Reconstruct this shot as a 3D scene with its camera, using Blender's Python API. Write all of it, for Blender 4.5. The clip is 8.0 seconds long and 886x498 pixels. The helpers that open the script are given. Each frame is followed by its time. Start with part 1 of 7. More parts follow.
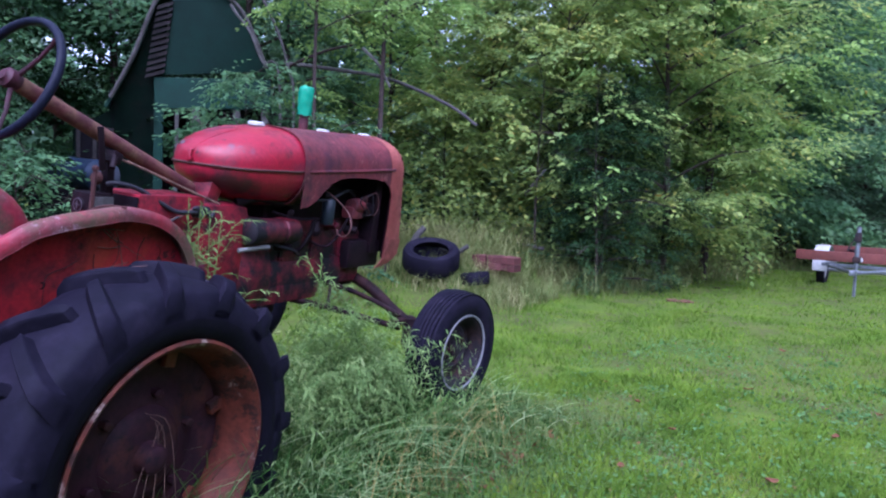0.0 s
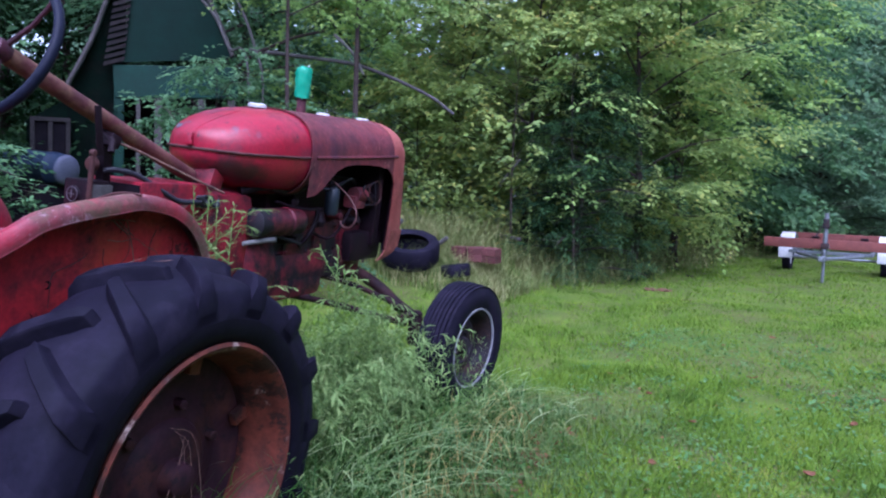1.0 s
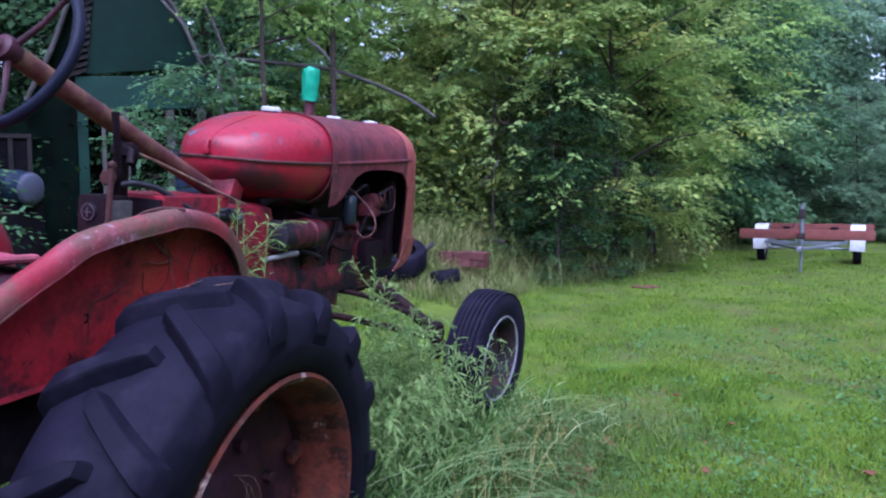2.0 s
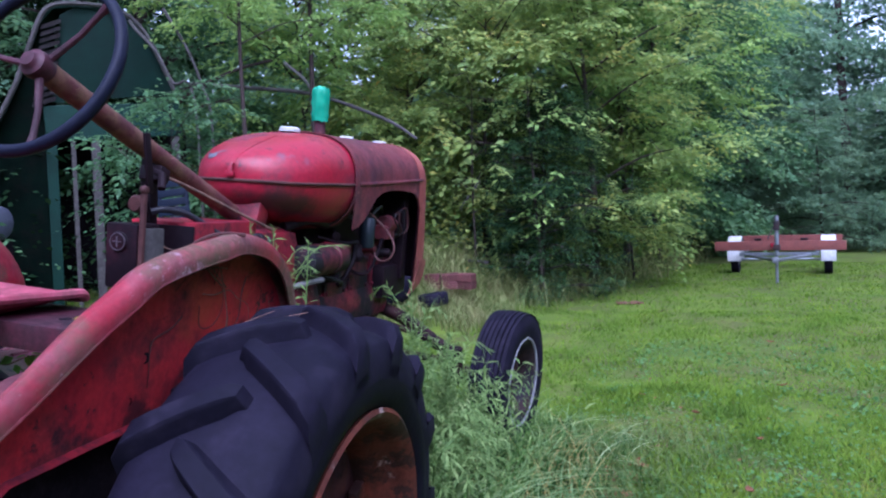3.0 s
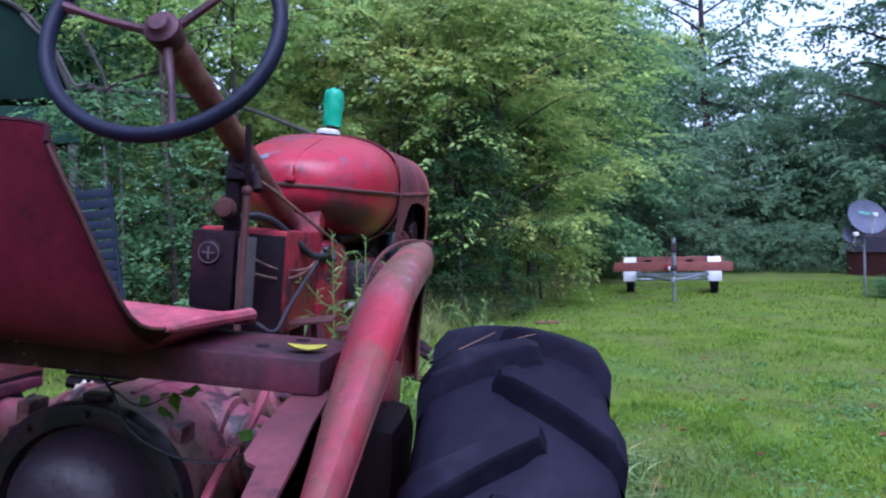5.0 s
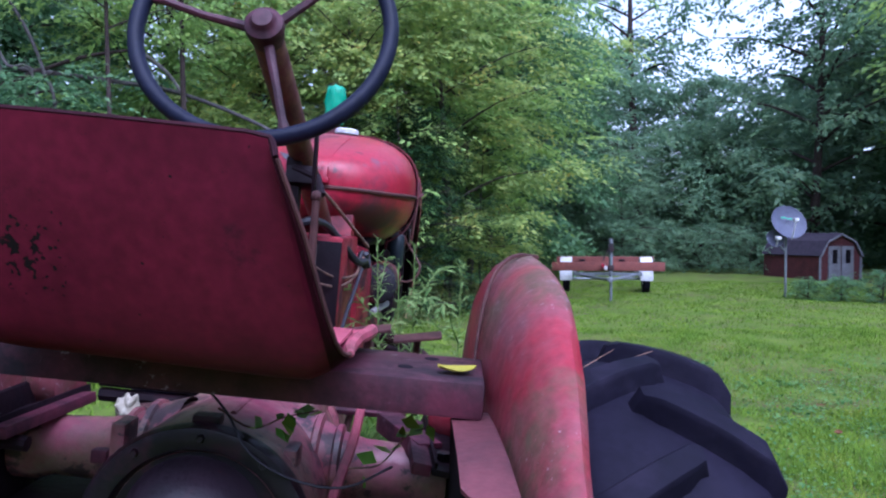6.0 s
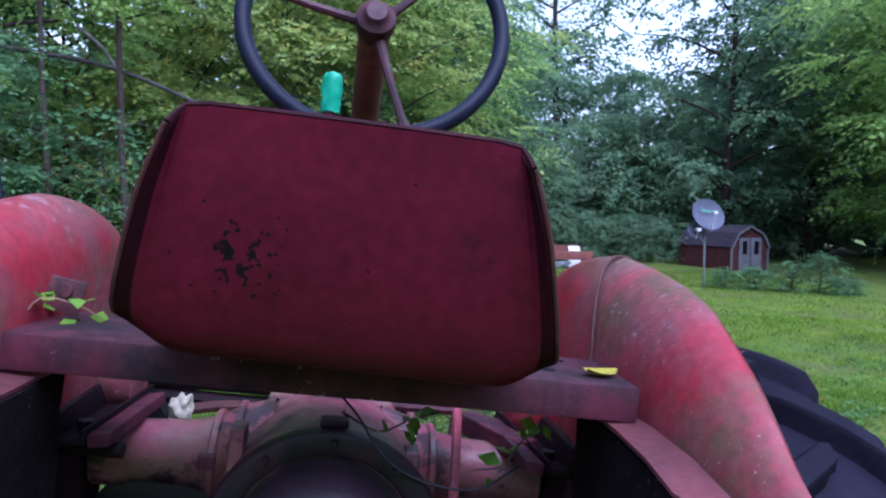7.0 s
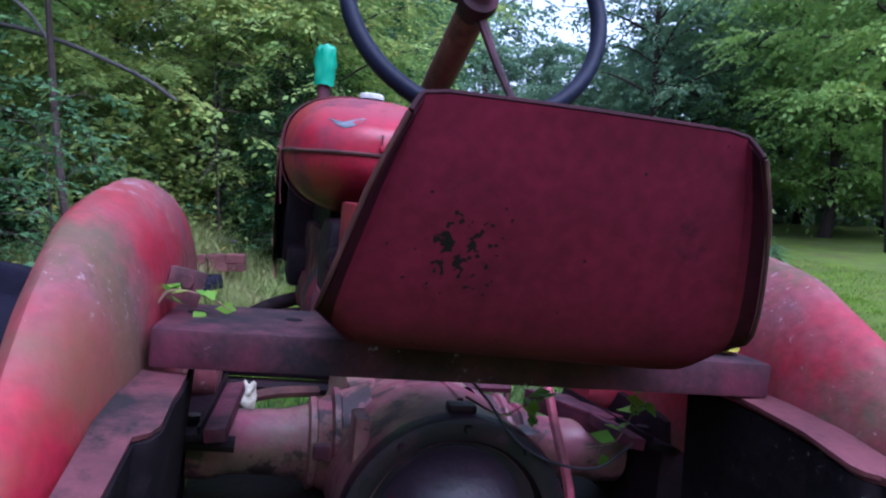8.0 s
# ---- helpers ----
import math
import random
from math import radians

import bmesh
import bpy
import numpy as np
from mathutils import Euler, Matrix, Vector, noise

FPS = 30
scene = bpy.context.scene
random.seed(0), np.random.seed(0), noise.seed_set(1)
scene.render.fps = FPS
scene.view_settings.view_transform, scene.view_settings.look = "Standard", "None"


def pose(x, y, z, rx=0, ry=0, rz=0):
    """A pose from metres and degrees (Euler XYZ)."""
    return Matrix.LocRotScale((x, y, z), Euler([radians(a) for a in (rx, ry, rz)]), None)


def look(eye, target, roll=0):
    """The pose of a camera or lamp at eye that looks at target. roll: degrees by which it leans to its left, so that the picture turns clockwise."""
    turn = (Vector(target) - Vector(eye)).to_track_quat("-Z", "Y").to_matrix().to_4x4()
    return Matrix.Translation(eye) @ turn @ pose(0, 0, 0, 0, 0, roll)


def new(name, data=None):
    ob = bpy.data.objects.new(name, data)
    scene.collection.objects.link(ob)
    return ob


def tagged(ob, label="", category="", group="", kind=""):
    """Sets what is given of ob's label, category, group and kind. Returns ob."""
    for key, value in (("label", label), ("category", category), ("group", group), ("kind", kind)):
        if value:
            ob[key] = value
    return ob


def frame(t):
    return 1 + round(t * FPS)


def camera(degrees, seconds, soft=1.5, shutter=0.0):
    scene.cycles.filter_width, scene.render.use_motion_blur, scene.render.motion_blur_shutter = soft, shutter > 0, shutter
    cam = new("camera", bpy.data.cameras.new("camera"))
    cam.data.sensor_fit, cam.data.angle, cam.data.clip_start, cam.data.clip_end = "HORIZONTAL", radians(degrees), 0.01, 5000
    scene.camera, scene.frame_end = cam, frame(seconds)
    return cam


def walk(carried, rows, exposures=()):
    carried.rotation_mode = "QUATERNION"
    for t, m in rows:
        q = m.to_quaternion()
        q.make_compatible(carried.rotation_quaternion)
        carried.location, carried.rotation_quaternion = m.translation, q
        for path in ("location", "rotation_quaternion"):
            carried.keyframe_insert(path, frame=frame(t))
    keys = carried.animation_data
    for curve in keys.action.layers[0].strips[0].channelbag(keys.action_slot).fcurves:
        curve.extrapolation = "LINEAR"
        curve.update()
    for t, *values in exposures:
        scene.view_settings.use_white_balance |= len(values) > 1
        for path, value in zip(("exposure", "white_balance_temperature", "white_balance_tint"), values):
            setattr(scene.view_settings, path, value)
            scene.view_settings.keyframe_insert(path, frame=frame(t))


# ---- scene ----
from mathutils import bvhtree

cam = camera(62.8, 8.0, 2.2)
PATH = [
    (0, (2.595, -1.23, 1.29), (1.639, 0.52, 1.151), 2.7),
    (0.5, (2.421, -1.201, 1.264), (1.518, 0.577, 1.116), 2.3),
    (1, (2.227, -1.17, 1.248), (1.382, 0.636, 1.095), 2.1),
    (2.3, (1.758, -1.093, 1.236), (1.037, 0.768, 1.109), -0.8),
    (2.5, (1.71, -1.091, 1.234), (1.003, 0.777, 1.12), -1.2),
    (3, (1.541, -1.085, 1.229), (0.889, 0.804, 1.152), -1.8),
    (3.5, (1.354, -1.079, 1.225), (0.77, 0.833, 1.171), -1.8),
    (4, (1.166, -1.074, 1.22), (0.663, 0.862, 1.183), -1.7),
    (4.2, (1.09, -1.063, 1.215), (0.624, 0.882, 1.182), -1.7),
    (5.5, (0.644, -1.05, 1.232), (0.443, 0.939, 1.199), -0.8),
    (6, (0.464, -1.053, 1.258), (0.369, 0.944, 1.214), -0.2),
    (6.5, (0.281, -1.062, 1.285), (0.298, 0.937, 1.23), 0.6),
    (7, (0.119, -1.05, 1.284), (0.256, 0.944, 1.201), 0.8),
    (7.5, (-0.04, -1.03, 1.288), (0.208, 0.95, 1.166), 0.7),
    (8, (-0.194, -1.005, 1.3), (0.153, 0.959, 1.141), 0.4),
]
walk(cam, [(t, look(eye, target, roll)) for t, eye, target, roll in PATH], [(0, 1.53, 4780, 30), (3, 1.43, 4780, 28), (8, 1.42, 4760, 24)])

# ---- world, light, exposure ----
world = bpy.data.worlds.new("overcast_sky")
scene.world = world
world.use_nodes = True
wn, wl = world.node_tree.nodes, world.node_tree.links
sky = wn.new("ShaderNodeTexSky")
sky.sky_type, sky.sun_disc = "NISHITA", False
sky.sun_elevation, sky.sun_rotation = radians(56), radians(155)
sky.air_density, sky.dust_density = 1.0, 3.0
pale = wn.new("ShaderNodeHueSaturation")
pale.inputs["Saturation"].default_value = 0.32
wl.new(sky.outputs[0], pale.inputs["Color"])
wl.new(pale.outputs[0], wn["Background"].inputs[0])
wn["Background"].inputs[1].default_value = 0.15

sun = new("sun", bpy.data.lights.new("sun", "SUN"))
sun.data.energy, sun.data.angle, sun.data.color = 1.6, radians(70), (1.0, 0.98, 0.95)
sun.matrix_world = look((3, -6.5, 10.5), (0, 0, 0))

# ---- small tools ----


def part(name, bm, material, parent=None, label="", smooth=True):
    """Links a bmesh as one mesh object under a thing or a part."""
    me = bpy.data.meshes.new(name)
    bm.normal_update()
    bm.to_mesh(me)
    bm.free()
    me.materials.append(material)
    if smooth:
        for p in me.polygons:
            p.use_smooth = True
        me.set_sharp_from_angle(angle=radians(42))
    ob = new(name, me)
    ob.parent = parent
    if label:
        tagged(ob, label)
    return ob


def raw_mesh(name, verts, faces_n, corner, material, parent=None, smooth=False):
    """One mesh from arrays: verts (n, 3); corner: the faces' corners, all faces with faces_n corners."""
    me = bpy.data.meshes.new(name)
    nf = len(corner) // faces_n
    me.vertices.add(len(verts))
    me.vertices.foreach_set("co", np.asarray(verts, np.float32).ravel())
    me.loops.add(len(corner))
    me.loops.foreach_set("vertex_index", np.asarray(corner, np.int32))
    me.polygons.add(nf)
    me.polygons.foreach_set("loop_start", np.arange(0, nf * faces_n, faces_n, dtype=np.int32))
    me.update(calc_edges=True)
    me.materials.append(material)
    if smooth:
        me.polygons.foreach_set("use_smooth", np.ones(nf, bool))
    ob = new(name, me)
    ob.parent = parent
    return ob


def empty(name, m=None):
    ob = new(name)
    ob.empty_display_size = 0.2
    if m is not None:
        ob.matrix_world = m
    return ob


def box(bm, c, size, m=None, bevel=0.006):
    """A bevelled box centred at c, turned by m."""
    b2 = bmesh.new()
    bmesh.ops.create_cube(b2, size=1.0)
    for v in b2.verts:
        v.co = Vector((v.co.x * size[0], v.co.y * size[1], v.co.z * size[2]))
    if bevel:
        bmesh.ops.bevel(b2, geom=b2.edges[:], offset=min(bevel, min(size) * 0.45), segments=2, affect="EDGES", profile=0.6)
    mm = Matrix.Translation(c) @ (m if m is not None else Matrix())
    join(bm, b2, mm)


def join(bm, b2, mm=None):
    if mm is not None:
        bmesh.ops.transform(b2, matrix=mm, verts=b2.verts[:])
    me = bpy.data.meshes.new("tmp")
    b2.to_mesh(me)
    b2.free()
    bm.from_mesh(me)
    bpy.data.meshes.remove(me)


def smooth_path(pts, n=4):
    """Catmull-Rom through the points, n steps a span."""
    P = [Vector(p) for p in pts]
    P = [P[0] * 2 - P[1]] + P + [P[-1] * 2 - P[-2]]
    out = []
    for i in range(1, len(P) - 2):
        a, b, c, d = P[i - 1:i + 3]
        for k in range(n):
            u = k / n
            out.append(0.5 * (2 * b + (c - a) * u + (2 * a - 5 * b + 4 * c - d) * u * u + (3 * b - a - 3 * c + d) * u ** 3))
    out.append(P[-2])
    return out


def tube(bm, pts, r, seg=8, caps=True, flat=1.0):
    """A tube along points; r: one radius or one a point."""
    P = [Vector(p) for p in pts]
    R = list(r) if hasattr(r, "__len__") else [r] * len(P)
    rings, nrm = [], None
    for i, p in enumerate(P):
        d = (P[min(i + 1, len(P) - 1)] - P[max(i - 1, 0)]).normalized()
        if nrm is None:
            nrm = d.orthogonal().normalized()
        nrm = (nrm - d * nrm.dot(d)).normalized()
        bi = d.cross(nrm)
        rings.append([bm.verts.new(p + R[i] * (math.cos(a) * nrm + flat * math.sin(a) * bi)) for a in [2 * math.pi * k / seg for k in range(seg)]])
    for a, b in zip(rings, rings[1:]):
        for k in range(seg):
            bm.faces.new((a[k], a[(k + 1) % seg], b[(k + 1) % seg], b[k]))
    if caps:
        bm.faces.new(rings[0][::-1])
        bm.faces.new(rings[-1])


def lathe(bm, profile, seg=48, m=None, closed=False):
    """Turns profile (x, r) about the x axis."""
    b2 = bmesh.new()
    rings = []
    for x, r in profile:
        if r < 1e-5:
            rings.append([b2.verts.new((x, 0, 0))] * seg)
        else:
            rings.append([b2.verts.new((x, r * math.cos(2 * math.pi * k / seg), r * math.sin(2 * math.pi * k / seg))) for k in range(seg)])
    pairs = list(zip(rings, rings[1:])) + ([(rings[-1], rings[0])] if closed else [])
    for a, b in pairs:
        for k in range(seg):
            q = [a[k], a[(k + 1) % seg], b[(k + 1) % seg], b[k]]
            q = list(dict.fromkeys(q))
            if len(q) > 2:
                b2.faces.new(q)
    bmesh.ops.recalc_face_normals(b2, faces=b2.faces[:])
    join(bm, b2, m)


def sheet(bm, grid, thick=0.0):
    """A sheet from rows of points, with thickness along its normals and closed rims."""
    G = np.array(grid, float)
    nr, nc = G.shape[:2]
    du = np.gradient(G, axis=1)
    dv = np.gradient(G, axis=0)
    N = np.cross(du, dv)
    N /= np.linalg.norm(N, axis=2, keepdims=True) + 1e-9
    top = [[bm.verts.new(p) for p in row] for row in G]
    for a, b in zip(top, top[1:]):
        for k in range(nc - 1):
            bm.faces.new((a[k], a[k + 1], b[k + 1], b[k]))
    if thick:
        low = [[bm.verts.new(p) for p in row] for row in G - N * thick]
        for a, b in zip(low, low[1:]):
            for k in range(nc - 1):
                bm.faces.new((a[k], b[k], b[k + 1], a[k + 1]))
        for i in range(nr - 1):
            bm.faces.new((top[i][0], top[i + 1][0], low[i + 1][0], low[i][0]))
            bm.faces.new((top[i + 1][-1], top[i][-1], low[i][-1], low[i + 1][-1]))
        for k in range(nc - 1):
            bm.faces.new((top[0][k + 1], top[0][k], low[0][k], low[0][k + 1]))
            bm.faces.new((top[-1][k], top[-1][k + 1], low[-1][k + 1], low[-1][k]))


AX_Y, AX_Z = Matrix.Rotation(radians(90), 4, "Z"), Matrix.Rotation(radians(-90), 4, "Y")

# ---- materials ----


def surface(name, c1, c2, scale=6.0, rough=0.6, metal=0.0, bump=0.15, stain=None, stain_scale=3.0, stain_at=0.6, stain_soft=0.12, grain=60.0, vary=0.0, spec=0.22, speck=None, speck_at=0.68, speck_scale=38.0):
    """Two-scale weathered surface: base mix, stains or rust with a shape of their own, fine grain relief."""
    m = bpy.data.materials.new(name)
    m.use_nodes = True
    n, l = m.node_tree.nodes, m.node_tree.links
    p = n["Principled BSDF"]
    tc = n.new("ShaderNodeTexCoord")
    a = n.new("ShaderNodeTexNoise")
    a.inputs["Scale"].default_value, a.inputs["Detail"].default_value, a.inputs["Roughness"].default_value = scale, 6, 0.65
    l.new(tc.outputs["Object"], a.inputs["Vector"])
    mix = n.new("ShaderNodeMix")
    mix.data_type = "RGBA"
    mix.inputs[6].default_value, mix.inputs[7].default_value = (*c1, 1), (*c2, 1)
    ramp = n.new("ShaderNodeMapRange")
    ramp.inputs[1].default_value, ramp.inputs[2].default_value = 0.35, 0.65
    l.new(a.outputs[0], ramp.inputs[0])
    l.new(ramp.outputs[0], mix.inputs[0])
    col = mix.outputs[2]
    g = n.new("ShaderNodeTexNoise")
    g.inputs["Scale"].default_value, g.inputs["Detail"].default_value = grain, 4
    l.new(tc.outputs["Object"], g.inputs["Vector"])
    rsock = None
    if stain:
        s = n.new("ShaderNodeTexNoise")
        s.inputs["Scale"].default_value, s.inputs["Detail"].default_value, s.inputs["Roughness"].default_value = stain_scale, 8, 0.7
        l.new(tc.outputs["Object"], s.inputs["Vector"])
        sr = n.new("ShaderNodeMapRange")
        sr.inputs[1].default_value, sr.inputs[2].default_value = stain_at - stain_soft, stain_at + stain_soft
        l.new(s.outputs[0], sr.inputs[0])
        mx = n.new("ShaderNodeMix")
        mx.data_type = "RGBA"
        l.new(sr.outputs[0], mx.inputs[0])
        l.new(col, mx.inputs[6])
        mx.inputs[7].default_value = (*stain, 1)
        col = mx.outputs[2]
        rr = n.new("ShaderNodeMapRange")
        rr.inputs[3].default_value, rr.inputs[4].default_value = rough, min(0.95, rough + 0.3)
        l.new(sr.outputs[0], rr.inputs[0])
        rsock = rr.outputs[0]
    if speck:
        k = n.new("ShaderNodeTexNoise")
        k.inputs["Scale"].default_value, k.inputs["Detail"].default_value, k.inputs["Roughness"].default_value = speck_scale, 5, 0.75
        l.new(tc.outputs["Object"], k.inputs["Vector"])
        kr = n.new("ShaderNodeMapRange")
        kr.inputs[1].default_value, kr.inputs[2].default_value, kr.inputs[4].default_value = speck_at - 0.02, speck_at + 0.03, 0.85
        msk = n.new("ShaderNodeTexNoise")
        msk.inputs["Scale"].default_value, msk.inputs["Detail"].default_value = 4.5, 3
        l.new(tc.outputs["Object"], msk.inputs["Vector"])
        mk = n.new("ShaderNodeMath")
        mk.operation = "MULTIPLY_ADD"
        mk.inputs[1].default_value, mk.inputs[2].default_value = 0.36, -0.18
        l.new(msk.outputs[0], mk.inputs[0])
        ms = n.new("ShaderNodeMath")
        ms.operation = "ADD"
        l.new(k.outputs[0], ms.inputs[0])
        l.new(mk.outputs[0], ms.inputs[1])
        l.new(ms.outputs[0], kr.inputs[0])
        kx = n.new("ShaderNodeMix")
        kx.data_type = "RGBA"
        l.new(kr.outputs[0], kx.inputs[0])
        l.new(col, kx.inputs[6])
        kx.inputs[7].default_value = (*speck, 1)
        col = kx.outputs[2]
    gv = n.new("ShaderNodeMapRange")
    gv.inputs[1].default_value, gv.inputs[2].default_value, gv.inputs[3].default_value, gv.inputs[4].default_value = 0.3, 0.7, 0.82, 1.15
    l.new(g.outputs[0], gv.inputs[0])
    sc = n.new("ShaderNodeVectorMath")
    sc.operation = "SCALE"
    l.new(col, sc.inputs[0])
    l.new(gv.outputs[0], sc.inputs["Scale"])
    col = sc.outputs[0]
    if vary:
        oi = n.new("ShaderNodeObjectInfo")
        vr = n.new("ShaderNodeMapRange")
        vr.inputs[3].default_value, vr.inputs[4].default_value = 1 - vary, 1 + vary
        l.new(oi.outputs["Random"], vr.inputs[0])
        s2 = n.new("ShaderNodeVectorMath")
        s2.operation = "SCALE"
        l.new(col, s2.inputs[0])
        l.new(vr.outputs[0], s2.inputs["Scale"])
        col = s2.outputs[0]
    l.new(col, p.inputs["Base Color"])
    if rsock:
        l.new(rsock, p.inputs["Roughness"])
    else:
        p.inputs["Roughness"].default_value = rough
    p.inputs["Metallic"].default_value = metal
    p.inputs["Specular IOR Level"].default_value = spec
    if bump:
        b = n.new("ShaderNodeBump")
        b.inputs["Strength"].default_value, b.inputs["Distance"].default_value = bump, 0.004
        l.new(g.outputs[0], b.inputs["Height"])
        l.new(b.outputs[0], p.inputs["Normal"])
    return m


def leafy(name, cols, rough=0.5, trans=0.35, patch=0.9, gain=1.1, base=-0.22):
    """Leaf surface, each leaf of its own tone, that lets some light through."""
    m = bpy.data.materials.new(name)
    m.use_nodes = True
    n, l = m.node_tree.nodes, m.node_tree.links
    p, out = n["Principled BSDF"], n["Material Output"]
    geo = n.new("ShaderNodeNewGeometry")
    cr = n.new("ShaderNodeValToRGB")
    els = cr.color_ramp.elements
    while len(els) < len(cols):
        els.new(0.5)
    for e, (pos, c) in zip(els, cols):
        e.position, e.color = pos, (*c, 1)
    tc = n.new("ShaderNodeTexCoord")
    nz = n.new("ShaderNodeTexNoise")
    nz.inputs["Scale"].default_value, nz.inputs["Detail"].default_value = patch, 3
    l.new(tc.outputs["Object"], nz.inputs["Vector"])
    am = n.new("ShaderNodeMath")
    am.operation = "MULTIPLY_ADD"
    am.inputs[1].default_value, am.inputs[2].default_value = gain, base
    l.new(nz.outputs[0], am.inputs[0])
    ad = n.new("ShaderNodeMath")
    ad.operation = "MULTIPLY_ADD"
    ad.inputs[1].default_value = 0.45
    l.new(geo.outputs["Random Per Island"], ad.inputs[0])
    l.new(am.outputs[0], ad.inputs[2])
    l.new(ad.outputs[0], cr.inputs[0])
    l.new(cr.outputs[0], p.inputs["Base Color"])
    p.inputs["Roughness"].default_value = rough
    p.inputs["Specular IOR Level"].default_value = 0.14
    t = n.new("ShaderNodeBsdfTranslucent")
    l.new(cr.outputs[0], t.inputs["Color"])
    mx = n.new("ShaderNodeMixShader")
    mx.inputs[0].default_value = trans
    l.new(p.outputs[0], mx.inputs[1])
    l.new(t.outputs[0], mx.inputs[2])
    l.new(mx.outputs[0], out.inputs["Surface"])
    return m


M = {}
M["tank"] = surface("tank_red_paint", (0.275, 0.008, 0.024), (0.190, 0.010, 0.024), 4, 0.34, stain=(0.090, 0.022, 0.036), stain_scale=3.2, stain_at=0.585, stain_soft=0.06, bump=0.15, spec=0.35, speck=(0.030, 0.012, 0.016), speck_at=0.68, speck_scale=17)
M["hood"] = surface("faded_hood_paint", (0.190, 0.030, 0.034), (0.075, 0.018, 0.028), 3.5, 0.5, stain=(0.045, 0.020, 0.024), stain_scale=4, stain_at=0.56, bump=0.2, speck=(0.25, 0.10, 0.09), speck_at=0.66, speck_scale=20)
M["fender"] = surface("weathered_fender_paint", (0.225, 0.012, 0.025), (0.140, 0.056, 0.064), 4.5, 0.38, stain=(0.085, 0.054, 0.034), stain_scale=4.2, stain_at=0.56, stain_soft=0.07, bump=0.3, speck=(0.30, 0.21, 0.23), speck_at=0.660, speck_scale=80)
M["seat"] = surface("dull_seat_paint", (0.104, 0.0068, 0.021), (0.070, 0.0052, 0.0155), 5, 0.5, stain=(0.030, 0.006, 0.010), stain_scale=9, stain_at=0.70, stain_soft=0.05, bump=0.12, spec=0.15)
M["frame"] = surface("grimy_red_iron", (0.105, 0.020, 0.038), (0.050, 0.014, 0.024), 7, 0.48, stain=(0.016, 0.009, 0.014), stain_scale=7, stain_at=0.60, bump=0.25, speck=(0.30, 0.22, 0.24), speck_at=0.70, speck_scale=30)
# oily iron; also the black of parts that stand in for shade
M["dirt_and_shade"] = surface("dark_oil_and_shade", (0.0065, 0.0042, 0.0065), (0.0135, 0.0065, 0.0095), 9, 0.5, stain=(0.038, 0.010, 0.016), stain_scale=7, stain_at=0.66, bump=0.3, spec=0.09)
M["rust"] = surface("brown_rust", (0.0704, 0.0256, 0.0224), (0.0368, 0.0144, 0.0144), 12, 0.7, bump=0.3)
M["column"] = surface("rust_speckled_column", (0.115, 0.034, 0.034), (0.058, 0.018, 0.022), 7, 0.55, stain=(0.150, 0.080, 0.048), stain_scale=9, stain_at=0.56, stain_soft=0.09, bump=0.4, speck=(0.24, 0.15, 0.10), speck_at=0.66, speck_scale=70)
M["rim"] = surface("rusty_orange_rim", (0.120, 0.028, 0.016), (0.036, 0.011, 0.009), 7, 0.55, stain=(0.28, 0.20, 0.17), stain_scale=7, stain_at=0.615, stain_soft=0.04, bump=0.5, speck=(0.014, 0.008, 0.008), speck_at=0.565, speck_scale=11)
M["rubber"] = surface("old_black_rubber", (0.0100, 0.0080, 0.0170), (0.0056, 0.0048, 0.0102), 6, 0.66, bump=0.2, stain=(0.020, 0.016, 0.028), stain_scale=7, stain_at=0.62, spec=0.07)
M["rubber_dark"] = surface("black_sidewall_rubber", (0.0038, 0.0032, 0.0060), (0.0060, 0.0050, 0.0096), 7, 0.6, bump=0.15, spec=0.06)
M["wheel_black"] = surface("black_wheel_plastic", (0.0060, 0.0070, 0.0175), (0.0085, 0.0095, 0.0215), 10, 0.5, bump=0.06, spec=0.12)
M["white"] = surface("chalky_white_paint", (0.50, 0.49, 0.50), (0.4, 0.39, 0.40), 9, 0.55, bump=0.1)
M["foam"] = surface("crumbling_cream_foam", (0.40, 0.36, 0.29), (0.28, 0.24, 0.18), 40, 0.9, bump=0.4)
M["steel"] = surface("galvanised_steel", (0.22, 0.23, 0.26), (0.15, 0.16, 0.18), 12, 0.45, metal=0.5, bump=0.1)
M["green_plastic"] = surface("green_plastic", (0.045, 0.30, 0.17), (0.02, 0.21, 0.12), 30, 0.25, bump=0.1)
M["bark"] = surface("tree_bark", (0.055, 0.038, 0.034), (0.030, 0.021, 0.019), 14, 0.9, bump=0.5, grain=40)
M["soil"] = surface("lawn_ground", (0.054, 0.086, 0.009), (0.096, 0.132, 0.012), 1.3, 0.95, bump=0.5, stain=(0.070, 0.056, 0.026), stain_scale=1.1, stain_at=0.58, grain=24)
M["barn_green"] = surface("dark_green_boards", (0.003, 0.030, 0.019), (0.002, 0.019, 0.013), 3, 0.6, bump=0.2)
# darker copy of the green boards, with shade put into the colour
M["lean_to"] = surface("shade_toned_green_boards", (0.005, 0.014, 0.009), (0.003, 0.008, 0.006), 4, 0.85, bump=0.3, stain=(0.012, 0.012, 0.010), stain_scale=6, stain_at=0.6, spec=0.08)
M["dark_wood"] = surface("weathered_grey_wood", (0.085, 0.075, 0.075), (0.05, 0.045, 0.042), 9, 0.85, bump=0.3)
M["slat"] = surface("dark_vent_boards", (0.030, 0.024, 0.024), (0.016, 0.014, 0.015), 9, 0.85, bump=0.3)
M["mark"] = surface("faded_gauge_print", (0.11, 0.085, 0.10), (0.06, 0.045, 0.055), 30, 0.7, bump=0.1)
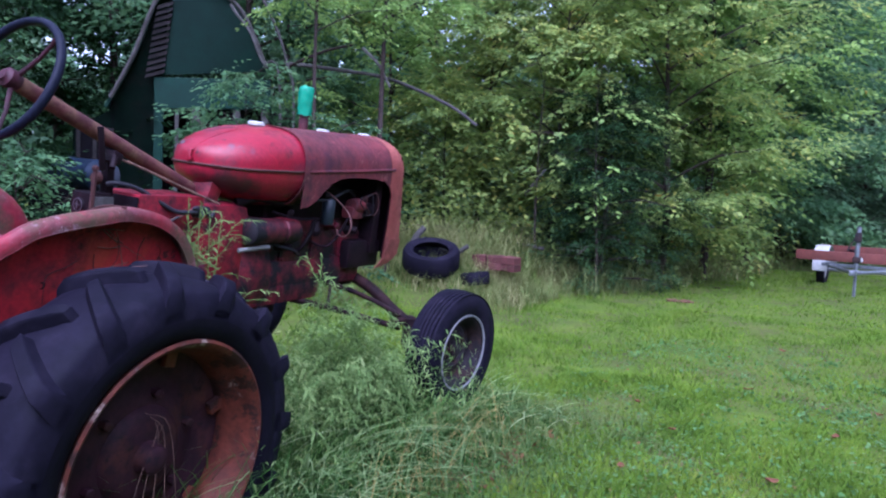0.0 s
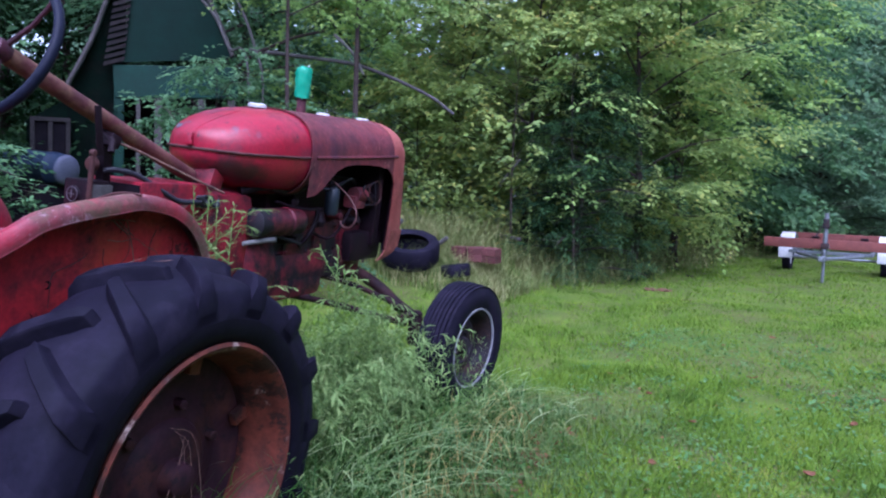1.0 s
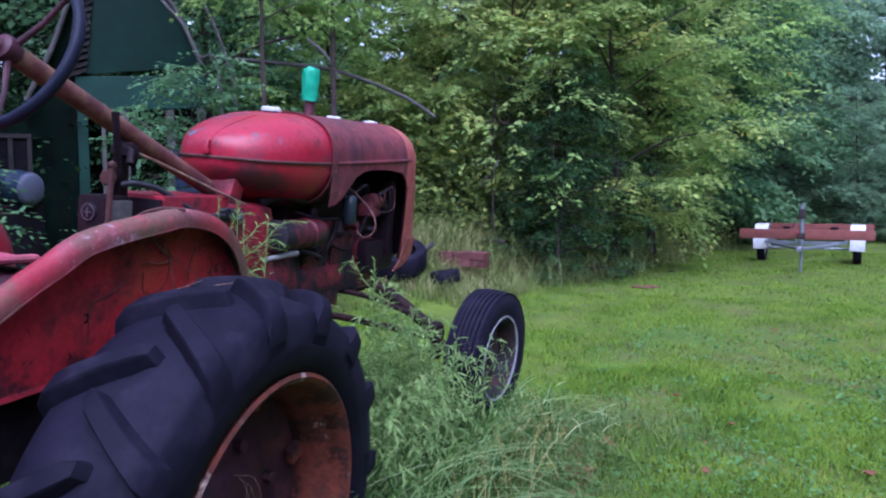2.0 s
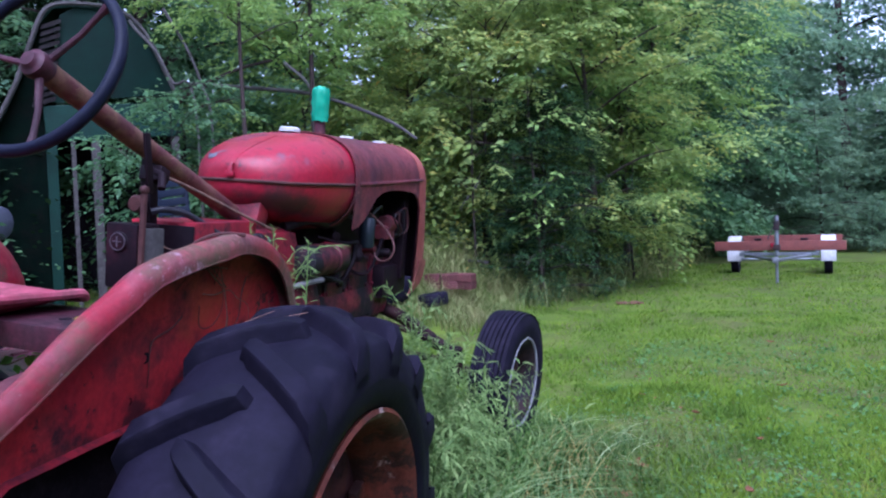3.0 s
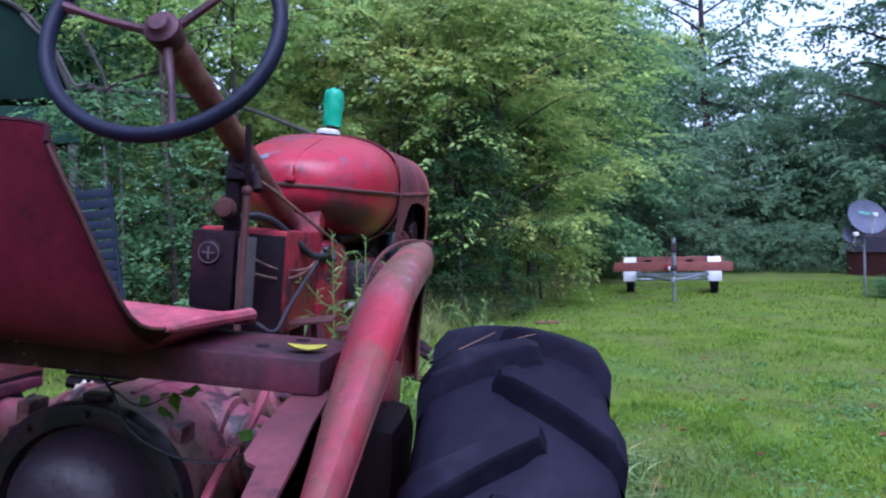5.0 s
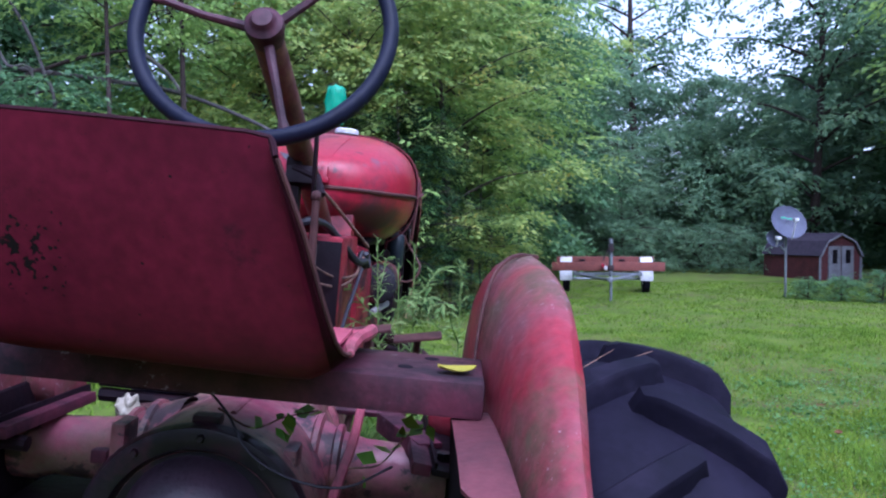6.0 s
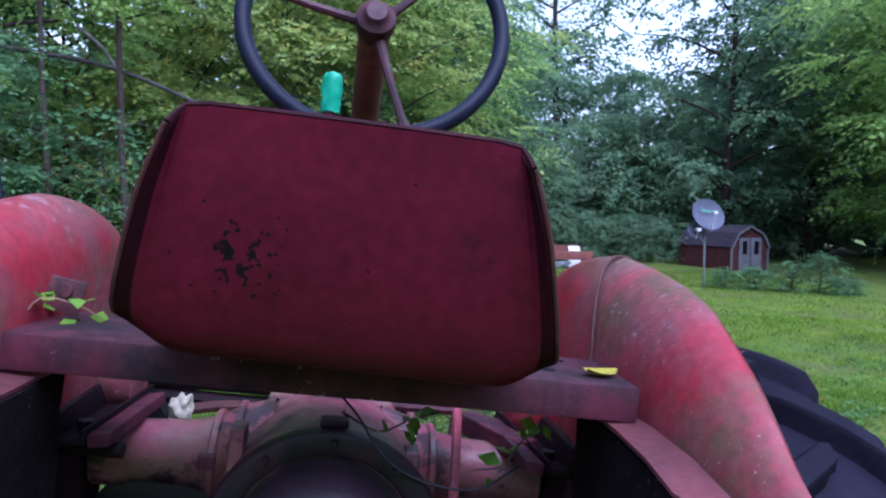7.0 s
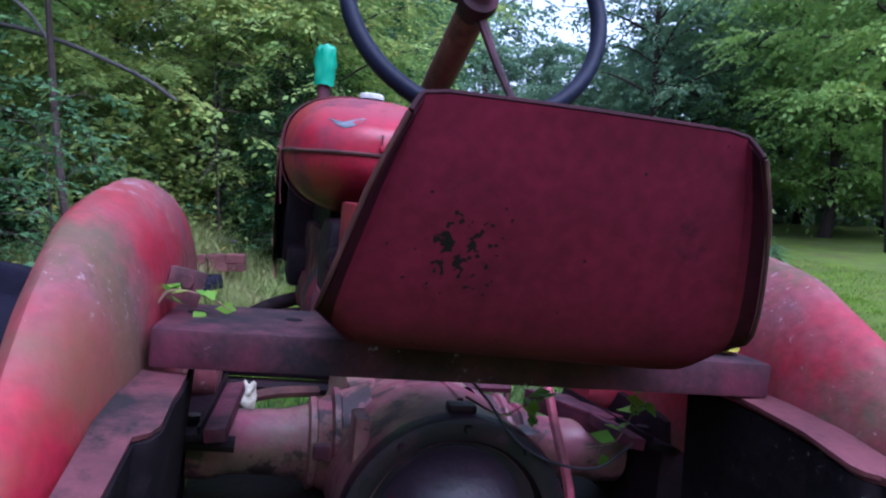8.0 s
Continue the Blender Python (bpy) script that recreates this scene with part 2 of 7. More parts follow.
M["worn_edge"] = surface("worn_brown_edge", (0.17, 0.080, 0.075), (0.095, 0.042, 0.040), 14, 0.6, bump=0.2)
M["black"] = surface("near_black_matt", (0.006, 0.005, 0.007), (0.010, 0.008, 0.011), 5, 0.9, bump=0.2, spec=0.05, stain=(0.013, 0.010, 0.011), stain_scale=14, stain_at=0.62)
M["web"] = surface("dark_speckled_web_plate", (0.008, 0.006, 0.008), (0.005, 0.004, 0.005), 9, 0.9, bump=0.4, spec=0.05, stain=(0.018, 0.012, 0.014), stain_scale=18, stain_at=0.60, speck=(0.07, 0.06, 0.062), speck_at=0.68, speck_scale=60)
M["deck_red"] = surface("red_brown_boards", (0.17, 0.052, 0.042), (0.12, 0.040, 0.034), 7, 0.7, bump=0.2)
M["leaf_mid"] = leafy("broad_leaves", [(0.0, (0.095, 0.165, 0.055)), (0.35, (0.205, 0.315, 0.088)), (0.7, (0.315, 0.455, 0.120)), (0.93, (0.44, 0.52, 0.14)), (1.0, (0.60, 0.36, 0.08))], 0.4, 0.55)
# dark foliage; on trees by the hut it holds the canopy's shade
M["leaf_dark"] = leafy("dark_leaves", [(0.0, (0.042, 0.092, 0.05)), (0.5, (0.095, 0.185, 0.084)), (1.0, (0.18, 0.29, 0.115))], 0.4, 0.5)
M["leaf_yellow"] = leafy("yellowing_leaves", [(0.0, (0.09, 0.15, 0.052)), (0.35, (0.195, 0.275, 0.085)), (0.66, (0.325, 0.405, 0.11)), (0.88, (0.47, 0.45, 0.11)), (1.0, (0.6, 0.28, 0.06))], 0.4, 0.55)
# paler and bluer, so that distance haze sits in the leaf colour
M["leaf_far"] = leafy("far_hazed_leaves", [(0.0, (0.086, 0.160, 0.104)), (0.5, (0.156, 0.250, 0.146)), (1.0, (0.240, 0.335, 0.165))], 0.45, 0.55)
# cedar foliage; also holds the wood's shade on hardwoods and underbrush
M["leaf_cedar_and_shade"] = leafy("cedar_and_shaded_leaves", [(0.0, (0.009, 0.022, 0.010)), (0.5, (0.02, 0.046, 0.018)), (1.0, (0.052, 0.098, 0.030))], 0.6, 0.25)
M["leaf_cedar_and_shade"].node_tree.nodes["Principled BSDF"].inputs["Specular IOR Level"].default_value = 0.04
# brighter seat paint: sky light on the upward faces is in the colour
M["seat_pink"] = surface("lit_pink_seat_paint", (0.32, 0.070, 0.098), (0.21, 0.030, 0.050), 9, 0.45, stain=(0.12, 0.050, 0.050), stain_scale=8, stain_at=0.58, bump=0.15)
M["fender_inside"] = surface("grimy_inner_fender_paint", (0.350, 0.020, 0.022), (0.185, 0.010, 0.018), 4, 0.5, stain=(0.045, 0.014, 0.016), stain_scale=5, stain_at=0.57, stain_soft=0.09, bump=0.3, speck=(0.014, 0.009, 0.011), speck_at=0.645, speck_scale=26)
M["seat_dark"] = surface("shade_and_dirt_seat_edge", (0.030, 0.0045, 0.009), (0.016, 0.003, 0.006), 8, 0.6, bump=0.15, spec=0.08)
M["shaft_cover"] = surface("dull_dark_cover", (0.024, 0.013, 0.021), (0.012, 0.008, 0.012), 9, 0.50, stain=(0.12, 0.010, 0.020), stain_scale=14, stain_at=0.64, stain_soft=0.04, bump=0.6, spec=0.3)
M["beam"] = surface("chipped_beam_paint", (0.070, 0.014, 0.025), (0.036, 0.009, 0.015), 8, 0.5, stain=(0.012, 0.007, 0.010), stain_scale=6, stain_at=0.545, stain_soft=0.08, bump=0.3, speck=(0.34, 0.27, 0.30), speck_at=0.68, speck_scale=26)
M["shell"] = surface("sun_bleached_shell_paint", (0.30, 0.085, 0.070), (0.20, 0.045, 0.040), 6, 0.55, stain=(0.10, 0.040, 0.034), stain_scale=5, stain_at=0.62, bump=0.15)
M["blue_plastic"] = surface("faded_blue_plastic", (0.010, 0.018, 0.040), (0.018, 0.028, 0.052), 5, 0.5, bump=0.1)
M["shingle"] = surface("purple_grey_shingles", (0.042, 0.032, 0.048), (0.026, 0.020, 0.030), 9, 0.9, bump=0.3)
# shed whites and reds darkened: the trees' shade is in their colour
M["shed_white"] = surface("shaded_white_boards", (0.17, 0.165, 0.19), (0.11, 0.105, 0.12), 8, 0.7, bump=0.2)
M["shed_red"] = surface("faded_shaded_red_boards", (0.085, 0.024, 0.026), (0.05, 0.016, 0.019), 6, 0.8, bump=0.2)
M["tall"] = leafy("long_grass", [(0.0, (0.010, 0.028, 0.006)), (0.45, (0.042, 0.100, 0.018)), (0.8, (0.130, 0.225, 0.045)), (1.0, (0.36, 0.42, 0.17))], 0.5, 0.35, 3.0, 0.9, -0.2)
M["wheel_disc"] = surface("grimy_maroon_wheel_paint", (0.030, 0.010, 0.015), (0.012, 0.006, 0.009), 8, 0.6, stain=(0.060, 0.020, 0.014), stain_scale=6, stain_at=0.62, bump=0.3, spec=0.12, speck=(0.008, 0.006, 0.008), speck_at=0.64, speck_scale=18)
M["weed_pale"] = leafy("grey_green_weeds", [(0.0, (0.05, 0.10, 0.030)), (0.35, (0.13, 0.21, 0.070)), (0.7, (0.26, 0.35, 0.14)), (1.0, (0.5, 0.54, 0.30))], 0.5, 0.4)
M["mud"] = surface("dried_mud_on_paint", (0.034, 0.010, 0.014), (0.110, 0.010, 0.018), 9, 0.75, stain=(0.25, 0.014, 0.022), stain_scale=11, stain_at=0.55, stain_soft=0.08, bump=0.4, spec=0.1)
M["grease"] = surface("black_grease", (0.005, 0.004, 0.006), (0.010, 0.006, 0.009), 9, 0.42, stain=(0.05, 0.010, 0.020), stain_scale=8, stain_at=0.64, bump=0.4, spec=0.28)
M["grass"] = leafy("lawn_grass", [(0.0, (0.052, 0.098, 0.011)), (0.25, (0.084, 0.15, 0.013)), (0.5, (0.118, 0.2, 0.015)), (0.75, (0.168, 0.244, 0.02)), (0.9, (0.205, 0.222, 0.03)), (1.0, (0.26, 0.2, 0.07))], 0.7, 0.35, 2.4, 1.35, -0.44)
M["weed"] = leafy("pale_weeds", [(0.0, (0.028, 0.066, 0.016)), (0.35, (0.092, 0.160, 0.040)), (0.72, (0.210, 0.290, 0.090)), (1.0, (0.40, 0.45, 0.19))], 0.5, 0.4)
M["lawn_leaf"] = leafy("small_lawn_leaves", [(0.0, (0.045, 0.105, 0.025)), (0.5, (0.08, 0.17, 0.045)), (0.9, (0.13, 0.22, 0.08)), (1.0, (0.18, 0.27, 0.12))], 0.45, 0.3, 2.0)
M["thatch"] = leafy("dry_thatch", [(0.0, (0.085, 0.060, 0.030)), (0.5, (0.15, 0.115, 0.055)), (1.0, (0.24, 0.20, 0.10))], 0.8, 0.2, 3.0)
M["chip"] = surface("weathered_bark_chip", (0.15, 0.070, 0.042), (0.08, 0.042, 0.030), 12, 0.9, bump=0.4)
M["dead"] = leafy("dead_leaves", [(0.0, (0.10, 0.045, 0.026)), (0.5, (0.17, 0.070, 0.036)), (1.0, (0.26, 0.15, 0.06))], 0.7, 0.2)

M["blue"] = surface("blue_tarp", (0.004, 0.006, 0.016), (0.006, 0.010, 0.024), 5, 0.6, bump=0.2)
M["wheel_grey"] = surface("dark_wheel_paint", (0.026, 0.021, 0.026), (0.017, 0.014, 0.017), 9, 0.6, bump=0.25, stain=(0.06, 0.030, 0.024), stain_scale=8, stain_at=0.62, spec=0.12)
M["engine"] = surface("oily_maroon_iron", (0.200, 0.012, 0.024), (0.050, 0.008, 0.014), 5, 0.40, stain=(0.007, 0.005, 0.008), stain_scale=6.5, stain_at=0.475, stain_soft=0.10, bump=0.3, spec=0.3)
M["whitewall"] = surface("dull_whitewall", (0.26, 0.25, 0.27), (0.19, 0.18, 0.20), 14, 0.6, bump=0.1)
M["fleck"] = surface("pale_lichen", (0.20, 0.19, 0.18), (0.14, 0.13, 0.13), 30, 0.9, bump=0.1)
M["dish_grey"] = surface("matt_grey_dish", (0.085, 0.088, 0.125), (0.065, 0.068, 0.10), 6, 0.6, bump=0.05)
M["filter"] = surface("dark_blue_can", (0.020, 0.028, 0.040), (0.012, 0.016, 0.024), 10, 0.4, bump=0.1, spec=0.4)
M["edge"] = leafy("rank_grass", [(0.0, (0.030, 0.062, 0.017)), (0.5, (0.085, 0.140, 0.032)), (0.85, (0.17, 0.20, 0.06)), (1.0, (0.26, 0.21, 0.10))], 0.5, 0.35)
M["dry_edge"] = leafy("rank_dry_grass", [(0.0, (0.060, 0.090, 0.026)), (0.4, (0.140, 0.180, 0.050)), (0.75, (0.26, 0.26, 0.10)), (1.0, (0.38, 0.30, 0.17))], 0.6, 0.35, 2.0)
M["brick"] = surface("dull_red_block", (0.105, 0.034, 0.032), (0.070, 0.026, 0.025), 8, 0.85, bump=0.3, vary=0.2)
M["bleached"] = surface("bleached_dead_wood", (0.17, 0.155, 0.145), (0.10, 0.09, 0.085), 10, 0.85, bump=0.3)
M["moss"] = surface("mossy_iron", (0.200, 0.062, 0.086), (0.122, 0.105, 0.056), 6, 0.38, stain=(0.170, 0.018, 0.044), stain_scale=5, stain_at=0.55, bump=0.35, spec=0.45, speck=(0.012, 0.009, 0.011), speck_at=0.570, speck_scale=11)
M["vine"] = surface("dry_vine_stem", (0.19, 0.105, 0.075), (0.06, 0.036, 0.030), 20, 0.85, bump=0.2)
M["straw"] = leafy("straw_stems", [(0.0, (0.22, 0.16, 0.05)), (1.0, (0.36, 0.30, 0.10))], 0.6, 0.2)
M["yellow_leaf"] = leafy("yellowed_leaf", [(0.0, (0.30, 0.27, 0.03)), (1.0, (0.42, 0.36, 0.05))], 0.5, 0.3)
M["cable"] = surface("black_cable", (0.015, 0.013, 0.018), (0.022, 0.02, 0.026), 20, 0.45, bump=0.05)
M["axle"] = surface("greasy_rusted_iron", (0.014, 0.007, 0.009), (0.034, 0.012, 0.012), 9, 0.6, stain=(0.006, 0.004, 0.006), stain_scale=8, stain_at=0.56, bump=0.4, spec=0.12)
M["bell"] = surface("streaked_red_casting", (0.270, 0.012, 0.024), (0.120, 0.009, 0.018), 4, 0.42, stain=(0.020, 0.008, 0.012), stain_scale=6, stain_at=0.56, stain_soft=0.08, bump=0.3, spec=0.25)
M["bracket"] = surface("chipped_bracket_paint", (0.105, 0.030, 0.036), (0.052, 0.017, 0.021), 8, 0.55, stain=(0.012, 0.009, 0.010), stain_scale=6, stain_at=0.55, stain_soft=0.06, bump=0.35, speck=(0.22, 0.15, 0.16), speck_at=0.70, speck_scale=26)
M["hub_paint"] = surface("dull_purple_brown_paint", (0.055, 0.015, 0.024), (0.032, 0.010, 0.016), 10, 0.5, stain=(0.015, 0.008, 0.010), stain_scale=10, stain_at=0.58, bump=0.25)
M["weed_green"] = leafy("fresh_weed_leaves", [(0.0, (0.05, 0.15, 0.02)), (0.6, (0.12, 0.26, 0.03)), (1.0, (0.28, 0.33, 0.04))], 0.5, 0.4)


def blot(key, centre, radius, colour, scale, inner, outer, at, soft, detail=2.0, amount=1.0):
    """Adds stains or pits gathered round one place of a thing: noise of its own shape, thinning out towards radius."""
    n, l = M[key].node_tree.nodes, M[key].node_tree.links
    pb = n["Principled BSDF"]
    old = pb.inputs["Base Color"].links[0].from_socket
    tc = n.new("ShaderNodeTexCoord")
    off = n.new("ShaderNodeVectorMath")
    off.operation = "SUBTRACT"
    off.inputs[1].default_value = centre
    l.new(tc.outputs["Object"], off.inputs[0])
    fit = n.new("ShaderNodeVectorMath")
    fit.operation = "DIVIDE"
    fit.inputs[1].default_value = radius
    l.new(off.outputs[0], fit.inputs[0])
    far = n.new("ShaderNodeVectorMath")
    far.operation = "LENGTH"
    l.new(fit.outputs[0], far.inputs[0])
    pit = n.new("ShaderNodeTexNoise")
    pit.inputs["Scale"].default_value, pit.inputs["Detail"].default_value, pit.inputs["Roughness"].default_value = scale, detail, 0.6
    l.new(tc.outputs["Object"], pit.inputs["Vector"])
    th = n.new("ShaderNodeMapRange")
    th.inputs[3].default_value, th.inputs[4].default_value = inner, outer
    l.new(far.outputs["Value"], th.inputs[0])
    sm = n.new("ShaderNodeMath")
    sm.operation = "ADD"
    l.new(pit.outputs[0], sm.inputs[0])
    l.new(th.outputs[0], sm.inputs[1])
    cut = n.new("ShaderNodeMapRange")
    cut.inputs[1].default_value, cut.inputs[2].default_value, cut.inputs[4].default_value = at - soft, at + soft, amount
    l.new(sm.outputs[0], cut.inputs[0])
    mx = n.new("ShaderNodeMix")
    mx.data_type = "RGBA"
    l.new(cut.outputs[0], mx.inputs[0])
    l.new(old, mx.inputs[6])
    mx.inputs[7].default_value = (*colour, 1)
    l.new(mx.outputs[2], pb.inputs["Base Color"])


# rust pits on the seat's back; dark and yellow-green blots low on the tank's rear; dark, brown and pale blots on the
# hood and fenders
blot("seat", (-0.112, -0.28, 1.225), (0.075, 0.09, 0.095), (0.006, 0.004, 0.005), 105, 0.12, -0.20, 0.58, 0.025, 1.0)
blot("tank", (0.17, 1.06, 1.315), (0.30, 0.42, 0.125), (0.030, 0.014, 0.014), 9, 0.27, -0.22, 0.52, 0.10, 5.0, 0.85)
blot("tank", (0.19, 1.03, 1.345), (0.05, 0.06, 0.05), (0.085, 0.060, 0.012), 16, 0.16, -0.24, 0.54, 0.08, 4.0, 0.75)
blot("tank", (0.17, 1.20, 1.50), (0.12, 0.20, 0.05), (0.115, 0.060, 0.085), 14, 0.12, -0.22, 0.54, 0.06, 5.0, 0.7)
# row of dark blots, denser towards the fender wall's lower edge
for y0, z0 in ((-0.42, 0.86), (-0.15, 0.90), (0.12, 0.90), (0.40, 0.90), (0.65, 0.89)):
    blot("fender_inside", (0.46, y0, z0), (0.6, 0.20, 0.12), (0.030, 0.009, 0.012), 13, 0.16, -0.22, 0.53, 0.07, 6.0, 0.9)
blot("fender_inside", (0.46, 0.30, 1.10), (0.6, 0.26, 0.13), (0.33, 0.050, 0.020), 9, 0.10, -0.20, 0.52, 0.10, 5.0, 0.6)
blot("fender", (0.50, 0.38, 1.22), (0.16, 0.24, 0.16), (0.060, 0.022, 0.022), 10, 0.16, -0.24, 0.53, 0.09, 5.0, 0.8)
blot("fender", (-0.52, -0.15, 1.05), (0.22, 0.45, 0.34), (0.125, 0.058, 0.034), 5, 0.14, -0.22, 0.53, 0.10, 5.0, 0.75)
blot("fender", (-0.55, 0.20, 1.25), (0.16, 0.22, 0.12), (0.27, 0.17, 0.20), 34, 0.06, -0.20, 0.56, 0.05, 5.0, 0.7)
blot("fender", (0.60, 0.05, 1.20), (0.16, 0.25, 0.14), (0.27, 0.17, 0.20), 34, 0.06, -0.20, 0.56, 0.05, 5.0, 0.7)
blot("hood", (0.20, 1.70, 1.47), (0.16, 0.22, 0.12), (0.042, 0.016, 0.034), 7, 0.22, -0.20, 0.52, 0.10, 5.0, 0.85)
blot("hood", (0.20, 1.62, 1.36), (0.12, 0.14, 0.10), (0.100, 0.060, 0.040), 11, 0.10, -0.22, 0.53, 0.08, 5.0, 0.7)

# ---- ground ----


def ground_z(x, y):
    """Height of the ground: nearly level lawn that rises a little to the woods, with ruts under the tractor's wheels and a low overgrown bank by the old tyres."""
    x, y = np.asarray(x, float), np.asarray(y, float)
    near = np.exp(-((x - 0.2) / 1.1) ** 2 - ((y - 0.9) / 2.0) ** 2)
    z = -0.085 * np.clip(x, -1.2, 1.2) * near
    z = z - 0.03 * np.exp(-((x - 0.7) / 0.5) ** 2 - ((y - 0.2) / 0.7) ** 2)
    rise = lambda q: np.clip(q, 0, 1) ** 2 * (3 - 2 * np.clip(q, 0, 1))
    z = z + 0.45 * rise((-0.75 - x) / 0.9) * rise((y - 6.0) / 1.6) * (1 - rise((y - 8.4) / 2.0)) * (1 - rise((-2.6 - x) / 1.0))
    z = z + 0.018 * np.sin(0.9 * x + 0.4) * np.sin(0.7 * y) + 0.012 * np.sin(2.3 * x + 1.1 * y)
    woods = np.clip((-x - 0.4 + 0.10 * (y - 7)) / 6, 0, 1) * np.clip((y - 2) / 5, 0, 1)
    return z + 0.5 * woods + 0.08 * (1 - np.exp(-np.clip(y - 9.0, 0, 40) ** 1.15 / 17))


def axis_steps(lo, hi, fine_lo, fine_hi, step):
    a = list(np.arange(fine_lo, fine_hi, step))
    s, v = step, fine_hi
    while v < hi:
        a.append(v)
        s *= 1.25
        v += s
    a.append(hi)
    s, v = step, fine_lo
    while v > lo:
        s *= 1.25
        v -= s
        a.insert(0, max(v, lo))
    return np.array(a)


gx, gy = axis_steps(-400, 400, -6, 8, 0.14), axis_steps(-400, 600, -3, 16, 0.14)
GX, GY = np.meshgrid(gx, gy)
gv = np.stack([GX, GY, ground_z(GX, GY)], -1).reshape(-1, 3)
nx, ny = len(gx), len(gy)
ii = (np.arange(ny - 1)[:, None] * nx + np.arange(nx - 1)[None, :]).ravel()
ground = raw_mesh("ground", gv, 4, np.stack([ii, ii + 1, ii + 1 + nx, ii + nx], 1).ravel(), M["soil"], smooth=True)
tagged(ground, "mown green lawn with bare earthy patches, rising to the woods", "ground", kind="structure")

# ---- plants ----


def kites(P, D, N, L, W):
    """Leaf-shaped quads: base P, direction D, normal N, lengths L, widths W."""
    S = np.cross(D, N)
    S /= np.linalg.norm(S, axis=1)[:, None] + 1e-9
    L, W = L[:, None], W[:, None]
    droop = np.array([0, 0, -0.12])
    v = np.stack([P, P + D * L * 0.42 + S * W * 0.5, P + D * L + droop * L, P + D * L * 0.42 - S * W * 0.5], 1)
    return v.reshape(-1, 3), np.arange(len(P) * 4)


def unit(v):
    return v / (np.linalg.norm(v, axis=-1, keepdims=True) + 1e-9)


def sprays(A, B, count, size, r, each=9, wide=0.56, flat=0.30):
    """Leaves set alternately along short drooping sprays that spring from twigs A to B, layer over layer."""
    n = max(1, count // each)
    pick = r.integers(0, len(A), n)
    u = 0.15 + 0.85 * r.random(n)
    base = A[pick] + (B - A)[pick] * u[:, None]
    along = unit((B - A)[pick] * [1, 1, 0.35])
    side = unit(np.cross(along, [0, 0, 1.0]) + 1e-6)
    way = np.where(r.random(n) < 0.5, -1.0, 1.0)[:, None]
    d = unit(along * (0.55 + 0.5 * r.random((n, 1))) + side * way * (0.85 * r.random((n, 1))) + r.normal(0, 0.16, (n, 3)) + [0, 0, -0.08])
    tilt = unit(np.array([0, 0, 1.0]) + r.normal(0, flat, (n, 3)) + d * [0.25, 0.25, 0])
    ln = size * 4.6 * (0.6 + 0.8 * r.random(n))
    P, D, N, L = [], [], [], []
    for k in range(each):
        f = (k + 0.6) / each
        p = base + d * (ln * f)[:, None] + np.array([0, 0, -0.30]) * (ln * f * f)[:, None]
        across = np.cross(tilt, d) * (1 if k % 2 else -1)
        out = d * (0.55 + 0.5 * f) + across * (0.95 if k < each - 1 else 0.0) + r.normal(0, 0.16, (n, 3)) + [0, 0, -0.18]
        P.append(p + r.normal(0, size * 0.10, (n, 3)))
        D.append(unit(out))
        N.append(unit(tilt + r.normal(0, 0.22, (n, 3))))
        L.append(size * (0.95 - 0.35 * abs(f - 0.45)) * (0.7 + 0.6 * r.random(n)))
    P, D, N, L = (np.concatenate(q) for q in (P, D, N, L))
    return kites(P, D, N, L, L * (wide - 0.08 + 0.16 * r.random(len(L))))


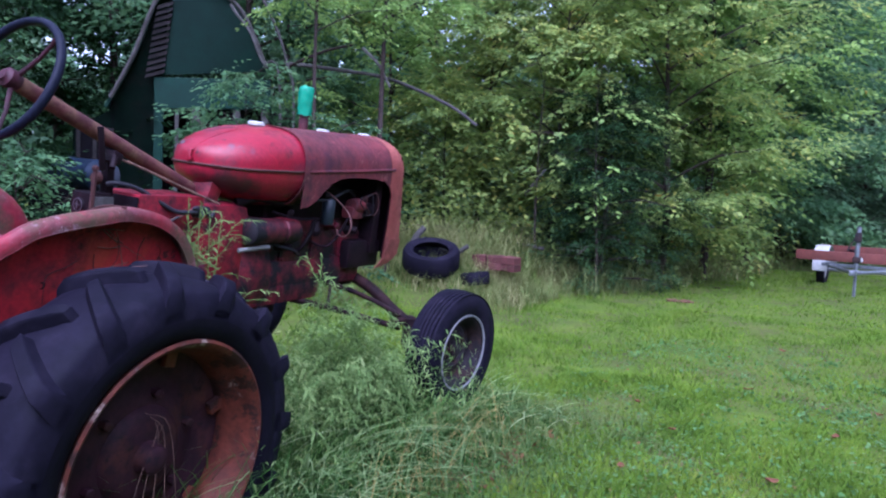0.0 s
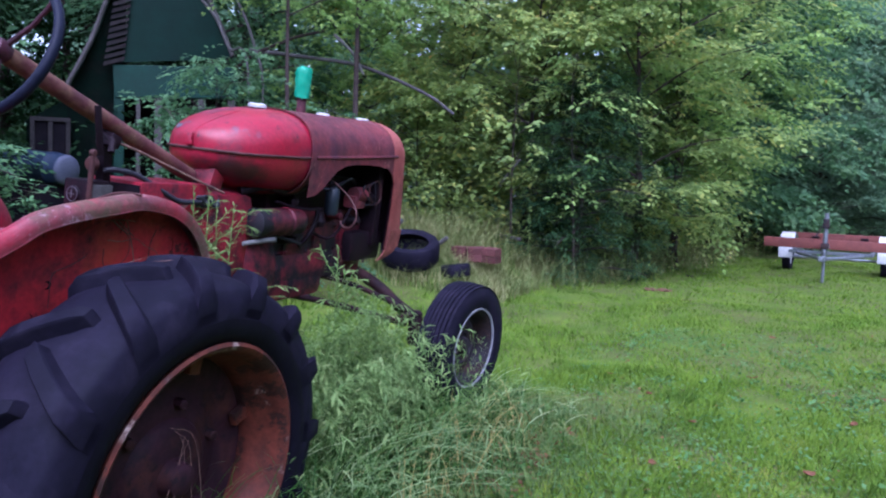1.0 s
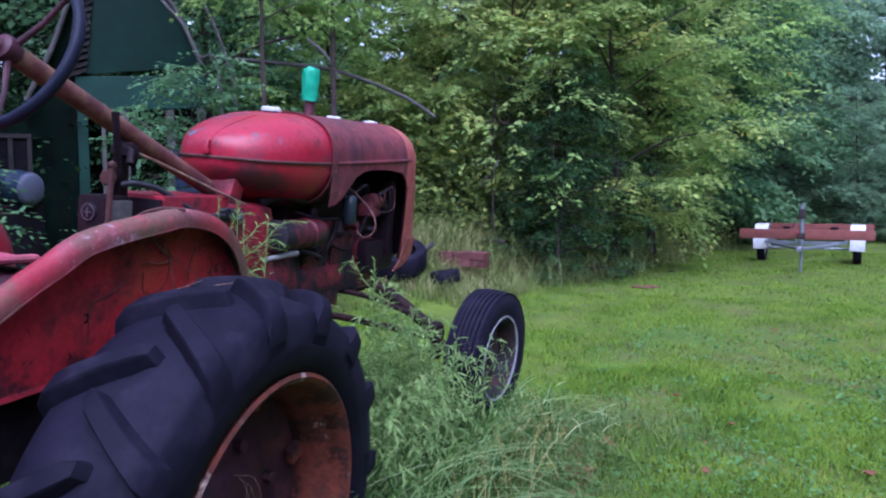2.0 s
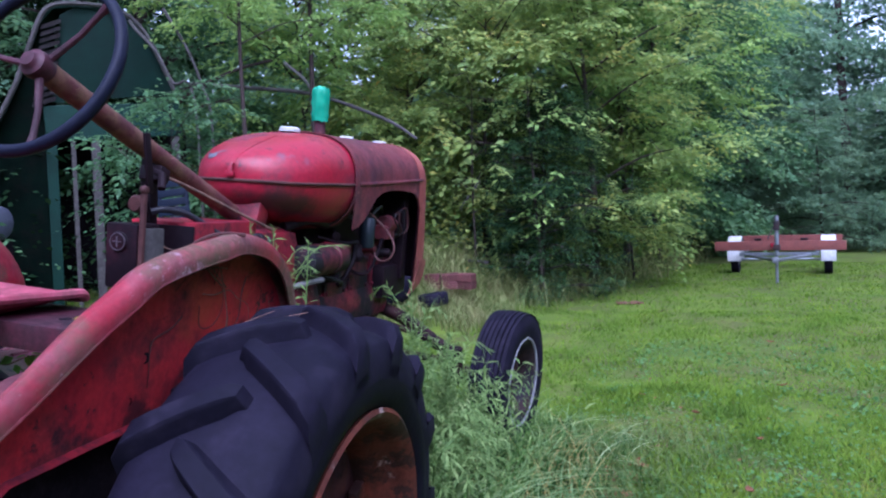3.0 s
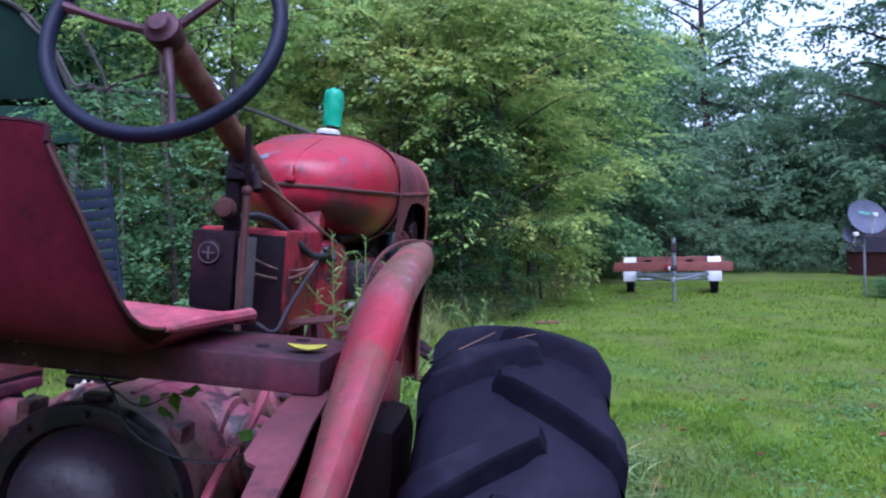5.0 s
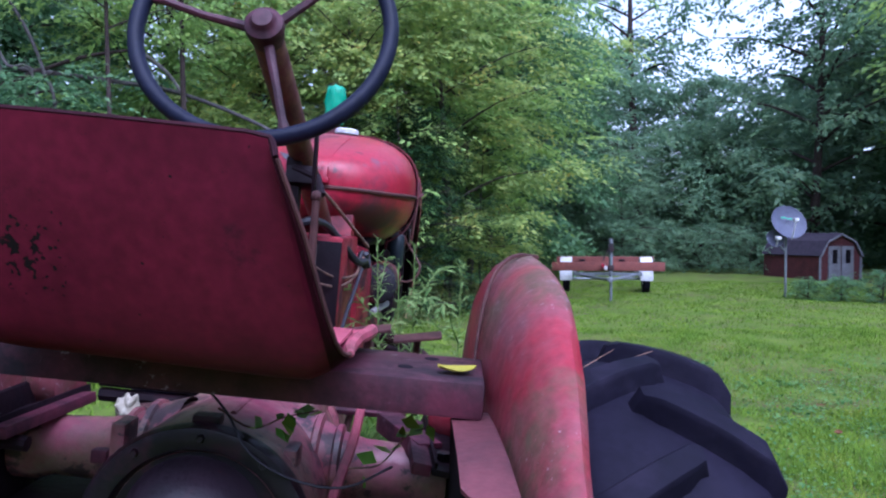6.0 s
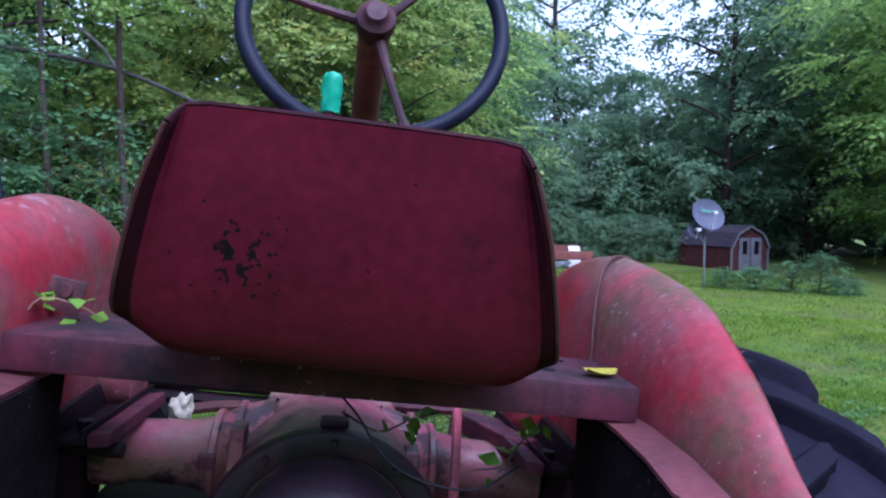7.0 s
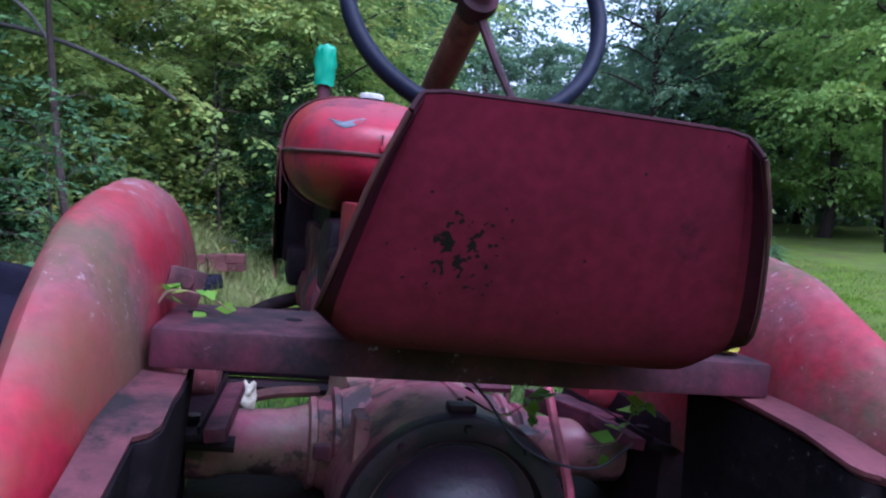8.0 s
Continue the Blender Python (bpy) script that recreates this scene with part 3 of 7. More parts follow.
def tree(name, label, x, y, height, spread, leaves, size, leaf, seed, trunk=0.05, low=0.25, lean=(0, 0), limbs=14, category="tree", cone=0.0, group="", over=0.0):
    """A tapered trunk, limbs and twigs, and a crown of single leaves gathered in layered sprays along the twigs."""
    r = np.random.default_rng(seed)
    z0 = float(ground_z(x, y))
    root = empty(name, pose(x, y, z0 - 0.05))
    bm = bmesh.new()
    k = 7
    spine = [Vector((lean[0] * t * height + 0.06 * height * 0.3 * math.sin(3 * t + seed), lean[1] * t * height + 0.02 * height * math.cos(4 * t + seed), t * height)) for t in [i / k for i in range(k + 1)]]
    spine[0] = Vector((0, 0, 0))
    tube(bm, smooth_path(spine, 2), [trunk * (1.25 if i == 0 else 1) * (1 - 0.9 * i / (2 * k)) for i in range(2 * k + 1)], 8)
    twigs = []
    for i in range(limbs):
        f = low + (0.97 - low) * ((i + r.random()) / limbs)
        q = f * k
        a = spine[int(min(q, k - 0.01))].lerp(spine[min(int(q) + 1, k)], q % 1)
        az = i * 2.4 + r.random()
        prof = (1 - f) / (1 - low) if cone else math.sin(math.pi * min(1, 0.18 + 0.78 * (f - low) / (1 - low)))
        if over:
            g = (f - low) / (1 - low)
            prof = prof * (1 - over) + over * (0.18 + 1.05 * min(1, g / 0.55)) * (1 if g < 0.8 else 0.8)
        ln = spread * (0.35 + 0.65 * prof) * (0.75 + 0.5 * r.random())
        up = 0.1 if cone else 0.25 + 0.5 * f
        d = Vector((math.cos(az), math.sin(az), up)).normalized()
        e = a + d * ln + Vector((0, 0, -0.10 * ln))
        mid = a.lerp(e, 0.5) + Vector((0, 0, 0.08 * ln))
        pts = smooth_path([a, mid, e], 3)
        tube(bm, pts, [max(0.004, trunk * (0.42 * (1 - 0.6 * f)) * (1 - 0.8 * j / 6)) for j in range(len(pts))], 5)
        for j in range(1, len(pts)):
            for s in range(2):
                w = Vector((r.normal(), r.normal(), r.normal() * 0.32)).normalized() * ln * 0.38
                twigs.append((pts[j], pts[j] + w + Vector((d.x, d.y, 0)) * ln * 0.18))
    for a, b in twigs[::3]:
        tube(bm, [a, a.lerp(b, 0.6), b], [0.006, 0.004, 0.002], 3, caps=False)
    part("trunk", bm, M["bark"], root)
    A = np.array([t[0] for t in twigs])
    B = np.array([t[1] for t in twigs])
    if cone:
        v, c = sprays(A, B, int(leaves * 1.7), size, r, 12, 0.22, 0.45)
    else:
        v, c = sprays(A, B, leaves, size, r, flat=0.30 if height < 6.3 else 0.62)
    raw_mesh("crown", v, 4, c, leaf, root)
    return tagged(root, label, category, group)


TREES = [
    # very dark leaves here put the wood's shade into the colour
    (-10.8, 3.2, 9.0, 2.6, 9000, 0.14, "leaf_cedar_and_shade", 0.10, 0.05, 24, "shaded hardwood in the dense wood beside the hut"),
    (-8.6, 7.0, 8.0, 2.4, 9000, 0.13, "leaf_cedar_and_shade", 0.09, 0.05, 24, "shaded hardwood directly behind the green hut"),
    (-6.6, 8.4, 8.5, 2.4, 9000, 0.13, "leaf_dark", 0.09, 0.05, 24, "shaded hardwood behind fallen branches"),
    (-13.5, 5.0, 10.0, 3.2, 8000, 0.17, "leaf_dark", 0.12, 0.05, 22, "shaded hardwood deep in the wood"),
    (-3.25, 4.75, 2.5, 0.62, 3000, 0.065, "leaf_dark", 0.022, 0.30, 14, "small leafy sapling in front of the green hut"),
    (-5.3, 2.9, 4.2, 0.95, 4600, 0.07, "leaf_dark", 0.035, 0.12, 18, "leafy sapling with broad green leaves beside the hut"),
    (-3.5, 2.4, 1.5, 0.6, 1200, 0.065, "leaf_dark", 0.018, 0.10, 14, "low leafy sapling growing over junk"),
    (-2.2, 5.0, 1.9, 0.7, 1300, 0.065, "leaf_dark", 0.018, 0.15, 14, "low leafy sapling, leaves darkened for the wood's shade"),
    (-3.0, 8.9, 2.6, 1.0, 2600, 0.10, "leaf_yellow", 0.022, 0.2, 16, "low yellow-green sapling under taller stems"),
    # x, y, height, spread, leaves, size, leaf, trunk, low, limbs, label
    (-2.98, 5.75, 6.5, 1.3, 4600, 0.07, "leaf_mid", 0.035, 0.45, 12, "thin forked sapling with sparse green leaves"),
    (-2.50, 6.60, 7.0, 1.5, 4800, 0.075, "leaf_mid", 0.045, 0.42, 12, "slim dark-stemmed sapling with drooping green leaves"),
    (-1.55, 10.2, 5.1, 1.9, 11000, 0.095, "leaf_yellow", 0.06, 0.16, 22, "broad young maple with yellowing leaves at the wood's edge"),
    (-3.2, 10.6, 5.2, 1.9, 11000, 0.095, "leaf_yellow", 0.06, 0.18, 22, "thin maple with yellow-green leaves behind old tyres"),
    (-4.6, 9.6, 5.4, 1.9, 11000, 0.095, "leaf_mid", 0.06, 0.06, 22, "young maple with green leaves over fallen branches"),
    (-0.1, 11.4, 5.6, 2.0, 12000, 0.10, "leaf_yellow", 0.08, 0.12, 22, "leafy hardwood with green leaves behind a dark cedar"),
    (0.25, 13.6, 6.0, 2.2, 12500, 0.115, "leaf_mid", 0.08, 0.28, 24, "full green hardwood whose branches reach over the lawn"),
    (0.75, 16.2, 6.6, 2.3, 12000, 0.125, "leaf_dark", 0.09, 0.20, 24, "full green hardwood beside the parked trailer"),
    (1.3, 19.0, 7.2, 2.4, 9000, 0.15, "leaf_dark", 0.09, 0.04, 24, "green hardwood with low branches behind the trailer"),
    (3.2, 23.4, 7.0, 2.6, 8000, 0.16, "leaf_far", 0.10, 0.04, 22, "green hardwood at the lawn's far end"),
    (-2.6, 13.6, 9.0, 2.6, 9000, 0.15, "leaf_mid", 0.10, 0.15, 24, "tall green hardwood inside the wood"),
    (-5.6, 12.8, 9.5, 2.8, 9000, 0.15, "leaf_mid", 0.11, 0.12, 24, "tall hardwood with green and yellow leaves"),
    (-0.6, 17.0, 10.0, 2.8, 9000, 0.16, "leaf_mid", 0.11, 0.15, 24, "tall green hardwood rising over the wood's edge"),
    (-8.4, 9.4, 9.0, 2.8, 12000, 0.12, "leaf_dark", 0.10, 0.08, 24, "tall hardwood behind the green hut, leaves darkened for the wood's shade"),
    # the next two hardwoods carry shade as cedar-dark leaf colour
    (-9.6, 5.6, 8.0, 2.6, 12000, 0.11, "leaf_cedar_and_shade", 0.09, 0.05, 24, "leafy hardwood beside the green hut, shade put into its leaves"),
    (-7.2, 2.6, 6.5, 2.0, 12000, 0.09, "leaf_cedar_and_shade", 0.07, 0.05, 24, "leafy young hardwood beside the hut, shade put into its leaves"),
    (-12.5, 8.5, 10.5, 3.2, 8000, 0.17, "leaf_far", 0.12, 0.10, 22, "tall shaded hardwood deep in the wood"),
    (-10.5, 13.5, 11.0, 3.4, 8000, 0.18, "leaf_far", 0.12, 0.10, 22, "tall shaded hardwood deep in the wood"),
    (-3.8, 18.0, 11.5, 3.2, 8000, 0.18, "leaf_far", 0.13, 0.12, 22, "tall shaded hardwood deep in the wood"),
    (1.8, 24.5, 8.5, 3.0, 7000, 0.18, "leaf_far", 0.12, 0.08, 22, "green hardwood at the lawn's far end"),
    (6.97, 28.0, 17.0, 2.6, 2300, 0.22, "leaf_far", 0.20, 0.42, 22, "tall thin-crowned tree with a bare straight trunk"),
    (5.2, 29.5, 8.6, 3.0, 7000, 0.20, "leaf_far", 0.14, 0.06, 22, "far hardwood, haze put into its blue-green leaves"),
    (9.5, 30.0, 7.4, 3.2, 7000, 0.20, "leaf_far", 0.14, 0.05, 22, "far hardwood, haze put into its blue-green leaves"),
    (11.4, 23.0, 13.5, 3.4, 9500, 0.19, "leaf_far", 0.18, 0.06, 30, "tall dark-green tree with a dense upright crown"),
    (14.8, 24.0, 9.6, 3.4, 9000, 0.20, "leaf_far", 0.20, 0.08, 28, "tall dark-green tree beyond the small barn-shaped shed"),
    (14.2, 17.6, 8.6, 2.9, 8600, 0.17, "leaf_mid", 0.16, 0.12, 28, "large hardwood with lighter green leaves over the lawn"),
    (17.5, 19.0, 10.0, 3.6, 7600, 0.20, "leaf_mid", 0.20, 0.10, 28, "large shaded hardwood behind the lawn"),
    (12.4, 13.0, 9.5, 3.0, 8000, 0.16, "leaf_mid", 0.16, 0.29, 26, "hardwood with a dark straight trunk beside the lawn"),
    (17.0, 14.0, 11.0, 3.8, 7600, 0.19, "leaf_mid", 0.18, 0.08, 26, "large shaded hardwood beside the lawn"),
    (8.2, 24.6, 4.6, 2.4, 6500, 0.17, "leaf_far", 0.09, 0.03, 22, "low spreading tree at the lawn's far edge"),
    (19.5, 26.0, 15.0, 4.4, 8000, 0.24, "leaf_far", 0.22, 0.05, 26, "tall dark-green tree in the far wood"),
    (-0.55, 9.2, 3.4, 0.9, 330, 0.11, "leaf_mid", 0.022, 0.25, 9, "thin maple sapling with light green leaves before a dark cedar"),
    (-1.45, 9.1, 3.2, 0.9, 450, 0.11, "leaf_yellow", 0.022, 0.25, 9, "thin sapling with yellow-green leaves at the wood's edge"),
    (0.55, 12.3, 3.6, 1.1, 900, 0.12, "leaf_mid", 0.025, 0.2, 10, "thin sapling with light green leaves leaning over the lawn"),
]
for i, (x, y, h, s, nl, sz, lf, tr, low, limbs, lab) in enumerate(TREES):
    tree("tree", lab, x, y, h, s, int(nl * (2.3 if y > 17 else 1.9 if nl > 5000 else 1.4)), sz * (1.2 if y > 17 else 1.1), M[lf], 100 + i, tr, low, (0.02 * math.sin(i * 1.7), 0.01 * math.cos(i)), limbs, over=0.85 if (y > 8.9 and -5 < x < 2.5 and nl > 5000) else 0.0)
tree("cedar", "dense dark-green young cedar reaching down to the grass", -0.65, 9.75, 3.2, 1.25, 17000, 0.085, M["leaf_cedar_and_shade"], 301, 0.06, 0.03, (0.02, 0), 46, cone=1.0)
tree("cedar", "small dark-green conifer beside the trailer's lawn edge", 1.5, 20.6, 3.6, 1.5, 9000, 0.10, M["leaf_cedar_and_shade"], 302, 0.06, 0.03, (0, 0), 34, cone=1.0)
tree("cedar", "rounded green conifer at the lawn's far corner", 4.9, 21.8, 4.2, 1.5, 9000, 0.12, M["leaf_far"], 303, 0.07, 0.03, (0, 0), 34, cone=1.0)
SHRUBS = [(6.55, 12.6, 0.40, 0.26), (7.0, 12.3, 0.46, 0.26), (7.5, 11.9, 0.55, 0.34), (7.85, 11.6, 0.78, 0.28), (8.2, 11.3, 0.34, 0.24), (6.2, 21.5, 1.2, 1.0), (7.4, 21.0, 1.3, 1.1), (8.3, 20.2, 1.2, 1.0), (5.4, 22.4, 1.0, 0.9)]
for i, (x, y, h, s) in enumerate(SHRUBS):
    tree("shrub", "bushy green shrub growing on the lawn", x, y, h, s, 3200 if i > 4 else 2600, 0.085 if i > 4 else 0.042, M["leaf_far" if i > 4 else "leaf_dark"], 400 + i, 0.02, 0.02, (0, 0), 18, category="shrub", group="shrubs on the lawn")
# trees out of view behind the camera, added to dim its side
for i, (x, y) in enumerate([(-6, -17), (1, -20), (8, -18), (-14, -13), (-17, -4)]):
    tree("tree", "unseen hardwood added to dim light from the near side", x, y, 9 + i % 3, 3.2, 5000, 0.22, M["leaf_far"], 500 + i, 0.14, 0.08, (0, 0), 20)

# the far wood: one mass of leaves over a ring, too far to count
r = np.random.default_rng(31)
n = 115000
az = r.random(n) * 2 * math.pi
rad = 27 + 16 * r.random(n)
top = 10 + 2.5 * np.sin(az * 9) + 2 * np.sin(az * 23 + 1)
gap = np.exp(-((((az - radians(71)) + math.pi) % (2 * math.pi) - math.pi) / radians(9)) ** 2)
top = top * (1 - 0.62 * gap)
P = np.stack([np.cos(az) * rad, 4 + np.sin(az) * rad, r.random(n) ** 0.8 * top], 1)
D = unit(r.normal(0, 1, (n, 3)) * [1, 1, 0.4])
N = unit(r.normal(0, 0.7, (n, 3)) + [0, 0, 0.7])
L = 0.5 + 0.6 * r.random(n)
v, c = kites(P, D, N, L, L * 0.6)
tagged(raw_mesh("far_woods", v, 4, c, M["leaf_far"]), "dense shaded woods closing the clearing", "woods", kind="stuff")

# ---- the tractor ----
TRACTOR = pose(-0.065, 0, 0, 0, 5.4, 3.6)
tractor = empty("tractor", TRACTOR)
tagged(tractor, "abandoned faded red farm tractor overgrown with tall weeds", "tractor")


def tyre_lug(side, R=0.622, half=0.150, drop=0.044, wide=0.050, sweep=0.225):
    """One bar of a drive tyre: a straight flat-topped bar from past the middle line out over the shoulder."""
    bm = bmesh.new()
    rows = []
    for k in range(11):
        u = k / 10
        x = side * (-0.030 + (half + 0.030) * min(u / 0.85, 1))
        rad = R - 0.024 * (abs(x) / half) ** 2.2
        if u > 0.85:
            rad -= 0.075 * (u - 0.85) / 0.15
            x += side * 0.010
        th = sweep * (1 - u)
        w = wide * (0.86 + 0.30 * u) * (0.7 if k == 0 else 1)
        row = []
        for s, hgt in ((-0.80, -drop), (-0.56, -0.010), (-0.50, -0.003), (-0.43, 0), (0.43, 0), (0.50, -0.003), (0.56, -0.010), (0.80, -drop)):
            a = th + s * w / R
            rr = rad + hgt - (0.008 if k == 0 else 0)
            row.append(bm.verts.new((x, -rr * math.cos(a), rr * math.sin(a))))
        rows.append(row)
    for a, b in zip(rows, rows[1:]):
        for j in range(7):
            bm.faces.new((a[j], a[j + 1], b[j + 1], b[j]))
    foot = [bm.verts.new((v.co.x - side * 0.016, v.co.y * (1 - 0.062), v.co.z * (1 - 0.062))) for v in rows[0]]
    for j in range(7):
        bm.faces.new((rows[0][j], rows[0][j + 1], foot[j + 1], foot[j]))
    bm.faces.new(rows[-1][::-1])
    bmesh.ops.recalc_face_normals(bm, faces=bm.faces[:])
    return bm


def rear_wheel(sx):
    c = pose(sx * 0.725, 0.26, 0.50)
    turn = Matrix.Scale(-1, 4, (1, 0, 0)) if sx < 0 else Matrix()
    bm = bmesh.new()
    # rim well with rolled flanges, then the dished disc
    lathe(bm, [(0.140, 0.400), (0.152, 0.408), (0.158, 0.398), (0.150, 0.385), (0.120, 0.372), (0.085, 0.365), (0.060, 0.345), (-0.02, 0.340), (-0.06, 0.365), (-0.12, 0.372), (-0.150, 0.398), (-0.15, 0.408), (-0.13, 0.40), (-0.06, 0.385), (0.06, 0.385)], 64, turn, closed=True)
    wheel = part("rear_wheel", bm, M["rim"], tractor, "rusty orange steel wheel")
    wheel.matrix_basis = c
    bm = bmesh.new()
    lathe(bm, [(0.0, 0.345), (-0.004, 0.30), (-0.022, 0.255), (-0.020, 0.23), (-0.004, 0.20), (0.0, 0.16), (0.016, 0.15), (0.030, 0.12), (0.032, 0.055), (0.075, 0.045), (0.085, 0.03), (0.085, 0.0)], 48, turn)
    part("wheel_disc", bm, M["wheel_disc"], wheel, "dark grimy dished wheel centre")
    for k in range(6):
        a = 2 * math.pi * k / 6 + 0.3
        bm = bmesh.new()
        lathe(bm, [(-0.01, 0.017), (0.018, 0.017), (0.022, 0.012), (0.022, 0)], 6, turn @ Matrix.Translation((0, 0.20 * math.cos(a), 0.20 * math.sin(a))))
        part("wheel_bolt", bm, M["wheel_disc"], wheel)
        bm = bmesh.new()
        box(bm, (sx * 0.018, 0.318 * math.cos(a), 0.318 * math.sin(a)), (0.026, 0.060, 0.046), Matrix.Rotation(a, 4, "X"), 0.006)
        part("rim_clamp", bm, M["rim"], wheel, "rusty clamp between disc and rim")
    bm = bmesh.new()
    half = 0.142
    lathe(bm, [(0.125, 0.392), (0.148, 0.415), (0.160, 0.46), (0.160, 0.505), (0.148, 0.548), (0.135, 0.562), (0.10, 0.573), (0.05, 0.581), (0, 0.584), (-0.05, 0.581), (-0.10, 0.573), (-0.135, 0.562), (-0.148, 0.548), (-0.160, 0.505), (-0.160, 0.46), (-0.148, 0.415), (-0.125, 0.392)], 72, turn, closed=False)
    tyre = part("rear_tyre", bm, M["rubber"], tractor, "worn black drive tyre with chevron lugs")
    tyre.matrix_basis = c
    for end in (1, -1):
        bm = bmesh.new()
        lathe(bm, [(end * 0.124, 0.394), (end * 0.150, 0.414), (end * 0.1615, 0.444), (end * 0.1625, 0.46), (end * 0.1615, 0.475)], 72)
        part("sidewall", bm, M["rubber_dark"], tyre, "smooth black sidewall")
    for side in (-1, 1):
        first = part("lug", tyre_lug(side), M["rubber"], tyre)
        for i in range(15):
            o = first if i == 0 else new("lug", first.data)
            o.parent = tyre
            o.rotation_euler = (-2 * math.pi * (i + (0.40 if side > 0 else 0.88)) / 15, 0, 0)


for sx in (1, -1):
    rear_wheel(sx)


def front_wheel(sx, steer):
    c = pose(sx * 0.80, 2.51, 0.475, 0, 0, steer)
    turn = Matrix.Scale(-1, 4, (1, 0, 0)) if sx < 0 else Matrix()
    bm = bmesh.new()
    lathe(bm, [(0.060, 0.196), (0.074, 0.214), (0.082, 0.208), (0.074, 0.196), (0.050, 0.186), (0.02, 0.170), (-0.03, 0.168), (-0.07, 0.2), (-0.076, 0.212), (-0.06, 0.205), (0.0, 0.185)], 48, turn, closed=True)
    lathe(bm, [(0.0, 0.172), (-0.005, 0.15), (0.014, 0.125), (0.020, 0.10), (0.004, 0.085), (0.0, 0.05), (0.03, 0.042), (0.036, 0.02), (0.036, 0)], 36, turn)
    for k in range(5):
        a = 2 * math.pi * k / 5
        lathe(bm, [(0, 0.011), (0.018, 0.011), (0.02, 0)], 6, turn @ Matrix.Translation((0, 0.068 * math.cos(a), 0.068 * math.sin(a))))
    wheel = part("front_wheel", bm, M["wheel_grey"], tractor, "dull grey-brown pressed steel wheel")
    wheel.matrix_basis = c
    bm = bmesh.new()
    lathe(bm, [(0.083, 0.216), (0.088, 0.218), (0.0905, 0.227), (0.086, 0.229), (0.078, 0.222)], 48, turn, closed=True)
    part("whitewall", bm, M["whitewall"], wheel, "narrow faded white sidewall ring")
    bm = bmesh.new()
    prof = [(0.066, 0.208), (0.086, 0.232), (0.096, 0.27), (0.092, 0.315), (0.080, 0.340)]
    ribs = []
    for i in range(7):
        x = 0.074 - i * 0.148 / 6
        r = 0.358 - 0.008 * (abs(x) / 0.074) ** 2
        ribs += [(x + 0.009, r), (x - 0.009, r)]
        if i < 6:
            ribs += [(x - 0.0105, r - 0.011), (x - 0.014, r - 0.011)]
    prof += ribs + [(-0.080, 0.340), (-0.092, 0.315), (-0.096, 0.27), (-0.086, 0.232), (-0.066, 0.208)]
    lathe(bm, prof, 72, turn)
    part("tyre", bm, M["rubber"], wheel, "black car tyre with ribbed tread")


front_wheel(1, -9)
front_wheel(-1, -9)


def fender_in(y):
    """Distance of the fender's wall from the tractor's middle."""
    return float(np.interp(y, [-0.7, -0.4, -0.2, 0.0, 0.2, 0.7], [0.488, 0.474, 0.460, 0.447, 0.438, 0.434]))


def fender_out(y):
    """Distance of the fender's outer lip from the tractor's middle."""
    return float(np.interp(y, [-0.7, -0.4, -0.3, -0.2, -0.1, 0.2, 0.3, 0.5, 0.68], [0.518, 0.532, 0.539, 0.549, 0.554, 0.556, 0.545, 0.518, 0.492]))


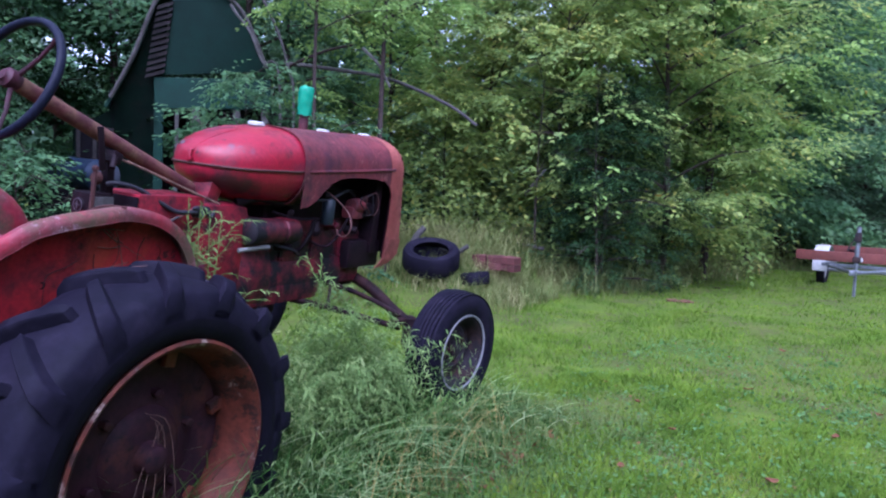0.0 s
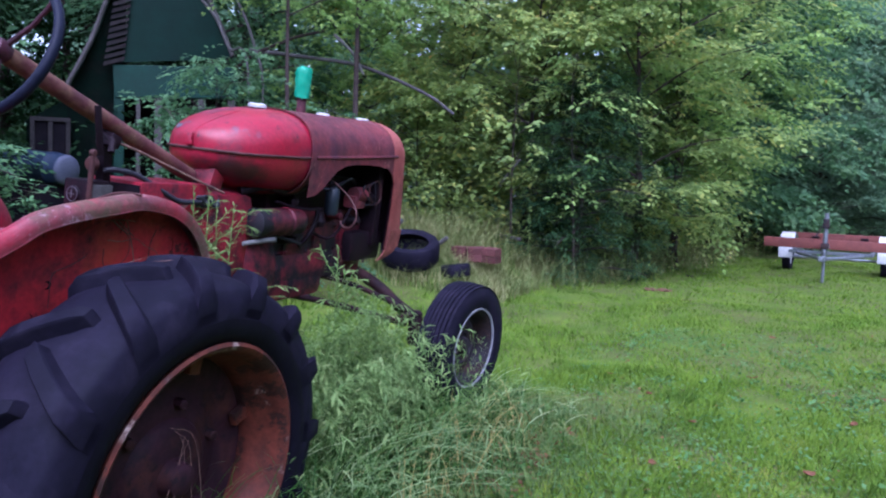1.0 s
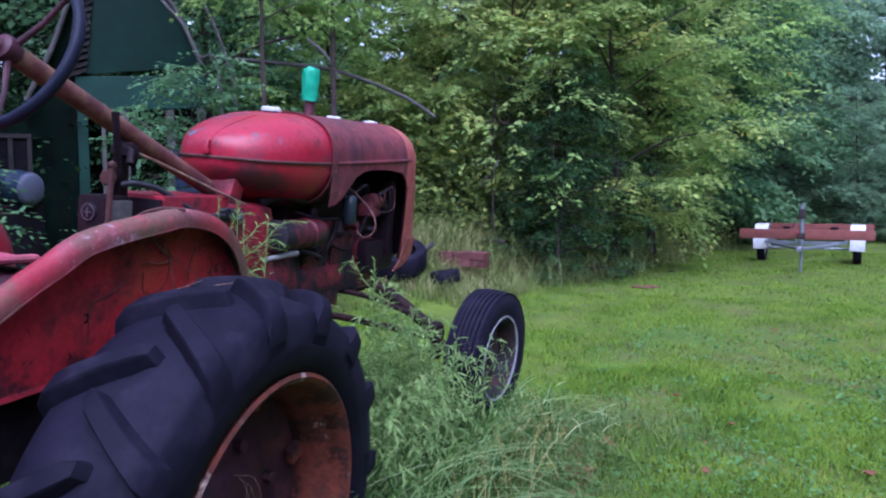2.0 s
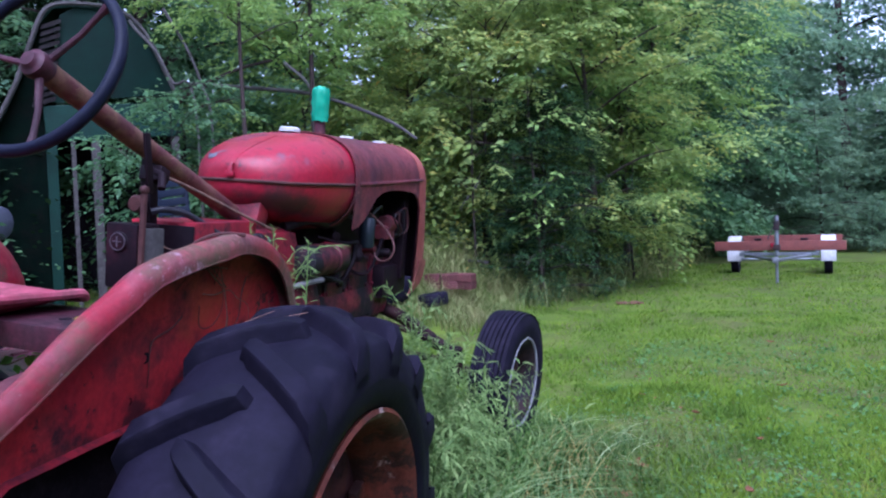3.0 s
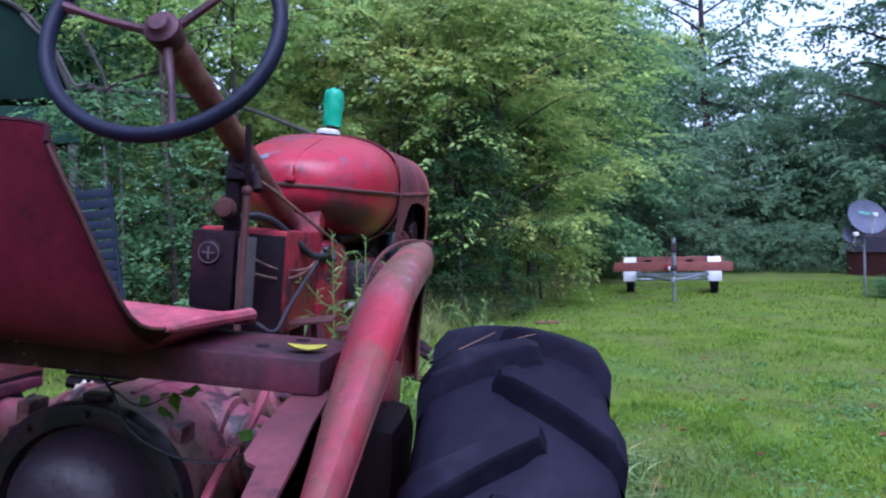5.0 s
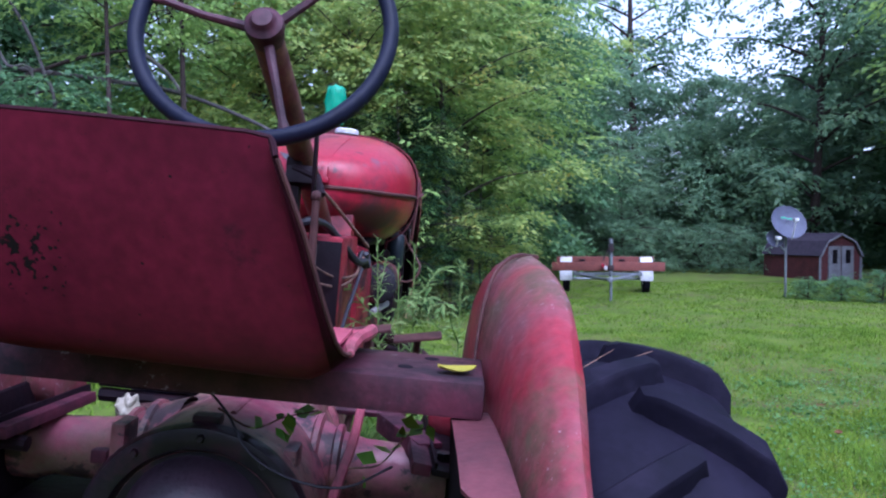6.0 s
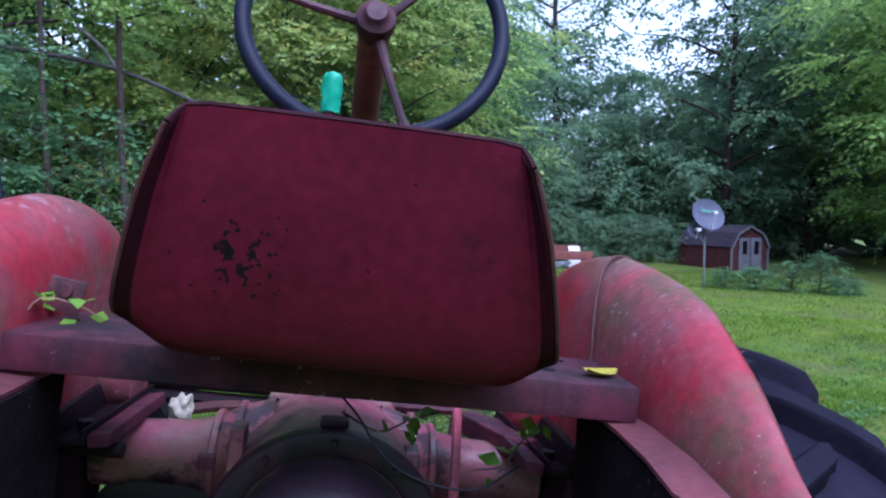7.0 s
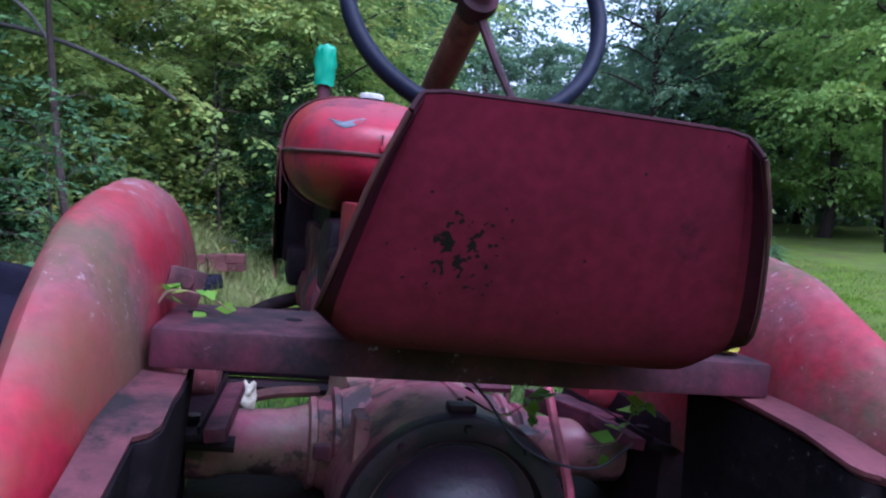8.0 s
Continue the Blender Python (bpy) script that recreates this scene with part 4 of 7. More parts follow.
def fender(sx):
    """A pressed shell: rounded crown, straight-bottomed wall, rolled outer edge; open towards the wheel."""
    prof = smooth_path([(0, 0.705, 0.93), (0, 0.680, 1.05), (0, 0.60, 1.165), (0, 0.47, 1.237), (0, 0.31, 1.266), (0, 0.20, 1.258), (0, 0.08, 1.242), (0, -0.03, 1.218), (0, -0.10, 1.182), (0, -0.17, 1.146), (0, -0.24, 1.102), (0, -0.30, 1.060), (0, -0.37, 1.018), (0, -0.45, 0.965), (0, -0.56, 0.87), (0, -0.66, 0.74), (0, -0.71, 0.60)], 3)
    section = [(1.0, -0.042), (1.03, -0.024), (0.98, -0.006), (0.84, 0.004), (0.66, 0.002), (0.46, -0.010), (0.27, -0.034), (0.12, -0.068), (0.03, -0.112)]
    cen = Vector((0, 0.2, 0.62))
    grid = []
    for i, p in enumerate(prof):
        d = (prof[min(i + 1, len(prof) - 1)] - prof[max(i - 1, 0)]).normalized()
        n = Vector((0, d.z, -d.y))
        if n.dot(p - cen) < 0:
            n = -n
        xi, xo = fender_in(p.y), fender_out(p.y)
        row = []
        for u, h in section:
            q = p + n * h
            row.append((sx * (xi + (xo - xi) * u), q.y, q.z))
        low = min(0.885, q.z - 0.05)
        for u in (0.33, 0.66, 1.0):
            row.append((sx * xi, q.y, q.z + (low - q.z) * u))
        grid.append(row)
    bm = bmesh.new()
    sheet(bm, grid, 0.004)
    bmesh.ops.recalc_face_normals(bm, faces=bm.faces[:])
    f = part("fender", bm, M["fender"], tractor, "sun-faded red pressed-steel fender with lichen spots")
    bm = bmesh.new()
    tube(bm, [(row[0][0] - sx * 0.002, row[0][1], row[0][2] + 0.002) for row in grid[:-2]], 0.0038, 6)
    part("rolled_edge", bm, M["fender"], f)
    bm = bmesh.new()
    sheet(bm, [[(x + sx * 0.006, y, z) for x, y, z in row[6:]] for row in grid[1:-3]], 0.002)
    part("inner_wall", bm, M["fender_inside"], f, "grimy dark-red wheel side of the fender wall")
    bm = bmesh.new()
    sheet(bm, [[(row[11][0] + sx * w, row[11][1], row[11][2] + h) for w, h in ((0.002, 0.014), (0.006, 0.004), (0.016, 0.0), (0.022, -0.003))] for row in grid[4:-8]], 0.002)
    part("bottom_flange", bm, M["mud"], f, "rusty folded flange along the wall's lower edge")
    # no openings cut: black discs carry the holes' shade
    for y, z, q in ((0.079, 1.014, 0.012), (0.030, 0.935, 0.008)):
        bm = bmesh.new()
        lathe(bm, [(0, 0), (0.0008, q), (0, q + 0.001)], 12, Matrix.Translation((sx * (fender_in(y) + 0.0085), y, z)) @ (Matrix() if sx > 0 else Matrix.Scale(-1, 4, (1, 0, 0))))
        part("bolt_hole", bm, M["black"], f)
    # bracket plate from the cross beam back along the inner wall
    bm = bmesh.new()
    k = 0.0 if sx > 0 else 0.068
    rows = [(-0.03, 1.036, 0.393, 0.447), (-0.10, 1.035, 0.394, 0.452), (-0.20 + k, 1.027 + 0.1 * k, 0.397, 0.459), (-0.275 + k, 1.012 + 0.2 * k, 0.400, 0.465), (-0.290 + k, 1.009 + 0.2 * k, 0.408, 0.466), (-0.300 + k, 1.007 + 0.2 * k, 0.424, 0.466), (-0.36, 0.998, 0.432, 0.470), (-0.42, 0.980, 0.437, 0.475), (-0.52, 0.935, 0.445, 0.480), (-0.60, 0.88, 0.455, 0.484)]
    sheet(bm, [[(sx * (a + (b - a) * u), y, z - 0.004 * (1 - u)) for u in (0, 0.5, 1)] for y, z, a, b in rows], 0.006)
    lathe(bm, [(0, 0), (0.0006, 0.011), (0.0, 0.012)], 12, Matrix.Translation((sx * 0.452, -0.455, 0.967)) @ Matrix.Rotation(radians(-90), 4, "Y"))
    part("fender_bracket", bm, M["bracket"], tractor, "dull reddish steel bracket plate with chipped paint")
    # dark sheet hung from the bracket to fill the black gap below
    bm = bmesh.new()
    sheet(bm, [[(sx * (a + 0.004 + 0.02 * u), y, z - 0.012 - 0.34 * u) for u in (0, 0.3, 0.6, 1)] for y, z, a, b in [(0.07, 1.034, 0.393, 0)] + rows], 0.006)
    part("bracket_web", bm, M["web"], tractor, "dark speckled web plate under the bracket")


for sx in (1, -1):
    fender(sx)

# seat: one bent sheet whose sides flare out to a rolled rim
path = smooth_path([(0.168, -0.345, 1.376), (0.192, -0.314, 1.275), (0.212, -0.264, 1.165), (0.196, -0.217, 1.105), (0.186, -0.14, 1.094), (0.190, -0.03, 1.098), (0.194, 0.05, 1.108), (0.192, 0.105, 1.114), (0.188, 0.124, 1.105)], 4)
brim = smooth_path([(0.183, -0.360, 1.368), (0.213, -0.336, 1.276), (0.246, -0.280, 1.160), (0.250, -0.205, 1.135), (0.236, -0.135, 1.130), (0.226, -0.03, 1.126), (0.228, 0.05, 1.124), (0.226, 0.105, 1.122), (0.216, 0.126, 1.109)], 4)
SEAT_TURN = pose(-0.002, -0.268, 1.258, 0, 0, -4.8) @ pose(0, 0, 0, 0, 0.9, 0) @ Matrix.Translation((0, 0.3, -1.25))
grid = []
for i, (p, e) in enumerate(zip(path, brim)):
    v = i / (len(path) - 1)
    back = max(0.0, 1 - v / 0.36)
    row = []
    for u in [-1.0, -0.96, -0.92, -0.885, -0.86, -0.83, -0.7, -0.4, 0, 0.4, 0.7, 0.83, 0.86, 0.885, 0.92, 0.96, 1.0]:
        k = max(0.0, (abs(u) - 0.80) / 0.20)
        x = p.x + (e.x - p.x) * k if k else p.x * abs(u) / 0.80
        y = p.y + (e.y - p.y) * k ** 1.6 - 0.012 * (1 - min(1, (u / 0.80) ** 2)) * back
        z = p.z + (e.z - p.z) * k ** 1.6 - 0.016 * max(0.0, (abs(u) - 0.7) / 0.3) ** 2 * max(0.0, 1 - v / 0.12)
        row.append(tuple(SEAT_TURN @ Vector((math.copysign(x, u) if u else 0.0, y, z))))
    grid.append(row)
bm = bmesh.new()
sheet(bm, [row[2:15] for row in grid], 0.004)
bmesh.ops.recalc_face_normals(bm, faces=bm.faces[:])
seat = part("seat", bm, M["seat"], tractor, "dull dark-red sheet steel seat with rust pits")
bm = bmesh.new()
liner = []
for k, row in enumerate(grid):
    phi = radians(90) * min(1, max(0, (k / (len(grid) - 1) - 0.15) / 0.25))
    liner.append([(0.01 + (x - 0.01) * 0.972, y + 0.007 * math.cos(phi) - (0.004 if k > len(grid) - 3 else 0), z + 0.0065 * math.sin(phi)) for x, y, z in row[4:-4]])
sheet(bm, liner, 0.003)
part("seat_liner", bm, M["seat_pink"], seat, "pinkish inner face of the seat, sky light in its colour")
# outer columns coloured dark for the flange's shade as well as dirt
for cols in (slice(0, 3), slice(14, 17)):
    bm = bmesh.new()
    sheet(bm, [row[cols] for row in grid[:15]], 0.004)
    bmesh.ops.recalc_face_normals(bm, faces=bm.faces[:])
    part("side_flange", bm, M["seat_dark"], seat, "side flange darkened for its shade and dirt")
    bm = bmesh.new()
    sheet(bm, [row[cols] for row in grid[14:]], 0.004)
    bmesh.ops.recalc_face_normals(bm, faces=bm.faces[:])
    part("pan_side", bm, M["seat_pink"], seat, "pink side of the pan, sky light in its colour")
for col in (0, -1):
    edge = [Vector(row[col]) + Vector((0.002 if col else -0.002, -0.002, 0)) for row in grid]
    bm = bmesh.new()
    tube(bm, edge[:14], 0.0028, 6)
    part("side_rim", bm, M["rust"], seat, "thin worn brown side rim")
    bm = bmesh.new()
    tube(bm, edge[12:], [0.0040 + 0.0065 * min(1, k / 6) for k in range(len(edge) - 12)], 8)
    part("pan_rim", bm, M["seat_pink"], seat, "pale pink rolled rim of the pan")
bm = bmesh.new()
tube(bm, [Vector((x, y - 0.002, z + 0.002)) for x, y, z in grid[-1]], 0.010, 8)
part("front_lip", bm, M["seat_pink"], seat, "pale pink rolled front lip")
bm = bmesh.new()
tube(bm, [(x, y - 0.001, z + 0.001) for x, y, z in grid[0]], 0.0036, 6)
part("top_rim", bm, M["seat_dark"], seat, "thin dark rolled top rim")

# cross beam under the seat
bm = bmesh.new()
box(bm, (0.002, 0.047, 1.066), (0.876, 0.213, 0.052), Matrix.Rotation(radians(-2.5), 4, "Z"), 0.006)
beam = part("cross_beam", bm, M["beam"], tractor, "maroon steel cross beam with bolt holes and flaking paint")

# rear housing: transmission, axle trumpets, final drives, cover ring and shaft dome
bm = bmesh.new()
box(bm, (0.0, 0.66, 0.77), (0.27, 0.85, 0.30), None, 0.05)
lathe(bm, [(0.07, 0.0), (0.07, 0.183), (0.115, 0.187), (0.125, 0.182), (0.25, 0.184), (0.38, 0.172), (0.50, 0.158), (0.62, 0.152), (0.63, 0.162), (0.655, 0.162), (0.66, 0.150), (0.9, 0.146)], 48, Matrix.Translation((0.01, 0, 0.775)) @ AX_Y)
box(bm, (0.0, 0.34, 0.70), (0.285, 0.50, 0.14), None, 0.035)
box(bm, (-0.140, 0.13, 0.86), (0.024, 0.06, 0.16), None, 0.006)
box(bm, (0.142, 0.13, 0.84), (0.024, 0.06, 0.16), None, 0.006)
tube(bm, [(0.03, 0.16, 0.956), (0.03, 0.40, 0.953)], 0.006, 6)
part("transmission_case", bm, M["moss"], tractor, "grimy red cast-iron transmission case with green moss")
for sx in (1, -1):
    bm = bmesh.new()
    lathe(bm, [(sx * 0.10, 0.112), (sx * 0.150, 0.096), (sx * 0.154, 0.102), (sx * 0.164, 0.102), (sx * 0.168, 0.088), (sx * 0.190, 0.078), (sx * 0.194, 0.084), (sx * 0.204, 0.083), (sx * 0.208, 0.070), (sx * 0.25, 0.060), (sx * 0.34, 0.056), (sx * 0.37, 0.066), (sx * 0.41, 0.066)], 28, Matrix.Translation((0, 0.33, 0.822)))
    part("axle_housing", bm, M["moss"], tractor, "red-brown cast axle housing")
for sx in (1, -1):
    bm = bmesh.new()
    box(bm, (sx * 0.47, 0.29, 0.68), (0.11, 0.26, 0.52), None, 0.05)
    lathe(bm, [(sx * 0.5, 0.08), (sx * 0.70, 0.07)], 24, Matrix.Translation((0, 0.26, 0.50)))
    part("final_drive", bm, M["dirt_and_shade"], tractor, "dark oily final drive case")
# dark mass added in place of shade; it covers the grass behind
bm = bmesh.new()
box(bm, (0.0, 0.34, 0.63), (0.84, 0.36, 0.20), None, 0.03)
part("under_axle_fill", bm, M["dirt_and_shade"], tractor, "black box added to fill the dark gap under the axle")
bm = bmesh.new()
lathe(bm, [(0.12, 0.140), (0.070, 0.143), (0.050, 0.150), (0.044, 0.168), (0.048, 0.184), (0.062, 0.189), (0.080, 0.186)], 56, Matrix.Translation((0.01, 0, 0.775)) @ AX_Y)
lathe(bm, [(0.066, 0.0), (0.066, 0.142)], 48, Matrix.Translation((0.01, 0, 0.775)) @ AX_Y)
for k in range(10):
    a = 2 * math.pi * k / 10 + 0.3
    lathe(bm, [(0.0, 0), (0.0, 0.005), (0.004, 0.007), (0.02, 0.007)], 6, Matrix.Translation((0.01 + 0.170 * math.cos(a), 0.038, 0.775 + 0.170 * math.sin(a))) @ AX_Y)
box(bm, (0.01, 0.085, 0.966), (0.045, 0.03, 0.016), None, 0.005)
part("cover_ring", bm, M["grease"], tractor, "black greasy bolted cover ring")
bm = bmesh.new()
lathe(bm, [(-0.03, 0.0), (-0.028, 0.05), (-0.015, 0.085), (0.02, 0.108), (0.08, 0.118), (0.16, 0.122)], 36, Matrix.Translation((0.005, 0, 0.795)) @ AX_Y)
part("shaft_cover", bm, M["shaft_cover"], tractor, "dark domed shaft cover with traces of red paint")

# dash box with round emblem, lamp, levers, steering post
bm = bmesh.new()
box(bm, (0.0, 0.60, 1.165), (0.105, 0.10, 0.185), None, 0.008)
dash = part("control_box", bm, M["dirt_and_shade"], tractor, "dark maroon sheet metal control box")
bm = bmesh.new()
lathe(bm, [(-0.008, 0.0), (-0.008, 0.018), (-0.004, 0.026), (0.0, 0.03), (0.004, 0.03)], 28, Matrix.Translation((-0.006, 0.549, 1.205)) @ AX_Y)
gauge = part("gauge", bm, M["dirt_and_shade"], dash, "round dark gauge with a raised rim")
bm = bmesh.new()
box(bm, (-0.006, 0.540, 1.205), (0.003, 0.004, 0.030), None, 0.001)
box(bm, (-0.006, 0.540, 1.205), (0.030, 0.004, 0.003), None, 0.001)
for k in range(20):
    a = 2 * math.pi * k / 20
    box(bm, (-0.006 + 0.024 * math.cos(a), 0.5425, 1.205 + 0.024 * math.sin(a)), (0.008, 0.003, 0.002), Matrix.Rotation(math.pi / 2 - a, 4, "Y"), 0)
part("gauge_mark", bm, M["mark"], gauge, "faded grey cross and rim of the gauge face")
bm = bmesh.new()
box(bm, (0.066, 0.60, 1.155), (0.016, 0.085, 0.18), None, 0.004)
part("side_plate", bm, M["dark_wood"], dash, "greenish grey edge plate")
bm = bmesh.new()
lathe(bm, [(-0.012, 0.0), (-0.010, 0.02), (0, 0.027), (0.012, 0.026), (0.02, 0.015), (0.02, 0)], 24, Matrix.Translation((-0.002, 0.612, 1.312)) @ AX_Y)
part("lamp", bm, M["rust"], tractor, "small round rust-red lamp")
bm = bmesh.new()
tube(bm, smooth_path([(0.080, 0.53, 1.02), (0.080, 0.535, 1.2), (0.077, 0.544, 1.348)], 4), [0.009] * 9, 8)
lathe(bm, [(-0.012, 0), (-0.009, 0.010), (0, 0.014), (0.009, 0.010), (0.012, 0)], 12, Matrix.Translation((0.077, 0.544, 1.354)))
part("shift_lever", bm, M["rust"], tractor, "brown rusty lever with a round knob")
bm = bmesh.new()
box(bm, (0.063, 0.575, 1.43), (0.008, 0.026, 0.17), Matrix.Rotation(radians(8), 4, "X"), 0.003)
part("flat_lever", bm, M["dirt_and_shade"], tractor, "flat dark steel hand lever")
bm = bmesh.new()
box(bm, (0.0, 0.665, 1.33), (0.038, 0.04, 0.24), None, 0.010)
box(bm, (0.02, 0.66, 1.40), (0.075, 0.05, 0.05), Matrix.Rotation(radians(-20), 4, "X"), 0.012)
tube(bm, [(0.0, 0.65, 1.42), (0.06, 0.64, 1.40), (0.075, 0.62, 1.36)], 0.012, 8)
part("column_bracket", bm, M["dirt_and_shade"], tractor, "black greasy steering column bracket")
HUB = Vector((0.010, 0.242, 1.631))
FOOT = Vector((0.012, 1.10, 1.288))
bm = bmesh.new()
tube(bm, [HUB, HUB.lerp(FOOT, 0.03), HUB.lerp(FOOT, 0.5), FOOT], [0.026, 0.029, 0.030, 0.030], 16)
column = part("steering_column", bm, M["column"], tractor, "brown rusted steering column tube")
bm = bmesh.new()
ax = (HUB - FOOT).normalized()
q = ax.to_track_quat("X", "Z").to_matrix().to_4x4()
mw = Matrix.Translation(HUB) @ q
lathe(bm, [(-0.02, 0.030), (0.012, 0.036), (0.026, 0.034), (0.030, 0.026), (0.034, 0.022), (0.042, 0.018), (0.044, 0)], 24, mw)
part("wheel_hub", bm, M["hub_paint"], column)
bm = bmesh.new()
b2 = bmesh.new()
RR, rr = 0.226, 0.0145
ring = [(0.012, RR * math.cos(a), RR * math.sin(a)) for a in [2 * math.pi * k / 64 for k in range(64)]]
rows = []
for k in range(64):
    a = 2 * math.pi * k / 64
    cdir = Vector((0, math.cos(a), math.sin(a)))
    rows.append([b2.verts.new(Vector((0.012, 0, 0)) + cdir * RR + rr * (math.cos(b) * cdir + math.sin(b) * Vector((1.15, 0, 0)))) for b in [2 * math.pi * j / 12 for j in range(12)]])
for k in range(64):
    for j in range(12):
        b2.faces.new((rows[k][j], rows[k][(j + 1) % 12], rows[(k + 1) % 64][(j + 1) % 12], rows[(k + 1) % 64][j]))
bmesh.ops.recalc_face_normals(b2, faces=b2.faces[:])
join(bm, b2, mw)
part("steering_wheel", bm, M["wheel_black"], tractor, "black steering wheel rim")
for k, a in enumerate((radians(8), radians(128), radians(248))):
    bm = bmesh.new()
    d = q @ Vector((0, math.cos(a - radians(80)), math.sin(a - radians(80))))
    n = q @ Vector((1, 0, 0))
    tube(bm, [HUB + d * 0.02, HUB + d * 0.12 - n * 0.002, HUB + d * 0.19 + n * 0.008, HUB + d * 0.224 + n * 0.012], [0.010, 0.0075, 0.0075, 0.014], 8)
    part("spoke", bm, M["hub_paint"], tractor)

# red box and bell housing ahead of the control box
bm = bmesh.new()
box(bm, (0.01, 0.90, 1.13), (0.23, 0.36, 0.27), None, 0.01)
battery = part("battery_box", bm, M["bell"], tractor, "red sheet metal battery box")
# added sheet: the back's shade and grime as one dark colour
bm = bmesh.new()
box(bm, (0.01, 0.716, 1.125), (0.226, 0.008, 0.255), None, 0.003)
part("dark_back_face", bm, M["dirt_and_shade"], battery, "dark sheet for the shade and grime on the box's back")
bm = bmesh.new()
box(bm, (0.055, 1.21, 1.03), (0.20, 0.34, 0.42), None, 0.07)
box(bm, (0.04, 1.175, 1.30), (0.12, 0.08, 0.17), Matrix.Rotation(radians(-20), 4, "X"), 0.02)
part("bell_housing", bm, M["bell"], tractor, "red cast bell housing under the tank")
# made-up black block that darkens the housing's hidden left side
bm = bmesh.new()
box(bm, (-0.085, 1.24, 1.02), (0.10, 0.30, 0.38), None, 0.04)
lathe(bm, [(0, 0), (0, 0.035), (0.10, 0.038), (0.11, 0)], 16, Matrix.Translation((-0.10, 1.02, 1.10)) @ AX_Y)
part("left_dark_block", bm, M["dirt_and_shade"], tractor, "black block added to darken the bell housing's left side")

# fuel tank, strap, hood and grille shell


def loft(bm, secs, upper=2.7, lower=2.2, seg=40):
    rings = []
    for y, w, zt, zs, zb in secs:
        ring = []
        for k in range(seg):
            a = 2 * math.pi * k / seg
            c, s = math.cos(a), math.sin(a)
            e = upper if s >= 0 else lower
            h = (zt - zs) if s >= 0 else (zs - zb)
            ring.append(bm.verts.new((w * math.copysign(abs(c) ** (2 / e), c), y, zs + h * math.copysign(abs(s) ** (2 / e), s))))
        rings.append(ring)
    for a, b in zip(rings, rings[1:]):
        for k in range(seg):
            bm.faces.new((a[k], a[(k + 1) % seg], b[(k + 1) % seg], b[k]))
    bm.faces.new(rings[0])
    bm.faces.new(rings[-1][::-1])
    bmesh.ops.recalc_face_normals(bm, faces=bm.faces[:])


bm = bmesh.new()
TANK = [(1.096, 0.030, 1.452, 1.405, 1.378), (1.101, 0.065, 1.470, 1.405, 1.362), (1.114, 0.103, 1.487, 1.405, 1.342), (1.138, 0.140, 1.503, 1.405, 1.320), (1.170, 0.174, 1.520, 1.405, 1.298), (1.208, 0.204, 1.538, 1.405, 1.278), (1.258, 0.231, 1.557, 1.407, 1.258), (1.33, 0.253, 1.583, 1.41, 1.238), (1.42, 0.264, 1.605, 1.413, 1.225), (1.52, 0.268, 1.617, 1.416, 1.220), (1.60, 0.270, 1.622, 1.42, 1.22)]
loft(bm, TANK)
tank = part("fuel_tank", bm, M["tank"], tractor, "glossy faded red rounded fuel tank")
for sx in (1, -1):
    bm = bmesh.new()
    tube(bm, smooth_path([(0, 1.091, 1.405)] + [(sx * (w + 0.003), y - 0.002, zs) for y, w, zt, zs, zb in TANK[1:-1]] + [(sx * 0.273, 1.585, 1.42)], 3), 0.006, 6)
    part("tank_seam", bm, M["rust"], tank, "thin rusty welded seam")
bm = bmesh.new()
rings = []
for y in (1.585, 1.625):
    rings.append([(0.277 * math.copysign(abs(math.cos(a)) ** (2 / 2.7), math.cos(a)), y, 1.42 + (0.206 if math.sin(a) >= 0 else 0.20) * math.copysign(abs(math.sin(a)) ** (2 / (2.7 if math.sin(a) >= 0 else 2.2)), math.sin(a))) for a in [radians(-64) + radians(308) * k / 44 for k in range(45)]])
sheet(bm, rings, 0.004)
part("strap", bm, M["hood"], tank, "flat rusty tank strap")


def cap(x, y, z, r):
    bm = bmesh.new()
    lathe(bm, [(-0.01, r), (0.003, r), (0.008, r * 0.84), (0.010, 0)], 24, Matrix.Translation((x, y, z)) @ Matrix.Rotation(radians(-90), 4, "Y"))
    return bm


part("fuel_cap", cap(0.008, 1.51, 1.628, 0.042), M["white"], tractor, "pale grey-white round filler cap")
part("hood_cap", cap(0.016, 2.07, 1.648, 0.036), M["white"], tractor, "pale round cap on the hood")
part("radiator_cap", cap(0.022, 2.50, 1.666, 0.040), M["white"], tractor, "pale round radiator cap")

bm = bmesh.new()
arch = [(1.60, 1.235), (1.66, 1.245), (1.72, 1.275), (1.78, 1.325), (1.84, 1.370), (1.92, 1.398), (2.02, 1.410), (2.15, 1.415), (2.30, 1.413), (2.40, 1.403), (2.46, 1.372), (2.49, 1.32), (2.515, 1.22), (2.525, 1.08), (2.525, 1.00), (2.49, 0.935), (2.55, 0.92), (2.61, 0.93), (2.645, 0.945)]
grid = []
